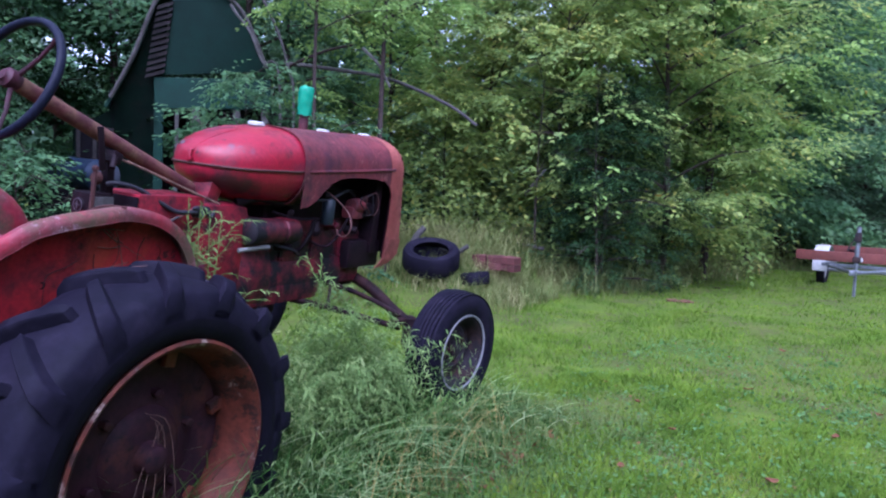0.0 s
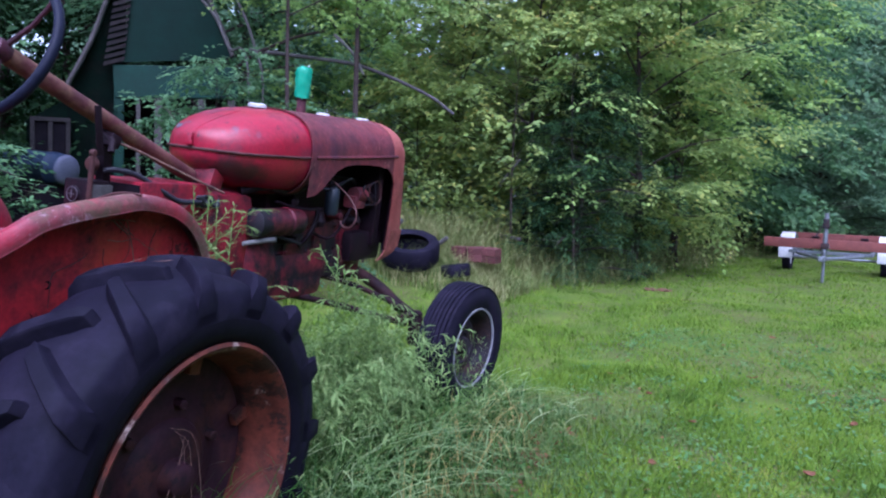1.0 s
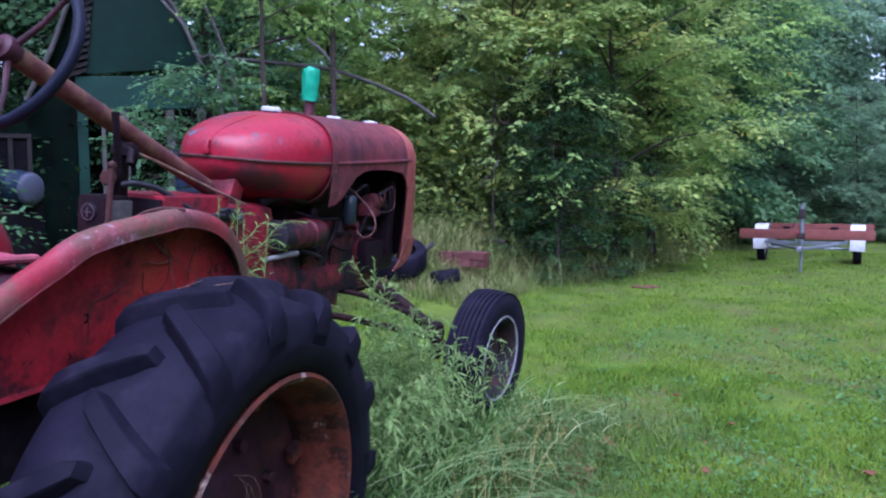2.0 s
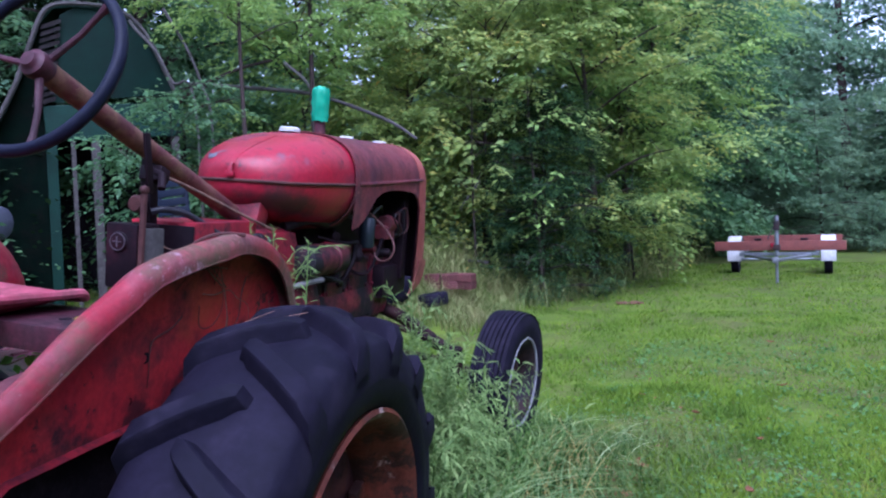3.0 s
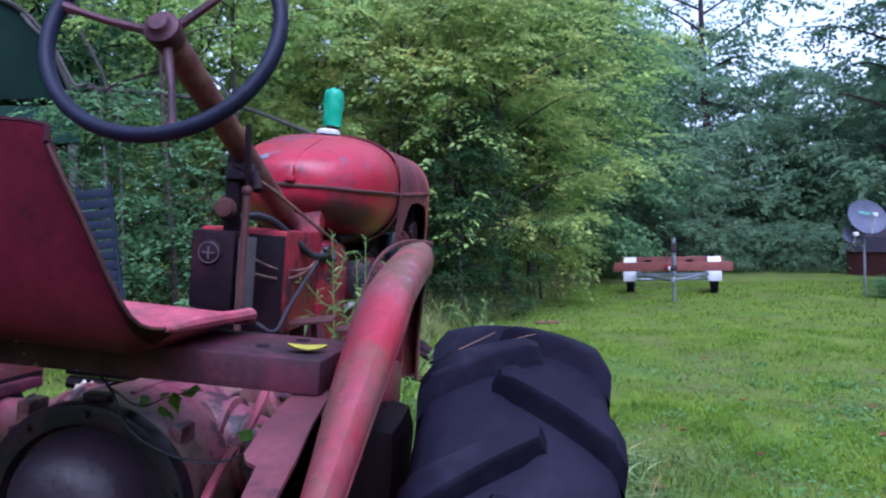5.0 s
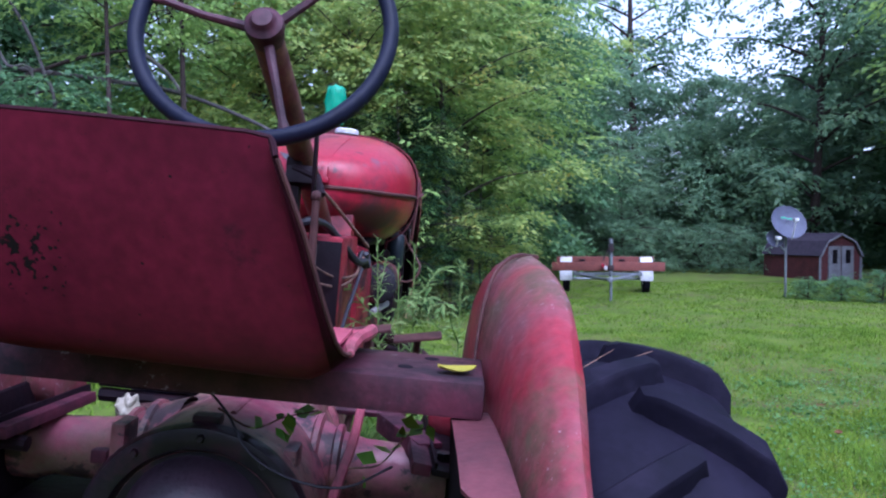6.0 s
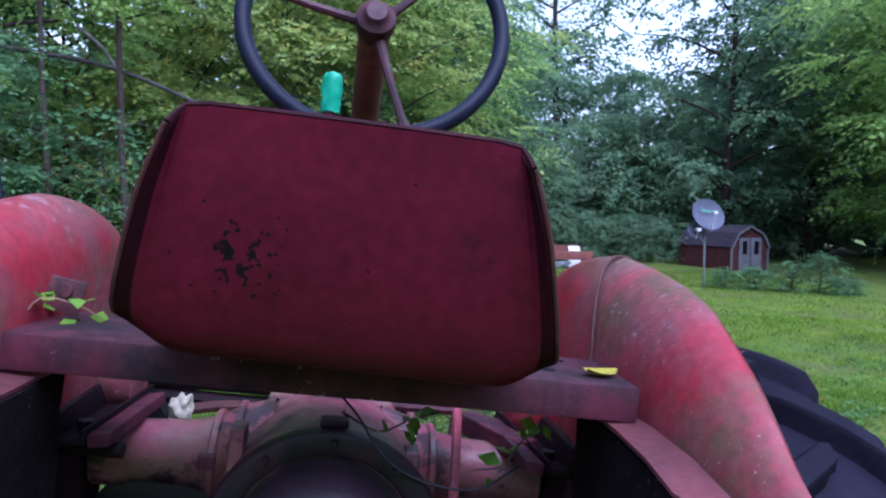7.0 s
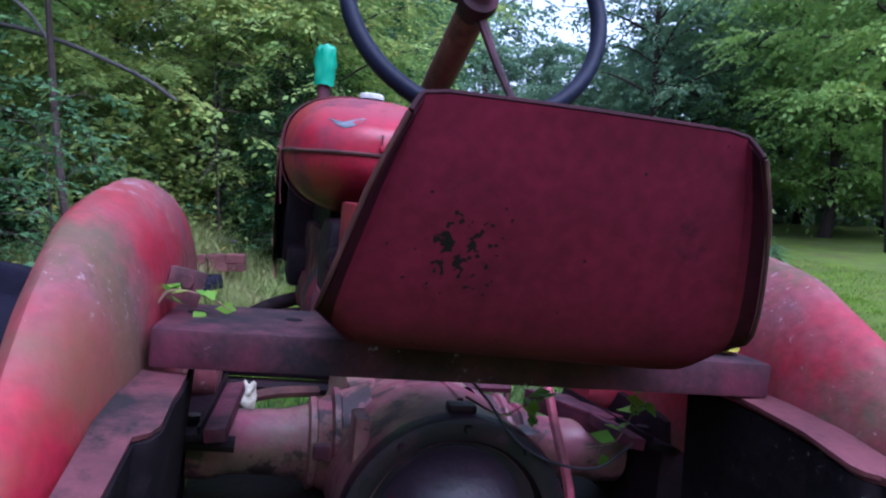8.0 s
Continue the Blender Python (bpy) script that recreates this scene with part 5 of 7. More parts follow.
for y, zb in arch:
    f = max(0.0, (y - 2.52) / 0.12)
    w = 0.272 - 0.02 * f * f
    zt = 1.622 + 0.044 * (y - 1.6) - 0.03 * f * f
    row = []
    top = [(w * math.copysign(abs(math.cos(a)) ** (2 / 2.7), math.cos(a)), 1.43 + (zt - 1.43) * abs(math.sin(a)) ** (2 / 2.7)) for a in [math.pi * k / 28 for k in range(29)]]
    side = [(1.43 + (zb - 1.43) * k / 6) for k in range(6, 0, -1)]
    taper = lambda z: w - 0.06 * max(0, (1.43 - z) / 0.5) ** 2 * (1 if y < 2.4 else 0.3)
    fore = lambda z: y + 0.075 * f * max(0, (1.43 - z) / 0.5)
    row = [(taper(z), fore(z), z) for z in side] + [(x, y, z) for x, z in top] + [(-taper(z), fore(z), z) for z in side[::-1]]
    grid.append(row)
sheet(bm, grid, 0.004)
bmesh.ops.recalc_face_normals(bm, faces=bm.faces[:])
hood = part("hood", bm, M["hood"], tractor, "rust-stained dull red engine hood with open sides")
# added dark sheet that paints the shade inside the hood
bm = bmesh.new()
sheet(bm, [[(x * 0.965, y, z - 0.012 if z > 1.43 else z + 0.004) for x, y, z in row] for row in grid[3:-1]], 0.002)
part("hood_shade_lining", bm, M["dirt_and_shade"], hood, "black sheet standing in for the shade under the hood")
bm = bmesh.new()
sheet(bm, [[(x * 1.010, y + 0.002, z + (0.003 if z > 1.5 else 0)) for x, y, z in row] for row in grid[10:]], 0.003)
part("grille_shell", bm, M["shell"], hood, "sun-bleached orange-pink grille shell")
for sx in (1, -1):
    bm = bmesh.new()
    tube(bm, [(sx * 0.275, 1.63, 1.423), (sx * 0.279, 2.0, 1.446), (sx * 0.278, 2.50, 1.480)], 0.008, 6)
    part("hood_moulding", bm, M["hood"], hood)
for sx in (1, -1):
    bm = bmesh.new()
    skirt = [(2.535, 1.05, 2.690), (2.530, 1.00, 2.695), (2.515, 0.955, 2.685), (2.488, 0.918, 2.650), (2.455, 0.892, 2.585), (2.425, 0.874, 2.490)]
    sheet(bm, [[(sx * (0.270 - 0.12 * (1.05 - z) - 0.003 * k), y0 + (y1 - y0) * k / 3, z) for k in range(4)] for y0, z, y1 in skirt], 0.004)
    bmesh.ops.recalc_face_normals(bm, faces=bm.faces[:])
    part("shell_skirt", bm, M["shell"], hood, "curved lower corner of the grille shell")
# dark block added to fill the opening and hide the tyres beyond
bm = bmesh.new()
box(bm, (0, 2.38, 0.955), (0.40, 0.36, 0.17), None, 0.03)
part("radiator_tank", bm, M["dirt_and_shade"], tractor, "black block filling in for the lower radiator tank")
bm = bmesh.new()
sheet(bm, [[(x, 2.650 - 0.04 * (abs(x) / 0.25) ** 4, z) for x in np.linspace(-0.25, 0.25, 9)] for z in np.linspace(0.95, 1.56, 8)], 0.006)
part("grille", bm, M["dirt_and_shade"], hood, "dark radiator grille")

# exhaust with a green plastic cover
bm = bmesh.new()
tube(bm, [(-0.118, 2.066, 1.56), (-0.124, 2.066, 1.88)], 0.026, 16)
exhaust = part("exhaust_pipe", bm, M["hood"], tractor, "rusty red exhaust pipe")
bm = bmesh.new()
lathe(bm, [(-0.012, 0.040), (0.0, 0.038), (0.02, 0.042), (0.05, 0.040), (0.08, 0.044), (0.11, 0.042), (0.135, 0.043), (0.148, 0.036), (0.152, 0.020), (0.146, 0.0)], 36, Matrix.Translation((-0.122, 2.066, 1.735)) @ Matrix.Rotation(radians(-90), 4, "Y"))
for v in bm.verts:
    d = Vector((v.co.x + 0.122, v.co.y - 2.066, 0))
    v.co += d * (0.22 * noise.noise(v.co * 45) + 0.12 * noise.noise(v.co * 120)) + Vector((0, 0, 0.010 * noise.noise(v.co * 60 + Vector((5, 0, 0)))))
part("exhaust_cover", bm, M["green_plastic"], exhaust, "crumpled green plastic cover over the pipe's mouth")

# engine
bm = bmesh.new()
box(bm, (0, 1.90, 1.03), (0.25, 1.02, 0.26), None, 0.025)
engine = part("engine_block", bm, M["engine"], tractor, "dark oily maroon cast-iron engine block")
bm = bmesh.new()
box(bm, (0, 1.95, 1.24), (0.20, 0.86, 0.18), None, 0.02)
part("cylinder_head", bm, M["dirt_and_shade"], engine, "black oily cylinder head")
bm = bmesh.new()
box(bm, (0, 1.86, 0.87), (0.30, 1.06, 0.17), None, 0.06)
box(bm, (0, 1.72, 0.80), (0.28, 0.66, 0.20), None, 0.06)
part("oil_pan", bm, M["engine"], engine, "rounded dark red oil pan")
for k, y in enumerate((1.75, 2.02, 2.28)):
    bm = bmesh.new()
    box(bm, (0.128, y, 1.01), (0.02, 0.22, 0.16), None, 0.008)
    for dy in (-0.09, 0.09):
        for dz in (-0.06, 0.06):
            lathe(bm, [(0, 0.009), (0.008, 0.009), (0.01, 0)], 6, Matrix.Translation((0.137, y + dy, 1.01 + dz)))
    part("side_cover", bm, M["engine"], engine)
bm = bmesh.new()
lathe(bm, [(0, 0), (0.0, 0.050), (0.010, 0.064), (0.245, 0.064), (0.250, 0.069), (0.266, 0.069), (0.271, 0.064), (0.36, 0.062), (0.385, 0.045), (0.385, 0)], 32, Matrix.Translation((0.175, 1.315, 1.110)) @ AX_Y)
part("starter", bm, M["engine"], engine, "grimy red starter motor cylinder")
bm = bmesh.new()
tube(bm, smooth_path([(0.11, 1.30, 1.24), (0.15, 1.42, 1.27), (0.15, 1.6, 1.25), (0.14, 1.75, 1.27)], 4), 0.022, 10)
part("intake_pipe", bm, M["dirt_and_shade"], engine)
bm = bmesh.new()
UP = Matrix.Rotation(radians(-90), 4, "Y")
lathe(bm, [(0, 0), (0, 0.030), (0.008, 0.036), (0.13, 0.036), (0.138, 0.030), (0.14, 0)], 20, Matrix.Translation((0.195, 1.95, 1.140)) @ UP)
part("oil_filter", bm, M["filter"], engine, "dark blue-grey oil filter can")
bm = bmesh.new()
lathe(bm, [(-0.02, 0.02), (0.0, 0.030), (0.012, 0.030), (0.03, 0.018), (0.06, 0.018)], 16, Matrix.Translation((0.19, 1.86, 1.10)) @ UP)
tube(bm, smooth_path([(0.19, 1.83, 1.17), (0.19, 1.82, 1.10), (0.17, 1.78, 1.02), (0.14, 1.76, 0.98)], 3), 0.012, 8)
part("fuel_bowl", bm, M["dirt_and_shade"], engine)
bm = bmesh.new()
lathe(bm, [(0, 0), (0, 0.040), (0.07, 0.045), (0.10, 0.040), (0.13, 0.028), (0.13, 0)], 20, Matrix.Translation((0.185, 2.19, 1.245)) @ AX_Y)
box(bm, (0.175, 2.23, 1.205), (0.08, 0.12, 0.07), None, 0.015)
part("magneto", bm, M["hood"], engine, "dull red magneto")
bm = bmesh.new()
lathe(bm, [(0, 0), (0, 0.045), (0.15, 0.048), (0.16, 0.035), (0.16, 0)], 20, Matrix.Translation((0.17, 2.33, 1.215)) @ AX_Y)
part("generator", bm, M["dirt_and_shade"], engine, "dark round generator")
for k in range(4):
    bm = bmesh.new()
    tube(bm, smooth_path([(0.20, 2.25, 1.26), (0.235, 2.22 + 0.05 * k, 1.30 + 0.010 * k), (0.24, 2.20 + 0.07 * k, 1.27 - 0.02 * (k % 2)), (0.23, 2.30 + 0.03 * k, 1.20), (0.15, 2.2 + 0.06 * k, 1.18)], 4), 0.004, 6)
    part("spark_wire", bm, M["rust" if k % 2 else "cable"], engine, "thin ignition wire")
bm = bmesh.new()
tube(bm, smooth_path([(0.17, 1.94, 1.32), (0.20, 1.97, 1.30), (0.256, 2.05, 1.22), (0.302, 2.03, 1.155), (0.290, 2.03, 1.10), (0.249, 2.035, 1.077), (0.212, 2.045, 1.09), (0.195, 2.049, 1.12), (0.17, 2.04, 1.15)], 5), 0.0040, 6)
part("wire", bm, M["worn_edge"], engine, "pale loose looped ignition wire")
for k, (y, z, q, m2) in enumerate(((1.70, 1.20, 0.030, "dirt_and_shade"), (1.96, 1.30, 0.026, "dirt_and_shade"), (2.05, 1.13, 0.030, "engine"), (2.24, 1.10, 0.034, "dirt_and_shade"), (1.62, 1.02, 0.026, "dirt_and_shade"))):
    bm = bmesh.new()
    lathe(bm, [(0.0, 0.0), (0.0, q), (0.03, q * 1.1), (0.05, q * 0.7), (0.09, q * 0.65), (0.10, 0.0)], 16, Matrix.Translation((0.11, y, z)) @ Matrix.Rotation(radians(20 * (k - 2)), 4, "Z"))
    part("engine_fitting", bm, M[m2], engine, "black greasy engine fitting")
for k, (y0, z0, y1, z1) in enumerate(((1.55, 1.20, 2.0, 1.14), (1.75, 1.30, 2.3, 1.30), (1.85, 1.05, 2.35, 1.16), (1.48, 1.06, 1.80, 0.97))):
    bm = bmesh.new()
    tube(bm, smooth_path([(0.13, y0, z0), (0.19, 0.7 * y0 + 0.3 * y1, z0 - 0.03), (0.185, 0.3 * y0 + 0.7 * y1, z1 + 0.03), (0.13, y1, z1)], 4), 0.008, 7)
    part("fuel_pipe", bm, M["cable" if k % 2 else "dirt_and_shade"], engine)
bm = bmesh.new()
box(bm, (0, 2.44, 1.20), (0.44, 0.07, 0.48), None, 0.01)
part("radiator", bm, M["dirt_and_shade"], tractor, "black dusty radiator core")
bm = bmesh.new()
box(bm, (0, 2.30, 0.84), (0.30, 0.26, 0.13), None, 0.04)
part("front_bolster", bm, M["engine"], tractor, "dark red front bolster casting")
bm = bmesh.new()
box(bm, (0.0, 1.28, 0.90), (0.30, 0.5, 0.20), None, 0.04)
part("torque_tube", bm, M["frame"], tractor)
bm = bmesh.new()
lathe(bm, [(-0.13, 0.0), (-0.13, 0.20), (-0.10, 0.235), (0.10, 0.235), (0.14, 0.19), (0.14, 0.0)], 28, Matrix.Translation((0.0, 1.44, 0.88)) @ Matrix.Diagonal((0.72, 1, 1, 1)) @ AX_Y)
for k in range(10):
    a = radians(36 * k)
    lathe(bm, [(0, 0.010), (0.012, 0.010), (0.014, 0)], 6, Matrix.Translation((0.157 * math.cos(a), 1.545, 0.88 + 0.218 * math.sin(a))) @ AX_Y)
part("flywheel_housing", bm, M["engine"], tractor, "oily dark red flywheel housing")
bm = bmesh.new()
tube(bm, [(0.17, 1.28, 1.02), (0.20, 1.42, 1.035), (0.205, 1.46, 1.035)], [0.010, 0.012, 0.012], 8)
part("rod_end", bm, M["fleck"], tractor, "pale worn rod end")

# front axle
bm = bmesh.new()
for sx in (1, -1):
    tube(bm, smooth_path([(0.0, 2.40, 0.81), (sx * 0.10, 2.42, 0.80), (sx * 0.27, 2.42, 0.74), (sx * 0.40, 2.43, 0.655), (sx * 0.50, 2.44, 0.60)], 4), 0.034, 12)
box(bm, (0, 2.38, 0.81), (0.2, 0.16, 0.14), None, 0.03)
axle = part("front_axle", bm, M["axle"], tractor, "blackened rusty arched front axle")
for sx in (1, -1):
    bm = bmesh.new()
    lathe(bm, [(-0.13, 0.0), (-0.13, 0.026), (-0.10, 0.040), (-0.05, 0.036), (0.02, 0.044), (0.04, 0.034), (0.055, 0.038), (0.07, 0.022), (0.07, 0.0)], 16, Matrix.Translation((sx * 0.53, 2.45, 0.56)) @ Matrix.Rotation(radians(-90), 4, "Y"))
    tube(bm, [(sx * 0.53, 2.46, 0.50), (sx * 0.66, 2.50, 0.475), (sx * 0.80, 2.51, 0.475)], [0.036, 0.032, 0.025], 12)
    box(bm, (sx * 0.50, 2.37, 0.60), (0.06, 0.16, 0.035), None, 0.010)
    part("steering_knuckle", bm, M["axle"], axle, "greasy black steering knuckle")
    bm = bmesh.new()
    tube(bm, smooth_path([(sx * 0.04, 1.72, 0.74), (sx * 0.20, 2.06, 0.66), (sx * 0.36, 2.22, 0.61), (sx * 0.50, 2.38, 0.56)], 4), 0.018, 10)
    part("radius_rod", bm, M["axle"], tractor)
    bm = bmesh.new()
    tube(bm, smooth_path([(sx * 0.06, 2.05, 0.80), (sx * 0.20, 2.22, 0.755), (sx * 0.36, 2.33, 0.69), (sx * 0.49, 2.39, 0.63)], 4), 0.015, 10)
    part("drag_link", bm, M["axle"], tractor)

# ---- things on the lawn and at its edge ----


def trailer():
    t = empty("utility_trailer", pose(3.14, 14.27, 0.075, 0, 0, -8) @ Matrix.Diagonal((0.87, 1, 1, 1)))
    tagged(t, "small galvanised utility trailer with red-brown side boards parked on the grass", "trailer")
    g = float(ground_z(3.2, 14.3)) - 0.09
    for sx in (-1, 1):
        bm = bmesh.new()
        lathe(bm, [(-0.08, 0.20), (-0.08, 0.28), (-0.06, 0.30), (0.06, 0.30), (0.08, 0.28), (0.08, 0.20)], 32, Matrix.Translation((sx * 0.93, 0, g + 0.29)), closed=True)
        w = part("wheel", bm, M["rubber"], t, "black trailer tyre")
        bm = bmesh.new()
        lathe(bm, [(-0.05, 0.2), (0.05, 0.2), (0.03, 0.12), (0.03, 0)], 24, Matrix.Translation((sx * 0.93, 0, g + 0.29)))
        part("rim", bm, M["white"], w)
        bm = bmesh.new()
        rows = [[(sx * 0.93 + x, 0.37 * math.cos(a), g + 0.37 + 0.37 * math.sin(a)) for x in (-0.14, 0.14)] for a in [math.pi * (k - 1) / 12 for k in range(15)]]
        sheet(bm, rows, 0.006)
        part("mudguard", bm, M["white"], t, "white rounded mudguard")
    bm = bmesh.new()
    for y in (-1.15, 1.1):
        box(bm, (0, y, g + 0.45), (1.5, 0.06, 0.06))
    for x in (-0.72, 0.72):
        box(bm, (x, 0, g + 0.45), (0.06, 2.3, 0.06))
    tube(bm, [(-0.93, 0, g + 0.29), (0.93, 0, g + 0.29)], 0.025)
    tube(bm, [(-0.6, -1.15, g + 0.43), (0, -2.2, g + 0.40)], 0.03)
    tube(bm, [(0.6, -1.15, g + 0.43), (0, -2.2, g + 0.40)], 0.03)
    part("frame", bm, M["steel"], t, "grey galvanised steel frame")
    for k, (y, x0, w) in enumerate(((-1.2, 0.0, 2.45), (1.2, 0.02, 2.45))):
        bm = bmesh.new()
        box(bm, (x0, y, g + 0.60 + 0.03 * k), (w, 0.04, 0.17), None, 0.008)
        part("board", bm, M["deck_red"], t)
    bm = bmesh.new()
    tube(bm, [(0.02, -2.25, g - 0.14), (0.02, -2.25, g + 0.55)], 0.028)
    tube(bm, [(0.02, -2.25, g + 0.5), (0.02, -2.25, g + 1.15)], 0.04)
    box(bm, (0.02, -2.25, g - 0.13), (0.14, 0.14, 0.02))
    part("jack_stand", bm, M["steel"], t, "upright grey steel tongue jack")
    bm = bmesh.new()
    box(bm, (0.02, -2.25, g + 0.98), (0.11, 0.11, 0.16), None, 0.02)
    box(bm, (0.02, -2.25, g + 0.62), (0.13, 0.10, 0.10), None, 0.02)
    tube(bm, [(0.02, -2.25, g + 1.05), (-0.12, -2.27, g + 0.80), (-0.13, -2.30, g + 0.76)], 0.014, 6)
    part("jack_head", bm, M["wheel_grey"], t, "dark jack head with a crank")
    for x, m2 in ((-0.10, "tank"), (-0.045, "white")):
        bm = bmesh.new()
        lathe(bm, [(-0.03, 0.0), (-0.03, 0.035), (0.0, 0.045), (0.03, 0.04)], 14, Matrix.Translation((x, -1.30, g + 0.62 - (0.05 if m2 == "white" else 0))) @ AX_Y)
        part("marker_light", bm, M[m2], t, "small round marker light")
    for x in (-0.55, 0.45):
        bm = bmesh.new()
        box(bm, (x, 1.17, g + 0.63), (0.16, 0.03, 0.05), None, 0.01)
        part("hook", bm, M["dirt_and_shade"], t, "dark tie-down hook")
    bm = bmesh.new()
    box(bm, (0, -2.4, g + 0.42), (0.10, 0.3, 0.08), None, 0.02)
    part("coupler", bm, M["steel"], t)


trailer()


def dish():
    d = empty("satellite_dish", pose(6.3, 13.0, float(ground_z(6.3, 13.0))))
    tagged(d, "two grey satellite dishes on one thin steel pole in the lawn", "satellite dish")
    bm = bmesh.new()
    tube(bm, [(0, 0, -0.1), (0, 0, 1.25)], 0.022, 10)
    part("pole", bm, M["steel"], d)
    for name, c, r, aim in (("large_dish", (0.02, -0.06, 1.42), 0.34, (0.12, -0.9, 0.42)), ("small_dish", (-0.22, -0.04, 1.12), 0.17, (0.1, -0.9, 0.3))):
        q = Vector(aim).to_track_quat("X", "Z").to_matrix().to_4x4()
        bm = bmesh.new()
        lathe(bm, [(0.10 * r, r), (0.11 * r, r * 0.985), (0.02 * r - 0.1 * r, 0.7 * r), (-0.16 * r, 0.35 * r), (-0.19 * r, 0), (-0.21 * r, 0), (-0.18 * r, 0.35 * r), (-0.1 * r, 0.7 * r), (0.09 * r, r)], 36, Matrix.Translation(c) @ q)
        ds = part(name, bm, M["dish_grey"], d, "pale grey round dish")
        bm = bmesh.new()
        e = Vector(c) + (q @ Vector((0.75 * r, 0, -0.2 * r)))
        tube(bm, [Vector(c) + (q @ Vector((0, 0, -r))), e], 0.012, 6)
        box(bm, e, (0.09, 0.10, 0.07), None, 0.02)
        part("receiver", bm, M["white"], ds, "white receiver head on an arm")
        bm = bmesh.new()
        tube(bm, [Vector(c) + (q @ Vector((-0.2 * r, 0, 0))), (0, 0, c[2] - 0.25)], 0.018, 6)
        part("mount", bm, M["steel"], ds)
        if name == "large_dish":
            bm = bmesh.new()
            for k in range(5):
                box(bm, (0.012, -0.10 + 0.055 * k, 0.095 - 0.012 * k + 0.012 * (k % 2)), (0.006, 0.045, 0.035), None, 0.003)
            o = part("green_mark", bm, M["green_plastic"], ds, "faded green painted mark")
            o.matrix_basis = Matrix.Translation(c) @ q


dish()


def barn_shed():
    s = empty("garden_shed", pose(9.5, 17.5, float(ground_z(9.3, 17.6)) - 0.16, 0, 0, 18))
    tagged(s, "small barn-shaped shed with faded red walls, white trim and dark roof", "shed")
    w, h1, h2, h3 = 0.62, 0.75, 1.12, 1.32
    prof = [(-w, 0), (-w, h1), (-w * 0.66, h2), (0, h3), (w * 0.66, h2), (w, h1), (w, 0)]
    bm = bmesh.new()
    a = [bm.verts.new((x, 0, z)) for x, z in prof]
    b = [bm.verts.new((x, 2.0, z)) for x, z in prof]
    bm.faces.new(a)
    bm.faces.new(b[::-1])
    for k in range(len(prof)):
        bm.faces.new((a[k], b[k], b[(k + 1) % 7], a[(k + 1) % 7]))
    part("wall", bm, M["shed_red"], s, "faded red board walls, darkened for tree shade", smooth=False)
    bm = bmesh.new()
    sheet(bm, [[(x * 1.06, y, z + 0.03) for x, z in prof[1:6]] for y in (-0.06, 2.05)], 0.03)
    part("roof", bm, M["shingle"], s, "dark shingled gambrel roof", smooth=False)
    bm = bmesh.new()
    for k in range(1, 5):
        p, q = prof[k], prof[k + 1]
        tube(bm, [(p[0] * 1.03, -0.06, p[1]), (q[0] * 1.03, -0.06, q[1])], 0.03, 4)
    for sx in (-1, 1):
        box(bm, (sx * w, -0.02, h1 / 2), (0.06, 0.03, h1), None, 0.004)
    part("trim", bm, M["shed_white"], s, "white painted edge boards", smooth=False)
    for sx in (-1, 1):
        bm = bmesh.new()
        box(bm, (sx * 0.2, -0.03, 0.52), (0.36, 0.03, 1.0), None, 0.006)
        d = part("door", bm, M["shed_white"], s, "pale grey-white door leaf", smooth=False)
        bm = bmesh.new()
        box(bm, (sx * 0.2, -0.05, 0.76), (0.14, 0.02, 0.34), None, 0.009)
        part("door_window", bm, M["black"], d, "dark window", smooth=False)


barn_shed()


def old_tyre(x, y, z, R, rx, rz, label):
    bm = bmesh.new()
    w = R * (0.40 if R > 0.3 else 0.45)
    lathe(bm, [(w * 0.8, R * 0.62), (w, R * 0.75), (w * 0.9, R * 0.93), (w * 0.6, R), (-w * 0.6, R), (-w * 0.9, R * 0.93), (-w, R * 0.75), (-w * 0.8, R * 0.62), (-w * 0.7, R * 0.66), (-w * 0.85, R * 0.78), (0, R * 0.93), (w * 0.85, R * 0.78), (w * 0.7, R * 0.66)], 40, pose(x, y, z, 0, rx if R > 0.3 else 82, rz), closed=True)
    tagged(part("old_tyre", bm, M["rubber"]), label, "tyre", "discarded tyres")


old_tyre(-1.88, 6.66, 0.54, 0.36, 68, 118, "large worn black tyre leaning among weeds at the wood's edge")
old_tyre(-1.33, 6.82, float(ground_z(-1.33, 6.82)) + 0.080, 0.18, 0, 0, "small black tyre lying flat in the grass")


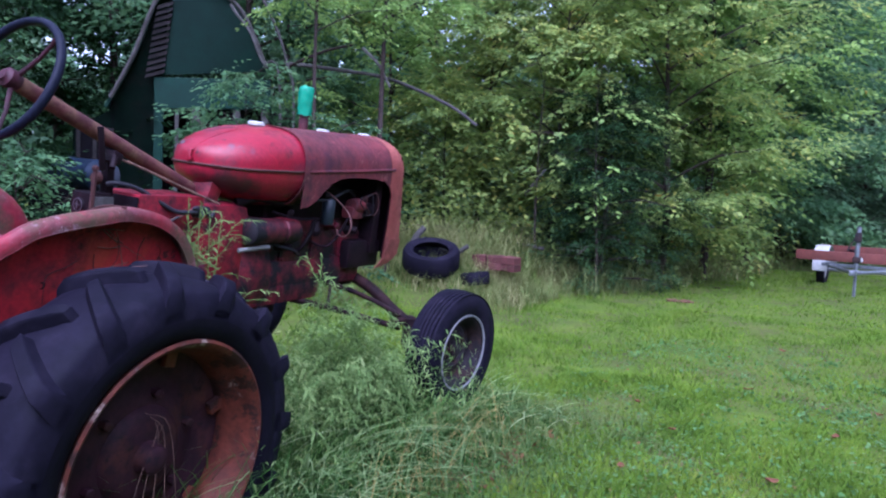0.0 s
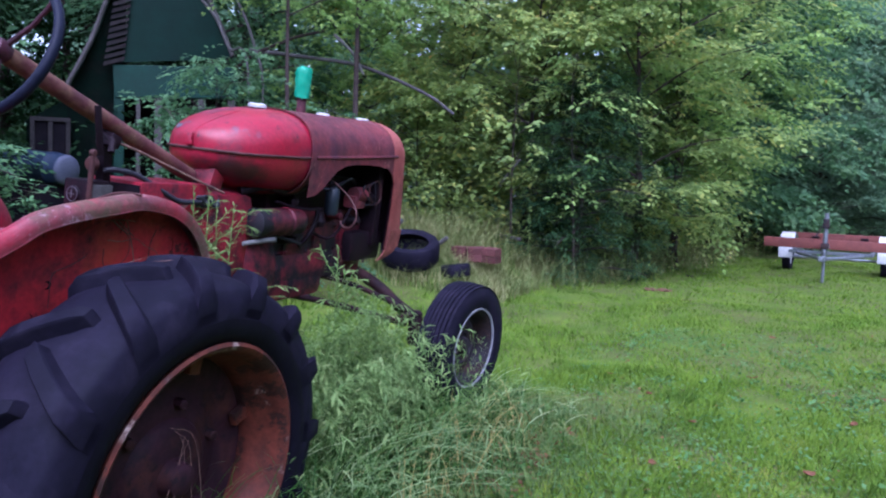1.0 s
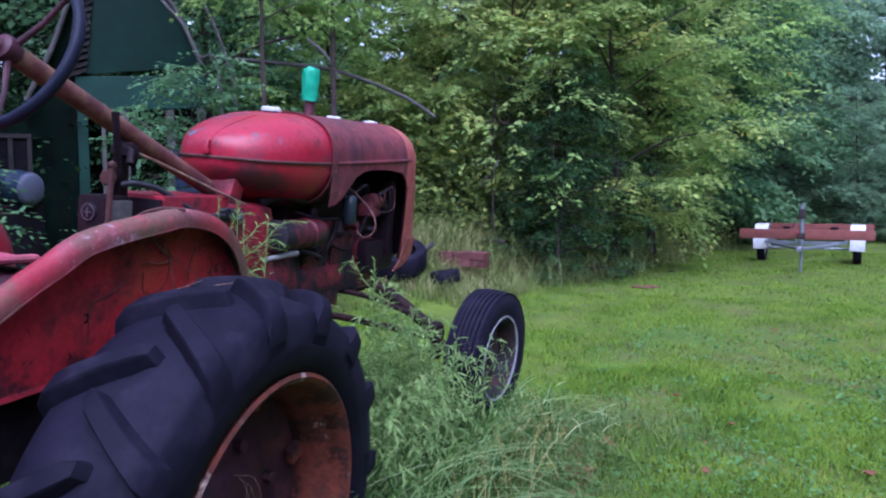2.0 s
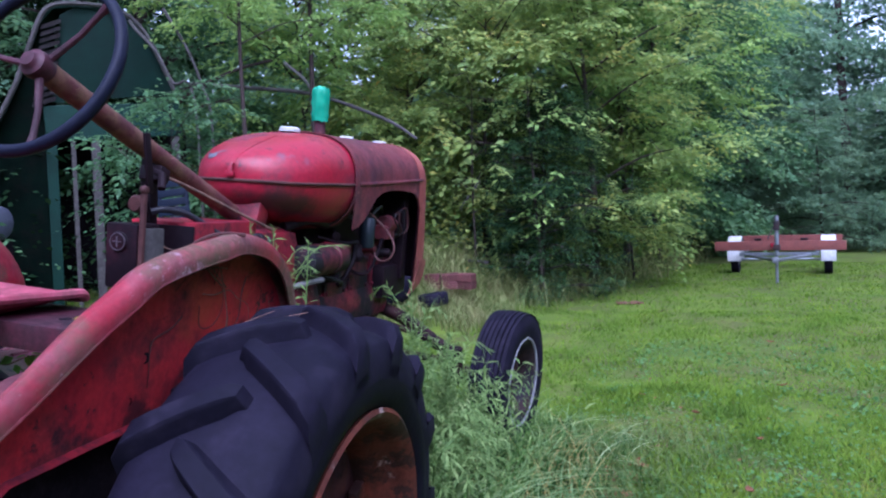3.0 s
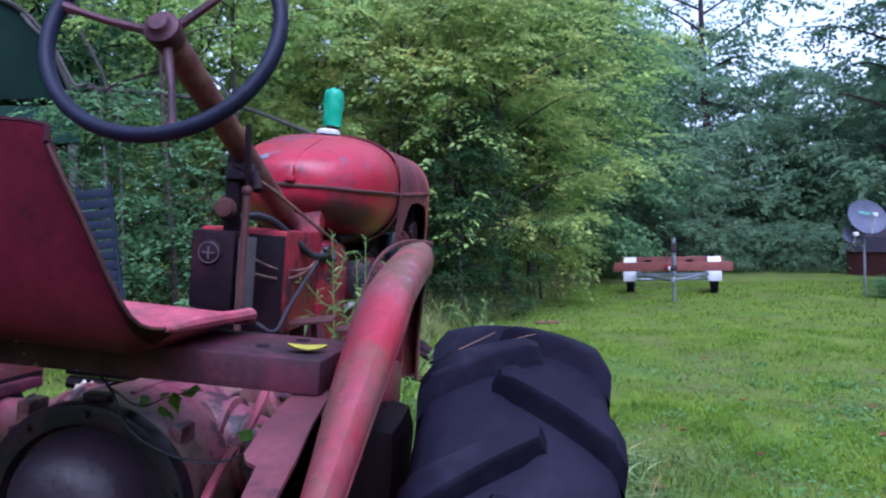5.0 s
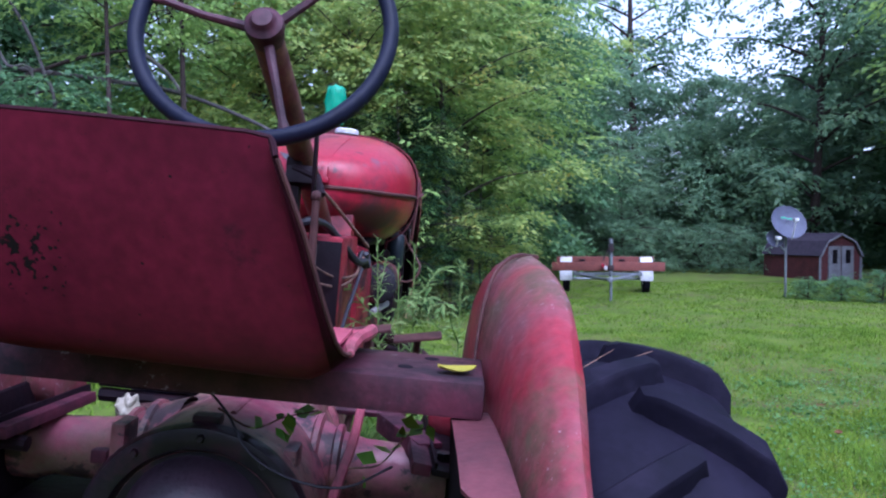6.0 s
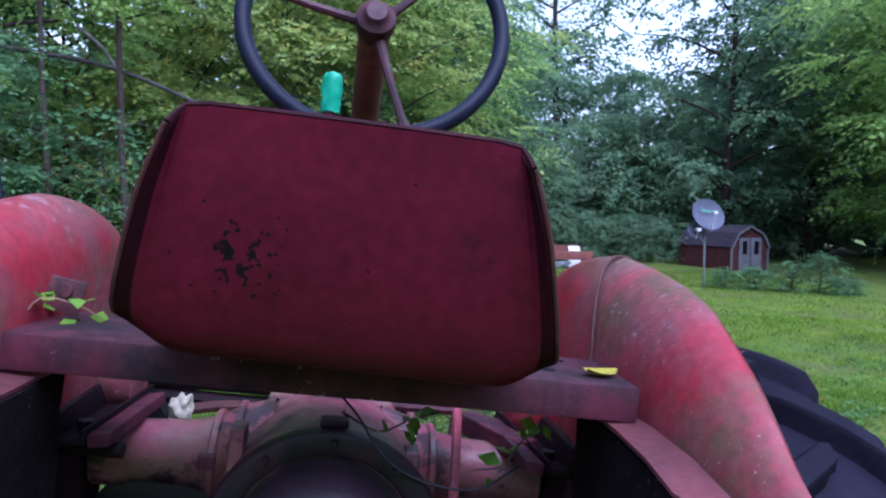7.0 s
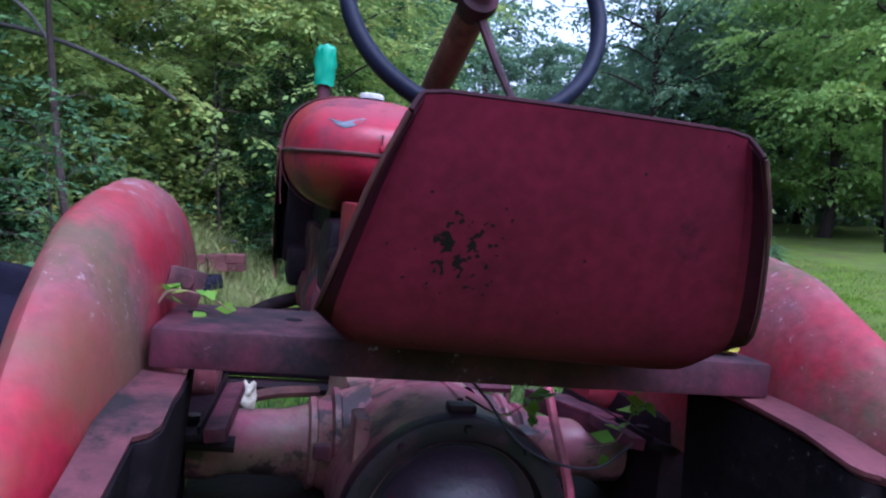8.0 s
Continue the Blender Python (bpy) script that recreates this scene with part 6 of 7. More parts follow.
def hut():
    """Green gable-fronted hut, its front shaped to fit the camera's view: u and w are view positions across and down, d
    runs into it.
    """
    h = empty("green_hut", pose(-5.35, 6.1, 0.0, 0, 0, 46.5))
    tagged(h, "dark green wooden hut with a rounded metal-edged roof and slatted vent", "hut")
    S = 0.0078
    P = lambda u, w, d=0.0: ((u - 360) * S, d, 1.29 + (351 - w) * S)
    bm = bmesh.new()
    outline = [P(292, 158), P(308, 22), P(330, 8), P(395, 10), P(425, 40), P(450, 90), P(470, 135)]
    f = [bm.verts.new(p) for p in outline]
    bm.faces.new(f)
    bmesh.ops.solidify(bm, geom=bm.faces[:], thickness=0.08)
    part("gable", bm, M["barn_green"], h, "dark green board gable", smooth=False)
    bm = bmesh.new()
    a, b = P(280, 205), P(480, 148)
    box(bm, ((a[0] + b[0]) / 2, 0.04, (a[2] + b[2]) / 2 - 0.05), (b[0] - a[0], 0.10, 0.42), Matrix.Rotation(radians(-4), 4, "Y"), 0.01)
    part("lintel", bm, M["barn_green"], h, "wide green fascia board", smooth=False)
    for u, wd in ((288, 0.12), (318, 0.05), (350, 0.10), (420, 0.10), (470, 0.1)):
        bm = bmesh.new()
        p = P(u, 330)
        box(bm, (p[0], 0.05, 1.25), (wd, 0.08, 2.5), None, 0.006)
        part("post", bm, M["barn_green" if wd > 0.11 else "dark_wood"], h, smooth=False)
    # near-black sheets put the shade inside the hut into colour
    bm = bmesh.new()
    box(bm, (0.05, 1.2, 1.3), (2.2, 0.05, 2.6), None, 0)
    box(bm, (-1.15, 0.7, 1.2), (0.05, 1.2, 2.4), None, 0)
    part("inner_wall", bm, M["black"], h, "black boards standing in for the hut's inner shade", smooth=False)
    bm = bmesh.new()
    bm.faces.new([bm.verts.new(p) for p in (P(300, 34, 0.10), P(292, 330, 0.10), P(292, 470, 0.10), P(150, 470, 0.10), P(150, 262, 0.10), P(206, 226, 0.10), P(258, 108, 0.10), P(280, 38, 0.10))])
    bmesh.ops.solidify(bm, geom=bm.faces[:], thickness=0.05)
    part("side_wall", bm, M["lean_to"], h, "green lean-to wall with shade put into its colour", smooth=False)
    frame_bm = bmesh.new()
    for u in (160, 186, 212):
        p = P(u, 300, 0.03)
        box(frame_bm, p, (0.05, 0.05, 0.62), None, 0.005)
    p = P(186, 262, 0.03)
    box(frame_bm, (p[0], p[1], p[2] + 0.02), (0.46, 0.055, 0.05), None, 0.005)
    part("window_frame", frame_bm, M["slat"], h, "weathered grey window frame", smooth=False)
    # flat black sheet in place of the window opening's shade
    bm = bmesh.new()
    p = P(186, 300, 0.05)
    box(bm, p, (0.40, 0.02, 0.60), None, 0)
    part("pane", bm, M["black"], h, "black sheet standing in for shade in the window opening", smooth=False)
    # slanting vent with slats
    A, B, C, D = [Vector(p) for p in (P(283, 40, -0.02), P(310, 28, -0.02), P(296, 158, -0.02), P(264, 170, -0.02))]
    for k in range(12):
        u0, u1 = k / 12, (k + 0.75) / 12
        bm = bmesh.new()
        v = [A.lerp(D, u0), B.lerp(C, u0), B.lerp(C, u1) + Vector((0, -0.03, 0)), A.lerp(D, u1) + Vector((0, -0.03, 0))]
        bm.faces.new([bm.verts.new(p) for p in v])
        bmesh.ops.solidify(bm, geom=bm.faces[:], thickness=0.015)
        part("slat", bm, M["slat"], h, smooth=False)
    bm = bmesh.new()
    sheet(bm, [[P(280, 34, d), P(258, 105, d), P(230, 170, d), P(204, 222, d)] for d in (0.0, 1.4)], 0.04)
    part("side_roof", bm, M["barn_green"], h, smooth=False)
    bm = bmesh.new()
    tube(bm, smooth_path([P(210, 205, -0.05), P(246, 128, -0.05), P(276, 42, -0.05), P(295, 12, -0.05), P(330, 4, -0.05), P(385, 6, -0.05), P(420, 28, -0.05), P(445, 70, -0.05), P(470, 130, -0.05)], 3), 0.03, 6)
    part("roof_edge", bm, M["dark_wood"], h, "grey metal roof edging")
    bm = bmesh.new()
    sheet(bm, [[P(278, 34, d), P(298, 10, d), P(340, 3, d), P(395, 8, d), P(430, 40, d), P(475, 130, d)] for d in (0.0, 1.6)], 0.03)
    part("roof", bm, M["barn_green"], h)


hut()

# ---- wood's edge: branches, poles, junk ----


def stick(name, label, pts, r, mat, cat="branch", group=""):
    bm = bmesh.new()
    P = smooth_path(pts, 4)
    n = len(P)
    tube(bm, P, [r * (1 - 0.35 * i / n) for i in range(n)], 8)
    return tagged(part(name, bm, M[mat]), label, cat, group)


stick("fallen_branch", "long grey-brown dead pole lying across the saplings", [(-4.9, 7.25, 3.2), (-3.83, 7.2, 3.04), (-2.96, 7.2, 2.88), (-2.06, 7.25, 2.52), (-1.65, 7.3, 2.25)], 0.03, "dark_wood")
stick("fallen_branch", "dark crooked dead branch hanging in the saplings", [(-5.1, 7.0, 2.78), (-4.7, 7.0, 3.04), (-4.29, 7.0, 3.18), (-3.89, 7.0, 3.28), (-3.45, 7.0, 3.33)], 0.028, "bark")
stick("bent_pole", "bent grey metal pole standing beside the green hut", [(-4.6, 6.4, 3.95), (-4.42, 6.4, 3.68), (-4.22, 6.4, 3.33), (-4.07, 6.4, 2.94), (-3.96, 6.4, 2.55), (-3.95, 6.4, 1.0), (-3.95, 6.4, 0.3)], 0.022, "dark_wood", "pole")
stick("fallen_branch", "short bleached dead branch caught in a sapling", [(-3.22, 6.9, 3.25), (-2.95, 6.9, 3.02), (-2.76, 6.9, 2.72)], 0.025, "bleached")
stick("bent_pole", "second bent grey pole curving over the hut's roof edge", [(-4.95, 6.2, 3.8), (-4.83, 6.2, 3.66), (-4.56, 6.2, 3.38), (-4.34, 6.2, 2.99), (-4.04, 6.2, 2.75), (-3.98, 6.2, 0.3)], 0.022, "dark_wood", "pole")
stick("fallen_branch", "grey broken branch leaning in yellow-green leaves", [(-1.75, 9.3, 1.40), (-1.6, 9.3, 1.6), (-1.44, 9.3, 1.8)], 0.03, "bleached")
stick("log", "dark fallen log lying on the wood's edge", [(-4.4, 9.1, 0.72), (-3.4, 9.0, 0.72), (-2.4, 9.0, 0.66)], 0.08, "bark", "log")
stick("log", "dull grey-brown root stump among tyres", [(-2.35, 7.0, 0.3), (-2.33, 7.0, 0.72), (-2.22, 7.05, 0.90)], 0.06, "dark_wood", "log")
stick("log", "split grey-brown branch lying behind old tyres", [(-2.2, 7.0, 0.74), (-1.75, 7.0, 0.60), (-1.55, 7.02, 0.70)], 0.04, "dark_wood", "log")
stick("log", "thin grey rail lying in the brush", [(-3.0, 8.6, 0.85), (-2.0, 8.7, 0.72), (-1.2, 8.8, 0.62)], 0.04, "dark_wood", "log")

stack = empty("block_stack", pose(-1.17, 7.28, 0.49, 0, 0, 4))
tagged(stack, "low stack of dull red concrete blocks overgrown with grass", "blocks")
bm = bmesh.new()
box(bm, (0, 0, 0), (0.19, 0.20, 0.09), None, 0.008)
first = part("block", bm, M["brick"], stack, smooth=False)
first.location = (-0.30, 0, 0.05)
for k in range(1, 6):
    o = new("block", first.data)
    o.parent = stack
    o.location = (-0.30 + 0.205 * (k % 3), 0.01 * (k % 2), 0.05 - 0.095 * (k // 3))
    o.rotation_euler = (0.05 * math.sin(k * 1.3), 0.07 * math.cos(k * 2.7), 0.16 * math.sin(k * 2.1))

g0 = float(ground_z(-6.2, 4.75))
bm = bmesh.new()
box(bm, (-6.25, 4.80, 0.5 * (g0 + 1.18) - 0.02), (1.1, 0.55, 1.18 - g0 + 0.04), None, 0.02)
tagged(part("junk_box", bm, M["black"]), "black metal box standing in the brush", "box")
# the barrel form is made up; it stands for a blue tarp-like wedge
barrel = empty("barrel", pose(-6.02, 4.78, 1.385, 0, 4, 8))
tagged(barrel, "dull blue tarp-like thing, given a barrel's form, on a black box", "barrel")
bm = bmesh.new()
lathe(bm, [(-0.46, 0.0), (-0.46, 0.15), (-0.43, 0.185), (-0.25, 0.20), (-0.24, 0.208), (-0.20, 0.208), (-0.19, 0.20), (0.19, 0.20), (0.20, 0.208), (0.24, 0.208), (0.25, 0.20), (0.40, 0.188)], 32)
part("shell", bm, M["blue_plastic"], barrel)
bm = bmesh.new()
lathe(bm, [(0.395, 0.189), (0.43, 0.18), (0.455, 0.15), (0.45, 0.0)], 32)
part("end_cap", bm, M["dish_grey"], barrel, "pale facet of the blue thing, built as a barrel end")
chair = empty("slatted_chair", pose(-2.58, 4.05, 0.25, 0, -5, 12))
tagged(chair, "dark blue slatted garden chair back standing in brush", "chair")
for k in range(13):
    bm = bmesh.new()
    box(bm, (0, 0.006 * k, 0.42 + 0.08 * k), (0.26, 0.02, 0.066), None, 0.004)
    part("slat", bm, M["blue"], chair)
for sx in (-1, 1):
    bm = bmesh.new()
    tube(bm, [(sx * 0.14, 0, 0), (sx * 0.13, 0.05, 0.8), (sx * 0.12, 0.09, 1.45)], 0.02, 8)
    part("upright", bm, M["blue"], chair)

# ---- details on the tractor ----


def tstick(name, pts, r, mat, label="", n=4, seg=8):
    bm = bmesh.new()
    tube(bm, smooth_path(pts, n), r, seg)
    return part(name, bm, M[mat], tractor, label)


tstick("throttle_rod", [(0.03, 0.66, 1.40), (0.06, 0.75, 1.375), (0.12, 1.0, 1.285), (0.15, 1.15, 1.235)], 0.005, "vine", "thin rusty control rod")
tstick("hose", [(0.03, 0.64, 1.292), (0.06, 0.66, 1.300), (0.085, 0.74, 1.285), (0.12, 0.83, 1.235), (0.145, 0.90, 1.20), (0.16, 1.0, 1.20)], 0.010, "cable", "black rubber hose")
tstick("wire", [(0.06, 0.62, 1.20), (0.11, 0.72, 1.165), (0.145, 0.86, 1.165), (0.15, 0.95, 1.20)], 0.003, "vine")
tstick("wire", [(0.06, 0.62, 1.16), (0.12, 0.75, 1.14), (0.15, 0.90, 1.17), (0.155, 0.97, 1.21)], 0.003, "vine")
for k in range(5):
    a = 0.7 * k
    tstick("wire", [(0.15 + 0.012 * math.sin(a + j), 0.98 + 0.022 * j, 1.20 + 0.022 * math.sin(1.7 * j + a)) for j in range(7)], 0.006, "cable", "tangled black wires")
tstick("wire", [(0.10, 0.60, 1.04), (0.14, 0.62, 1.02), (0.15, 0.70, 1.08), (0.16, 0.90, 1.18)], 0.005, "cable")
for x, y, z, w in ((0.330, 0.72, 1.034, 0.120), (0.205, 0.73, 1.040, 0.115)):
    bm = bmesh.new()
    box(bm, (x, y, z), (w, 0.055, 0.008), Matrix.Rotation(radians(-10 if w > 0.08 else 8), 4, "Y") @ Matrix.Rotation(radians(9), 4, "X"), 0.003)
    pedal = part("pedal", bm, M["rust"], tractor, "flat rusty brown foot pedal")
    bm = bmesh.new()
    tube(bm, smooth_path([(x, y + 0.005, z - 0.005), (x - 0.005, y + 0.03, z - 0.08), (x - 0.03, y - 0.05, z - 0.25)], 4), 0.009, 8)
    part("pedal_stalk", bm, M["rust"], pedal)
# tank rear trim: strap clip, badge, support bracket
bm = bmesh.new()
box(bm, (0.006, 1.086, 1.425), (0.032, 0.016, 0.018), None, 0.004)
box(bm, (0.006, 1.088, 1.445), (0.020, 0.014, 0.044), Matrix.Rotation(radians(-12), 4, "X"), 0.004)
part("strap_clip", bm, M["tank"], tank, "pinkish red strap clip")
bm = bmesh.new()
tank_skin = bvhtree.BVHTree.FromPolygons([v.co for v in tank.data.vertices], [list(p.vertices) for p in tank.data.polygons])
strip = []
for z in np.linspace(1.43, 1.50, 8):
    strip.append([tank_skin.ray_cast(Vector((x, 0.9, z)), Vector((0, 1, 0)))[0] + Vector((0, -0.003, 0)) for x in (-0.006, 0.018)])
for y in np.linspace(1.135, 1.34, 10):
    strip.append([tank_skin.ray_cast(Vector((x + 0.12 * (y - 1.12), y, 1.9)), Vector((0, 0, -1)))[0] + Vector((0, 0, 0.002)) for x in (-0.006, 0.018)])
b2 = bmesh.new()
sheet(b2, strip, 0.002)
part("rear_strap", b2, M["tank"], tank, "thin red strap running up over the tank's rear end")
wing = [(-0.156, 1.506), (-0.135, 1.500), (-0.112, 1.496), (-0.100, 1.500), (-0.075, 1.508), (-0.050, 1.513), (-0.062, 1.497), (-0.085, 1.484), (-0.109, 1.474), (-0.132, 1.484)]
bm.faces.new([bm.verts.new(tank_skin.ray_cast(Vector((x, 0.9, z)), Vector((0, 1, 0)))[0] + Vector((0, -0.002, 0.001))) for x, z in wing])
bmesh.ops.solidify(bm, geom=bm.faces[:], thickness=0.003)
part("badge", bm, M["steel"], tank, "worn silver winged badge")
# under the seat
bm = bmesh.new()
tube(bm, smooth_path([(0.225, 0.42, 0.97), (0.232, 0.36, 0.985), (0.238, 0.30, 0.965), (0.232, 0.22, 0.90), (0.215, 0.10, 0.83), (0.20, 0.0, 0.70)], 4), 0.009, 8)
part("brake_rod", bm, M["seat_pink"], tractor, "bent pinkish red brake rod")
tstick("cable", [(0.0, 0.06, 1.03), (0.045, 0.06, 0.985), (0.09, 0.04, 0.93), (0.158, 0.04, 0.895), (0.24, 0.05, 0.885), (0.312, 0.08, 0.915)], 0.0022, "cable", "thin drooping black cable")
for z, r0 in ((0.865, 0.016), (0.825, 0.014)):
    # thickened and blackened to stand in for the shadow under the tractor
    tstick("cross_rod", [(-0.44, 0.72, z), (-0.2, 0.72, z - 0.004), (-0.10, 0.72, z - 0.006)], r0 * 1.3, "dirt_and_shade", "dark red cross rod")
    tstick("cross_rod", [(0.12, 0.66, z + 0.03), (0.30, 0.66, z + 0.03)], r0, "frame", "dark red cross rod")
bm = bmesh.new()
bmesh.ops.create_icosphere(bm, subdivisions=4, radius=0.030)
for v in bm.verts:
    v.co *= 1 + 0.42 * noise.noise(v.co * 55) + 0.28 * noise.noise(v.co * 110 + Vector((3, 1, 2)))
    v.co = Vector((-0.322, 0.60, 0.824)) + Vector((v.co.x * 0.85, v.co.y * 0.7, v.co.z * 1.15))
part("foam_knob", bm, M["foam"], tractor, "white crumbling foam-like clump on a rod end")
tstick("knob_rod", [(-0.32, 0.62, 0.82), (-0.25, 0.66, 0.823), (-0.16, 0.70, 0.818)], 0.013, "rust", "rusty rod with a worn end")
for sx in (1, -1):
    lie = Matrix.Rotation(radians(sx * 4), 4, "Z") @ Matrix.Rotation(radians(sx * 8), 4, "Y")
    bm = bmesh.new()
    box(bm, (sx * 0.392, 0.31, 0.888), (0.052, 0.34, 0.012), lie, 0.003)
    box(bm, (sx * 0.372, 0.31, 0.897), (0.006, 0.34, 0.022), lie, 0.002)
    part("axle_flange", bm, M["dirt_and_shade"], tractor, "dark greasy flange plate along the axle")
    bm = bmesh.new()
    box(bm, (sx * 0.350, 0.29, 0.892), (0.034, 0.29, 0.022), lie, 0.004)
    part("flange_bar", bm, M["frame"], tractor, "dull reddish bar bolted along the flange")
    for y in (0.20, 0.40):
        bm = bmesh.new()
        lathe(bm, [(0.0, 0.0), (0.0, 0.013), (0.016, 0.013), (0.018, 0.0)], 6, Matrix.Translation((sx * 0.398, y, 0.893)) @ Matrix.Rotation(radians(-90), 4, "Y"))
        part("flange_bolt", bm, M["grease"], tractor)
    bm = bmesh.new()
    lathe(bm, [(-0.06, 0), (-0.055, 0.055), (-0.03, 0.070), (0.05, 0.074), (0.06, 0)], 28, Matrix.Translation((sx * 0.425, 0.43, 0.935)))
    part("drive_cap", bm, M["fender"], tractor, "rounded red casting cap")
bm = bmesh.new()
box(bm, (-0.193, 0.170, 0.862), (0.028, 0.022, 0.024), None, 0.004)
part("flange_lug", bm, M["frame"], tractor, "pinkish square lug on the flange")
tstick("step_shaft", [(-0.42, 0.19, 0.868), (-0.33, 0.19, 0.864)], 0.014, "dirt_and_shade", "short dark shaft end")
bm = bmesh.new()
box(bm, (0.33, 0.36, 0.90), (0.05, 0.22, 0.012), Matrix.Rotation(radians(24), 4, "Z"), 0.003)
box(bm, (0.31, 0.36, 0.885), (0.012, 0.22, 0.04), Matrix.Rotation(radians(24), 4, "Z"), 0.003)
part("angle_iron", bm, M["frame"], tractor, "maroon angle iron strut")
bm = bmesh.new()
box(bm, (-0.418, 0.115, 1.125), (0.052, 0.009, 0.052), Matrix.Rotation(radians(14), 4, "Z") @ Matrix.Rotation(radians(12), 4, "Y"), 0.003)
lathe(bm, [(-0.006, 0), (-0.006, 0.010), (0.0, 0.011)], 12, Matrix.Translation((-0.415, 0.110, 1.133)) @ AX_Y)
part("fender_lug", bm, M["bracket"], tractor, "small dark bolt bracket on the fender")
# beam holes, worn patches
# each hole is a flat disc with its shade as black colour
for x, y in ((-0.397, 0.088), (-0.260, 0.069), (0.320, 0.004), (0.36, 0.09)):
    bm = bmesh.new()
    lathe(bm, [(0, 0), (0.001, 0.011), (0.0, 0.0125)], 16, Matrix.Translation((x, y, 1.0925)) @ Matrix.Rotation(radians(-90), 4, "Y"))
    part("bolt_hole", bm, M["black"], beam)
# ---- leaves, vines and weeds about the tractor ----


def leaf_thing(name, label, at, size, mat, turn, curl=0.25):
    bm = bmesh.new()
    rows = []
    for i in range(7):
        u = i / 6
        w = size * 0.34 * math.sin(math.pi * (0.06 + 0.92 * u)) ** 0.8
        rows.append([(size * (u - 0.5), s * w, curl * size * ((u - 0.5) ** 2 + 0.5 * abs(s) ** 2 * 0.4)) for s in (-1, -0.5, 0, 0.5, 1)])
    sheet(bm, rows, 0.0008)
    o = part(name, bm, mat)
    o.matrix_world = at @ pose(0, 0, 0, *turn)
    return tagged(o, label, "leaf")


leaf_thing("yellow_leaf", "curled yellow leaf lying on the cross beam", TRACTOR @ Matrix.Translation((0.397, -0.015, 1.0955)), 0.060, M["yellow_leaf"], (0, 0, 20), 0.35)


def vine(name, label, pts, r=0.0028, leaves=0, mat="weed_green", seed=0, size=0.035, base=None, stem="vine"):
    root = tagged(empty(name, base if base is not None else TRACTOR), label, "vine")
    bm = bmesh.new()
    P = smooth_path(pts, 4)
    tube(bm, P, [r * (1 - 0.5 * i / len(P)) for i in range(len(P))], 5)
    part("stem", bm, M[stem], root)
    if leaves:
        rr = np.random.default_rng(seed)
        idx = rr.integers(len(P) // 3, len(P), leaves)
        B = np.array([P[i] for i in idx]) + rr.normal(0, 0.012, (leaves, 3))
        D = unit(rr.normal(0, 1, (leaves, 3)) * [1, 1, 0.5])
        N = unit(rr.normal(0, 0.4, (leaves, 3)) + [0, -0.5, 0.8])
        L = size * (0.7 + 0.6 * rr.random(leaves))
        v, c = kites(B, D, N, L, L * 0.6)
        raw_mesh("leaves", v, 4, c, M[mat], root)
    return root


vine("vine", "green creeper with small leaves under the seat beam", [(0.02, 0.10, 0.98), (0.08, 0.09, 0.955), (0.13, 0.10, 0.975), (0.18, 0.12, 0.985)], 0.002, 12, seed=1)
vine("vine", "green creeper with small leaves on the axle housing", [(0.24, 0.10, 0.90), (0.29, 0.10, 0.91), (0.33, 0.12, 0.955), (0.37, 0.14, 0.97)], 0.002, 12, seed=2)
vine("vine", "thin green creeper beside the fender bracket", [(-0.45, 0.05, 1.10), (-0.43, 0.06, 1.125), (-0.39, 0.07, 1.12), (-0.35, 0.08, 1.10)], 0.002, 12, seed=3, size=0.028)
vine("vine", "low green creeper growing under the axle", [(0.40, -0.25, 0.45), (0.46, -0.25, 0.62), (0.50, -0.28, 0.70)], 0.003, 16, seed=4, size=0.05)
r = np.random.default_rng(11)
for k in range(13):
    p = np.array([0.456, 0.14 + 0.40 * r.random(), 1.0 + 0.17 * r.random()])
    a, turn = 6.28 * r.random(), 0.35 * r.normal()
    pts = []
    for j in range(6):
        pts.append(tuple(p))
        a += turn + 0.35 * r.normal()
        p = p + np.array([0, math.cos(a), math.sin(a)]) * 0.05
        p[0] = 0.455 + 0.010 * r.random()
        p[1:] = np.clip(p[1:], (0.08, 0.93), (0.58, 1.185 - 1.4 * (p[1] - 0.30) ** 2))
    vine("dry_vine", "dry brown vine stem clinging inside the fender", pts, 0.0012 + 0.0012 * r.random(), stem="vine" if k % 3 else "rust")
vine("straw_stem", "yellow straw stem lying over the rear tyre", [(0.655, 0.12, 1.098), (0.70, 0.16, 1.110), (0.752, 0.20, 1.122)], 0.0013)
vine("straw_stem", "dry brown stem lying over the rear tyre", [(0.62, 0.15, 1.09), (0.65, 0.17, 1.105), (0.68, 0.19, 1.120)], 0.0012)
vine("dry_vine", "dry vine trailing over the fender crown", [(0.545, 0.29, 1.268), (0.50, 0.25, 1.268), (0.466, 0.21, 1.245), (0.448, 0.18, 1.203), (0.437, 0.15, 1.145), (0.432, 0.13, 1.09)], 0.0048, stem="rust")
for k in range(5):
    y0 = 0.10 + 0.07 * k
    vine("dry_stalk", "thin dry grass stalk hanging in the wheel", [(0.82, y0, 0.15), (0.81, y0 + 0.05 - 0.02 * k, 0.34), (0.79, y0 + 0.13 - 0.05 * k, 0.52 + 0.02 * k), (0.775, y0 + 0.20 - 0.09 * k, 0.60 + 0.015 * k)], 0.0014)


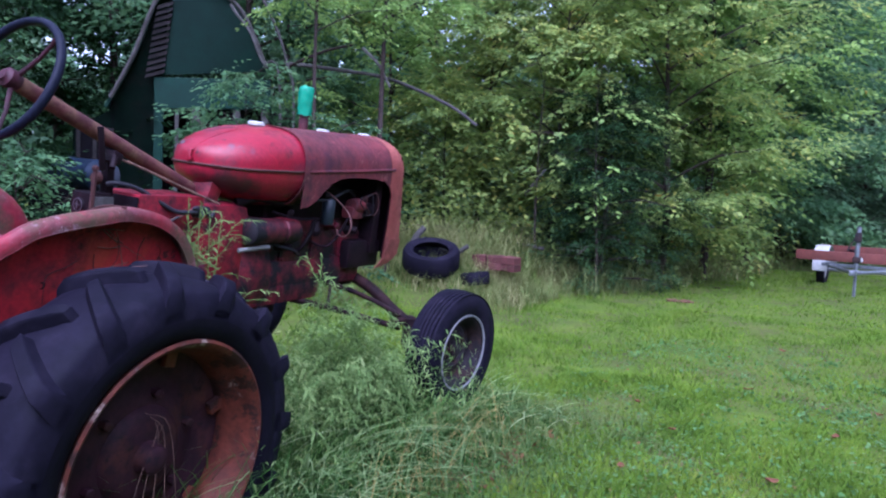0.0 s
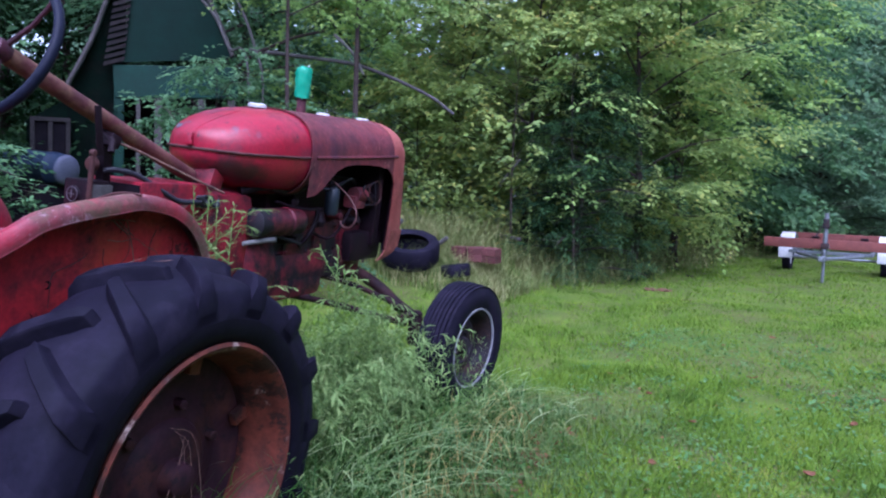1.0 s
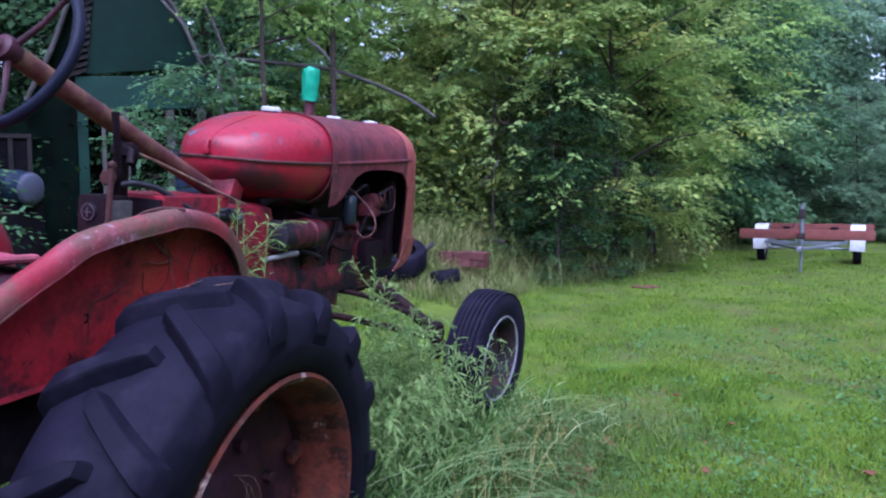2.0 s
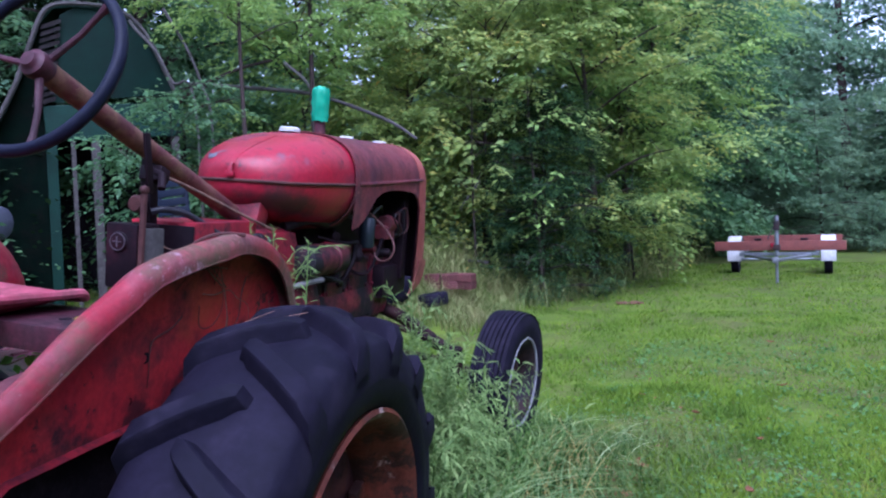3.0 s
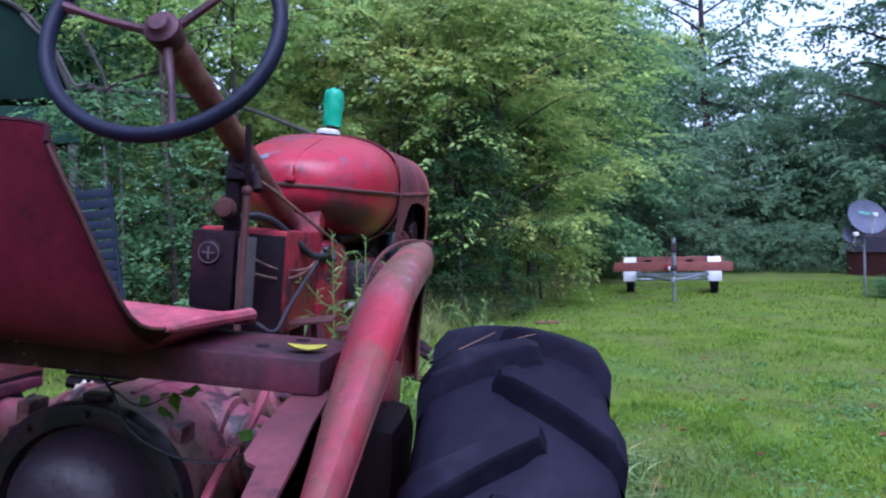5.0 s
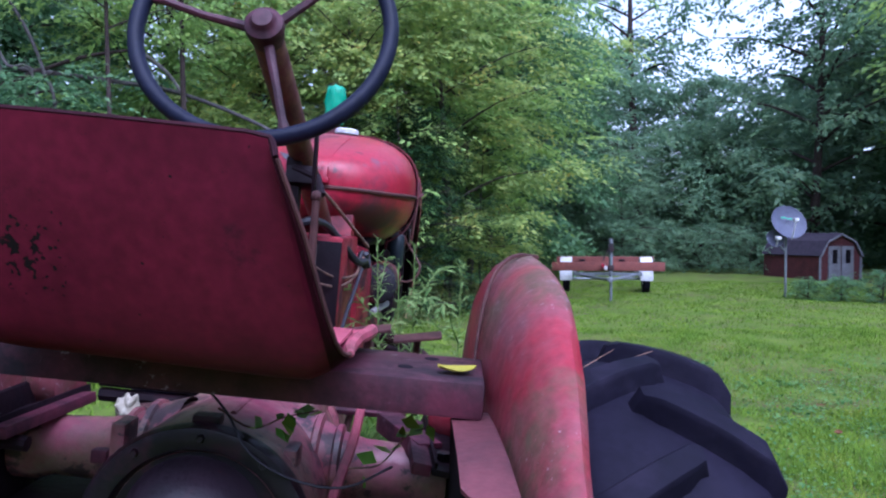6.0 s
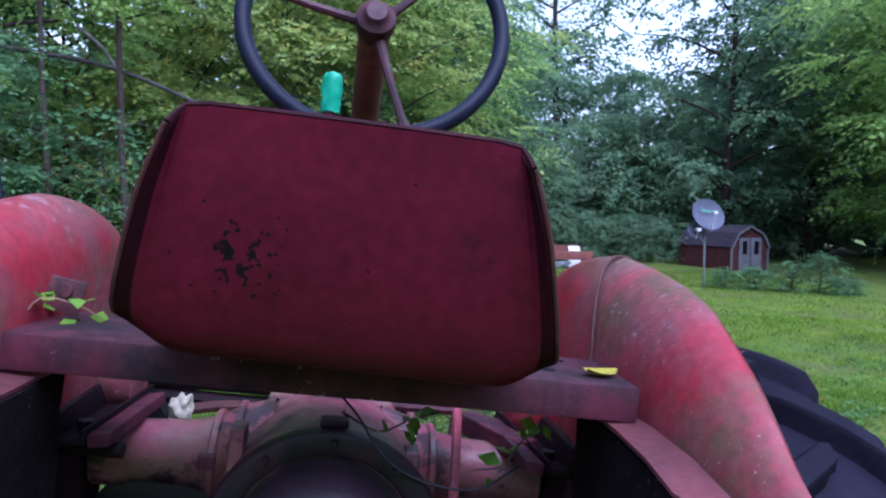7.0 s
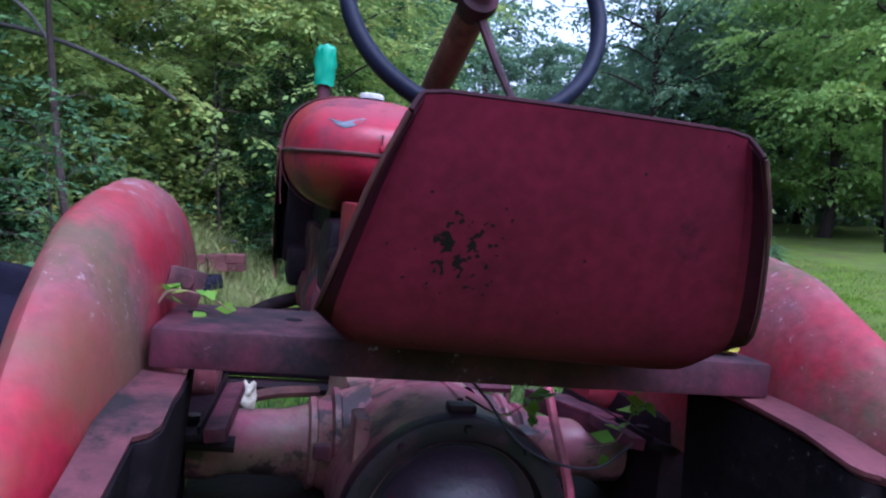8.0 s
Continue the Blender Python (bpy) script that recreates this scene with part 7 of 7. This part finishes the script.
def shoot_leaves(P, rr, size, n, acc):
    """Narrow leaves set in a spiral round a shoot whose points are P."""
    B, D, N, L = acc
    for k in range(n):
        u = (k + 0.5 * rr.random()) / n
        q = u * (len(P) - 1)
        i = min(int(q), len(P) - 2)
        p = P[i].lerp(P[i + 1], q - i)
        t = (P[i + 1] - P[i]).normalized()
        az = k * 2.4 + 0.6 * rr.random()
        d = (Vector((math.cos(az), math.sin(az), 0)) * (0.95 - 0.35 * u) + t * (0.35 + 0.7 * u) + Vector((0, 0, -0.15 * rr.random()))).normalized()
        B.append(p)
        D.append(d)
        N.append((0.3 * rr.normal(), 0.3 * rr.normal(), 1))
        L.append(size * (0.45 + 0.75 * math.sin(math.pi * (0.15 + 0.75 * u))) * (0.6 + 0.6 * rr.random()))


def narrow_leaves(acc, rr):
    """Long leaves in two bent pieces, drooping at their tips."""
    B, D, N, L = (np.array(q, float) for q in acc)
    N = unit(N)
    S = unit(np.cross(D, N))
    w = (L * (0.060 + 0.040 * rr.random(len(L))))[:, None]
    ln = L[:, None]
    dn = np.array([0, 0, -1.0])
    m = B + D * ln * 0.5 + dn * ln * 0.03
    e = B + D * ln + dn * ln * (0.10 + 0.22 * rr.random(len(L)))[:, None]
    q = B + D * ln * 0.02
    V = np.stack([q - S * w * 0.25, q + S * w * 0.25, m + S * w, m - S * w, e + S * w * 0.12, e - S * w * 0.12], 1)
    idx = np.array([0, 1, 2, 3, 3, 2, 4, 5])
    return V.reshape(-1, 3), (np.arange(len(B))[:, None] * 6 + idx[None, :]).ravel()


def weed(name, label, x, y, height, seed, lean=(0, 0), size=0.05, mat="weed", shoots=13):
    """An upright weed: a stem with crooked side shoots, each set with narrow drooping leaves."""
    rr = np.random.default_rng(seed)
    z0 = float(ground_z(x, y))
    root = tagged(empty(name, pose(x, y, z0 - 0.02)), label, "weed", "tall weeds")
    acc = ([], [], [], [])
    main = smooth_path([Vector((0, 0, 0)), Vector((lean[0] * 0.3 * height + 0.02 * rr.normal(), lean[1] * 0.3 * height, 0.35 * height)), Vector((lean[0] * 0.7 * height, lean[1] * 0.7 * height + 0.02 * rr.normal(), 0.7 * height)), Vector((lean[0] * height, lean[1] * height, height))], 5)
    bm = bmesh.new()
    tube(bm, main, [0.0045 * (1 - 0.7 * i / len(main)) for i in range(len(main))], 5)
    stem = part("stem", bm, M[mat], root)
    shoot_leaves(main[len(main) // 2:], rr, size, 44, acc)
    for k in range(shoots):
        f = 0.30 + 0.62 * (k + rr.random()) / shoots
        i = int(f * (len(main) - 1))
        az = rr.random() * 6.28
        ln = min(0.26, height * 0.36) * (1.15 - 0.65 * f) * (0.7 + 0.6 * rr.random())
        out = Vector((math.cos(az), math.sin(az), 0))
        P = smooth_path([main[i], main[i] + out * ln * 0.35 + Vector((0, 0, ln * 0.25)), main[i] + out * ln * 0.70 + Vector((0, 0, ln * 0.62)), main[i] + out * ln * (1.0 + 0.3 * rr.random()) + Vector((0, 0, ln * (0.35 + 0.35 * rr.random())))], 4)
        bm = bmesh.new()
        tube(bm, P, [0.0026 * (1 - 0.7 * j / len(P)) for j in range(len(P))], 4)
        part("shoot", bm, M[mat], stem)
        shoot_leaves(P, rr, size, 30, acc)
    v, c = narrow_leaves(acc, rr)
    tagged(raw_mesh("leaves", v, 4, c, M[mat], root), kind="stuff")


WEEDS = [(0.19, 0.93, 1.27, (0.0, 0.0)), (0.27, 0.90, 1.26, (0.02, 0.0)), (0.35, 0.89, 1.22, (0.06, 0.0)), (0.24, 1.00, 1.20, (0.0, 0.0)), (0.58, 1.34, 1.06, (0.0, 0.0)), (0.64, 1.45, 0.86, (0.03, 0.05)), (0.60, 1.25, 0.80, (0.0, 0.0)), (0.70, 1.30, 0.60, (0.1, 0.0)), (0.66, 1.60, 0.58, (0.02, 0.1)), (0.56, 1.80, 0.55, (0.02, 0.05)), (0.55, 2.0, 0.48, (0.0, 0.0)), (0.45, 1.6, 0.7, (0, 0)), (0.70, 1.10, 0.62, (0.08, -0.05)), (0.52, 1.48, 0.90, (0.02, 0.0)), (0.60, 1.55, 0.80, (0.03, 0.02)), (0.50, 1.70, 0.80, (0.0, 0.03)), (0.62, 1.74, 0.68, (0.03, 0.0)), (0.56, 1.40, 0.72, (0.04, -0.02)), (0.48, 1.92, 0.66, (0.02, 0.02))]
for k, (x, y, h, ln) in enumerate(WEEDS):
    weed("weed", "tall pale-green weed with narrow drooping leaves growing through the tractor", x, y, h, 700 + k, ln, 0.046 if k > 4 else 0.042, "weed", 9 if k < 4 else 10)

# low weeds too many to count
rr = np.random.default_rng(77)
acc = ([], [], [], [])
for k in range(120):
    x, y = 0.48 + 0.44 * rr.random() ** 1.1, 0.75 + 1.95 * rr.random()
    h = (0.18 + 0.32 * rr.random()) * (1.2 - 1.2 * max(0, x - 0.60))
    p = Vector((x, y, float(ground_z(x, y))))
    d = Vector((0.5 * rr.normal() + 0.25, 0.5 * rr.normal(), 0)) * h * 0.5
    shoot_leaves(smooth_path([p, p + d * 0.3 + Vector((0, 0, 0.55 * h)), p + d + Vector((0, 0, h))], 4), rr, 0.045 + 0.025 * rr.random(), 20, acc)
for k in range(130):
    x, y = 0.22 + 0.50 * rr.random(), 1.05 + 1.15 * rr.random()
    h = 0.28 + 0.34 * rr.random()
    p = Vector((x, y, float(ground_z(x, y))))
    d = Vector((0.5 * rr.normal() + 0.15, 0.5 * rr.normal(), 0)) * h * 0.5
    shoot_leaves(smooth_path([p, p + d * 0.3 + Vector((0, 0, 0.6 * h)), p + d * 0.8 + Vector((0, 0, h)), p + d * 1.3 + Vector((0, 0, 0.88 * h))], 4), rr, 0.045 + 0.025 * rr.random(), 26, acc)
v, c = narrow_leaves(acc, rr)
tagged(raw_mesh("low_weeds", v, 4, c, M["weed"]), "tangle of low narrow-leaved weeds round the wheels", "weeds", kind="stuff")

# ---- grass ----


def blades(P, H, W, bend, rr, seg=4):
    """Curved tapering blades from foot points P, heights H, widths W."""
    n = len(P)
    az = rr.random(n) * 2 * math.pi
    fwd = np.stack([np.cos(az), np.sin(az), np.zeros(n)], 1)
    side = np.stack([-np.sin(az), np.cos(az), np.zeros(n)], 1)
    V = []
    for k in range(seg + 1):
        u = k / seg
        c = P + fwd * (bend * H * u ** 2)[:, None] + np.array([0, 0, 1.0]) * (H * (u - 0.35 * bend * u ** 3))[:, None]
        w = (W * (1 - u) ** 0.7 * 0.5)[:, None] if k < seg else np.full((n, 1), 0.0004)
        V += [c - side * w, c + side * w]
    V = np.stack(V, 1)
    m = 2 * (seg + 1)
    quad = np.array([[2 * k, 2 * k + 1, 2 * k + 3, 2 * k + 2] for k in range(seg)]).ravel()
    return V.reshape(-1, 3), (np.arange(n)[:, None] * m + quad[None, :]).ravel()


def on_ground(x, y):
    return np.stack([x, y, ground_z(x, y) - 0.004], 1)


def tussock_points(n, count, xs, ys, rr, loose=0.05):
    """Foot points gathered in tussocks over a stretch of ground."""
    cx, cy = xs[0] + (xs[1] - xs[0]) * rr.beta(1.0, 2.2, count), ys[0] + (ys[1] - ys[0]) * rr.random(count)
    k = rr.integers(0, count, n)
    return cx[k] + rr.normal(0, loose, n), cy[k] + rr.normal(0, loose, n)


def shrink(x, y):
    return np.clip(1.25 - (x - 0.58) / 0.75, 0.22, 1.1) * np.clip(1.25 - (y - 0.3) / 4.2, 0.5, 1.2)


rr = np.random.default_rng(21)
n = 2300
x, y = tussock_points(n, 85, (0.58, 1.36), (0.30, 2.85), rr, 0.045)
v, c = blades(on_ground(x, y), (0.16 + 0.36 * rr.random(n)) * shrink(x, y), 0.005 + 0.006 * rr.random(n), 0.3 + 1.15 * rr.random(n) ** 1.3, rr, 6)
tagged(raw_mesh("tall_grass", v, 4, c, M["tall"]), "long arching green grass blades round the tractor's wheels", "grass", kind="stuff")
n = 520
x, y = tussock_points(n, 60, (0.60, 1.32), (0.40, 3.0), rr, 0.04)
v, c = blades(on_ground(x, y), (0.26 + 0.30 * rr.random(n)) * shrink(x, y), 0.008 + 0.008 * rr.random(n), 0.6 + 1.2 * rr.random(n), rr, 7)
tagged(raw_mesh("pale_grass", v, 4, c, M["weed_pale"]), "long pale drooping grass blades by the wheels", "grass", kind="stuff")
# dark blades added where the tractor's shadow falls, to deepen it
n = 2600
x, y = -0.55 + 1.1 * rr.random(n), 0.55 + 2.4 * rr.random(n)
v, c = blades(on_ground(x, y), 0.12 + 0.30 * rr.random(n), 0.006 + 0.006 * rr.random(n), 0.4 + 0.9 * rr.random(n), rr, 4)
tagged(raw_mesh("shaded_grass", v, 4, c, M["tall"]), "long dark grass added to deepen the shade under the tractor", "grass", kind="stuff")
n = 6500
x, y = 0.55 + 1.25 * rr.beta(1.0, 2.0, n), 0.20 + 2.9 * rr.random(n)
v, c = blades(on_ground(x, y), 0.05 + 0.11 * rr.random(n), 0.005 + 0.005 * rr.random(n), 0.5 + 1.0 * rr.random(n), rr, 3)
tagged(raw_mesh("unmown_grass", v, 4, c, M["edge"]), "unmown grass round the tractor's wheels", "grass", kind="stuff")
n = 900
x, y = 0.55 + 0.75 * rr.random(n), 0.25 + 2.4 * rr.random(n)
P = on_ground(x, y) + [0, 0, 0.02]
L = 0.030 + 0.035 * rr.random(n)
v, c = kites(P, unit(rr.normal(0, 1, (n, 3)) * [1, 1, 0.3]), unit(rr.normal(0, 0.5, (n, 3)) + [0, 0, 1]), L, L * 0.7)
tagged(raw_mesh("leaf_litter", v, 4, c, M["dead"]), "brown dead leaves lying under the weeds", "leaf litter", kind="stuff")
n = 320
x, y = 0.55 + 0.60 * rr.random(n), 0.30 + 2.3 * rr.random(n)
v, c = blades(on_ground(x, y), 0.15 + 0.30 * rr.random(n), 0.004 + 0.004 * rr.random(n), 0.6 + 1.4 * rr.random(n), rr, 5)
tagged(raw_mesh("dry_grass", v, 4, c, M["straw"]), "dry straw-coloured blades among the grass", "grass", kind="stuff")

xs, ys, hs, ws = [], [], [], []
for n, (x0, x1, y0, y1), h, w in ((90000, (0.7, 4.2, 0.2, 4.2), 0.046, 0.0062), (70000, (-0.8, 6.5, 3.4, 8.5), 0.042, 0.0085), (60000, (-2.5, 9.0, 8.0, 17.0), 0.036, 0.016), (12000, (-1.6, 0.6, 0.6, 5.5), 0.09, 0.008), (16000, (3.5, 8.0, 1.0, 8.0), 0.05, 0.009), (44000, (-4.5, 6.5, -4.5, 0.5), 0.05, 0.018), (16000, (-6.0, -1.3, 0.3, 6.5), 0.05, 0.018)):
    xs.append(x0 + (x1 - x0) * rr.random(n))
    ys.append(y0 + (y1 - y0) * rr.random(n))
    hs.append(h * (0.5 + rr.random(n)))
    ws.append(np.full(n, w))
x, y, H, W = map(np.concatenate, (xs, ys, hs, ws))
tuft = np.sin(3.1 * x + 1.3 * np.sin(2.3 * y)) * np.sin(2.7 * y + 1.1 * np.sin(3.3 * x)) + 0.6 * np.sin(9.1 * x + 2 * np.sin(5 * y)) * np.sin(7.7 * y)
keep = (tuft + 0.8 * rr.normal(0, 1, len(x)) > -0.75) | (y > 8)
x, y, H, W = x[keep], y[keep], (H * (1 + 0.45 * tuft))[keep], W[keep]
v, c = blades(on_ground(x, y), H, W, 0.4 + 0.8 * rr.random(len(x)), rr, 1)
tagged(raw_mesh("lawn_grass", v, 4, c, M["grass"]), "short mown green lawn grass", "grass", kind="stuff")

n = 26000
x, y = 0.8 + 4.5 * rr.random(n), 0.4 + 6.0 * rr.random(n) ** 1.3
keep = np.sin(2.1 * x + 1.0) * np.sin(1.7 * y + 0.5) + 0.6 * rr.normal(0, 1, n) > 0.0
P = on_ground(x, y)[keep] + [0, 0, 0.03]
n = len(P)
D = unit(rr.normal(0, 1, (n, 3)) * [1, 1, 0.2])
N = unit(rr.normal(0, 0.35, (n, 3)) + [0, 0, 1])
L = 0.010 + 0.020 * rr.random(n) ** 1.5
v, c = kites(P, D, N, L, L * 0.8)
tagged(raw_mesh("clover", v, 4, c, M["lawn_leaf"]), "clover and small broad weed leaves in the lawn", "clover", kind="stuff")

# low rosettes and bare litter that break up the lawn
n = 170
cx, cy = 0.95 + 3.8 * rr.random(n), 0.4 + 5.5 * rr.random(n) ** 1.2
k = rr.integers(0, n, 3600)
spread = (0.03 + 0.09 * rr.random(n))[k]
P = on_ground(cx[k] + rr.normal(0, 1, len(k)) * spread, cy[k] + rr.normal(0, 1, len(k)) * spread)
P[:, 2] += 0.02 + 0.03 * rr.random(len(k))
L = 0.016 + 0.026 * rr.random(len(k))
v, c = kites(P, unit(rr.normal(0, 1, (len(k), 3)) * [1, 1, 0.35]), unit(rr.normal(0, 0.45, (len(k), 3)) + [0, 0, 1]), L, L * 0.65)
tagged(raw_mesh("lawn_weeds", v, 4, c, M["lawn_leaf"]), "low green weed rosettes in the lawn", "weeds", kind="stuff")
n = 26000
x, y = 0.75 + 4.6 * rr.random(n), 0.3 + 7.5 * rr.random(n) ** 1.3
worn = np.sin(1.9 * x + 0.7 + np.sin(1.3 * y)) * np.sin(2.3 * y + 0.2 + 0.8 * np.sin(2.1 * x)) + 0.5 * np.sin(5.3 * x) * np.sin(4.1 * y + 1)
keep = worn + 0.45 * rr.normal(0, 1, n) > 0.30
v, c = blades(on_ground(x[keep], y[keep]), 0.012 + 0.022 * rr.random(keep.sum()), 0.004 + 0.004 * rr.random(keep.sum()), 1.2 + 1.6 * rr.random(keep.sum()), rr, 2)
tagged(raw_mesh("thatch", v, 4, c, M["thatch"]), "flattened dry brown thatch in worn patches of the lawn", "thatch", kind="stuff")
n = 500
x, y = 0.9 + 4.2 * rr.random(n), 0.4 + 6.5 * rr.random(n) ** 1.2
P = on_ground(x, y) + [0, 0, 0.025]
L = 0.012 + 0.020 * rr.random(n)
v, c = kites(P, unit(rr.normal(0, 1, (n, 3)) * [1, 1, 0.2]), unit(rr.normal(0, 0.3, (n, 3)) + [0, 0, 1]), L, L * 0.6)
tagged(raw_mesh("lawn_litter", v, 4, c, M["dead"]), "scattered brown leaf bits in the lawn", "leaf litter", kind="stuff")

# rough growth along the wood's edge
n = 5200
x, y = -2.7 + 2.1 * rr.random(n), 6.25 + 1.7 * rr.random(n) ** 0.8
keep = x < -0.75 - 0.25 * (y - 6.25) + 0.25 * rr.normal(0, 1, n) + 0.5 * (y - 6.25)
x, y = x[keep], y[keep]
v, c = blades(on_ground(x, y), 0.10 + 0.26 * rr.random(len(x)) ** 1.3, 0.007 + 0.008 * rr.random(len(x)), 0.4 + 1.0 * rr.random(len(x)), rr, 3)
tagged(raw_mesh("bank_grass", v, 4, c, M["dry_edge"]), "rank dry grass on the bank round the old tyres", "grass", kind="stuff")
n = 9000
u = rr.random(n)
ex = np.interp(u, [0, 0.25, 0.5, 0.75, 1], [-4.5, -2.2, -0.9, 0.1, 1.2])
ey = np.interp(u, [0, 0.25, 0.5, 0.75, 1], [8.2, 8.0, 9.2, 13.0, 19.0])
P = on_ground(ex + rr.normal(0, 0.35, n), ey + rr.normal(0, 0.4, n))
v, c = blades(P, 0.18 + 0.45 * rr.random(n) ** 2, 0.010 + 0.012 * rr.random(n), 0.4 + 0.9 * rr.random(n), rr, 3)
tagged(raw_mesh("edge_grass", v, 4, c, M["dry_edge"]), "rank yellow-green grass along the wood's edge", "grass", kind="stuff")
n = 26000
u = rr.random(n) ** 0.75
ex = np.interp(u, [0, 0.2, 0.45, 0.6, 0.8, 1], [-7.5, -5.0, -2.6, -1.2, 0.0, 1.0])
ey = np.interp(u, [0, 0.2, 0.45, 0.6, 0.8, 1], [4.5, 7.4, 9.0, 10.2, 13.8, 19.5])
P = on_ground(ex + rr.normal(-0.3, 0.6, n), ey + rr.normal(0.3, 0.6, n))
P[:, 2] += 1.5 * rr.random(n) ** 1.6
D = unit(rr.normal(0, 1, (n, 3)) * [1, 1, 0.4])
N = unit(rr.normal(0, 0.45, (n, 3)) + [0, -0.2, 1])
L = 0.06 + 0.07 * rr.random(n)
# brush beside the hut gets darker leaves in place of shade
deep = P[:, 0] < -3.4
for name, mat, which, lab in (("underbrush", "leaf_yellow", ~deep, "leafy olive and yellow underbrush below the trees"), ("shaded_underbrush", "leaf_cedar_and_shade", deep, "leafy underbrush beside the hut, shade put into its dark leaves")):
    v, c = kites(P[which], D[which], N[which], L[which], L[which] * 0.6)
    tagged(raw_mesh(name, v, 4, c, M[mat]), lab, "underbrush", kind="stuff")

# fallen leaves and debris on the lawn
LEAVES = [(1.207, 3.813), (1.846, 2.921), (1.537, 3.391), (1.82, 5.541), (3.525, 5.377), (2.652, 3.436), (1.0, 1.9), (1.25, 2.1), (2.4, 2.4), (1.35, 2.75), (2.9, 4.2), (2.1, 4.3), (3.2, 3.9), (1.75, 2.2), (2.2, 6.2), (3.9, 6.8), (0.95, 2.9)]
for k, (x, y) in enumerate(LEAVES):
    z = float(ground_z(x, y))
    leaf_thing("fallen_leaf", "dry red-brown leaf lying on the grass", pose(x, y, z + 0.035), 0.040 + 0.014 * (k % 3), M["dead"], (8 * (k % 3) - 8, 6, 50 * k), 0.5)
for k, (x, y, s) in enumerate(((1.154, 8.53, 0.09), (0.60, 9.25, 0.16), (0.78, 9.27, 0.16), (-0.2, 9.6, 0.10), (0.0, 10.6, 0.12), (0.9, 11.2, 0.10))):
    bm = bmesh.new()
    bmesh.ops.create_icosphere(bm, subdivisions=2, radius=s * 0.5)
    for v in bm.verts:
        v.co *= 1 + 0.7 * noise.noise(v.co * 16 + Vector((k * 3, 0, 0)))
        v.co.x *= 1.3
        v.co.z *= 0.28
    o = part("debris", bm, M["chip" if k in (1, 2) else "bark"])
    o.location = (x, y, float(ground_z(x, y)) + s * 0.10)
    tagged(o, "small brown clod of bark lying on the lawn", "debris", "debris on the lawn")
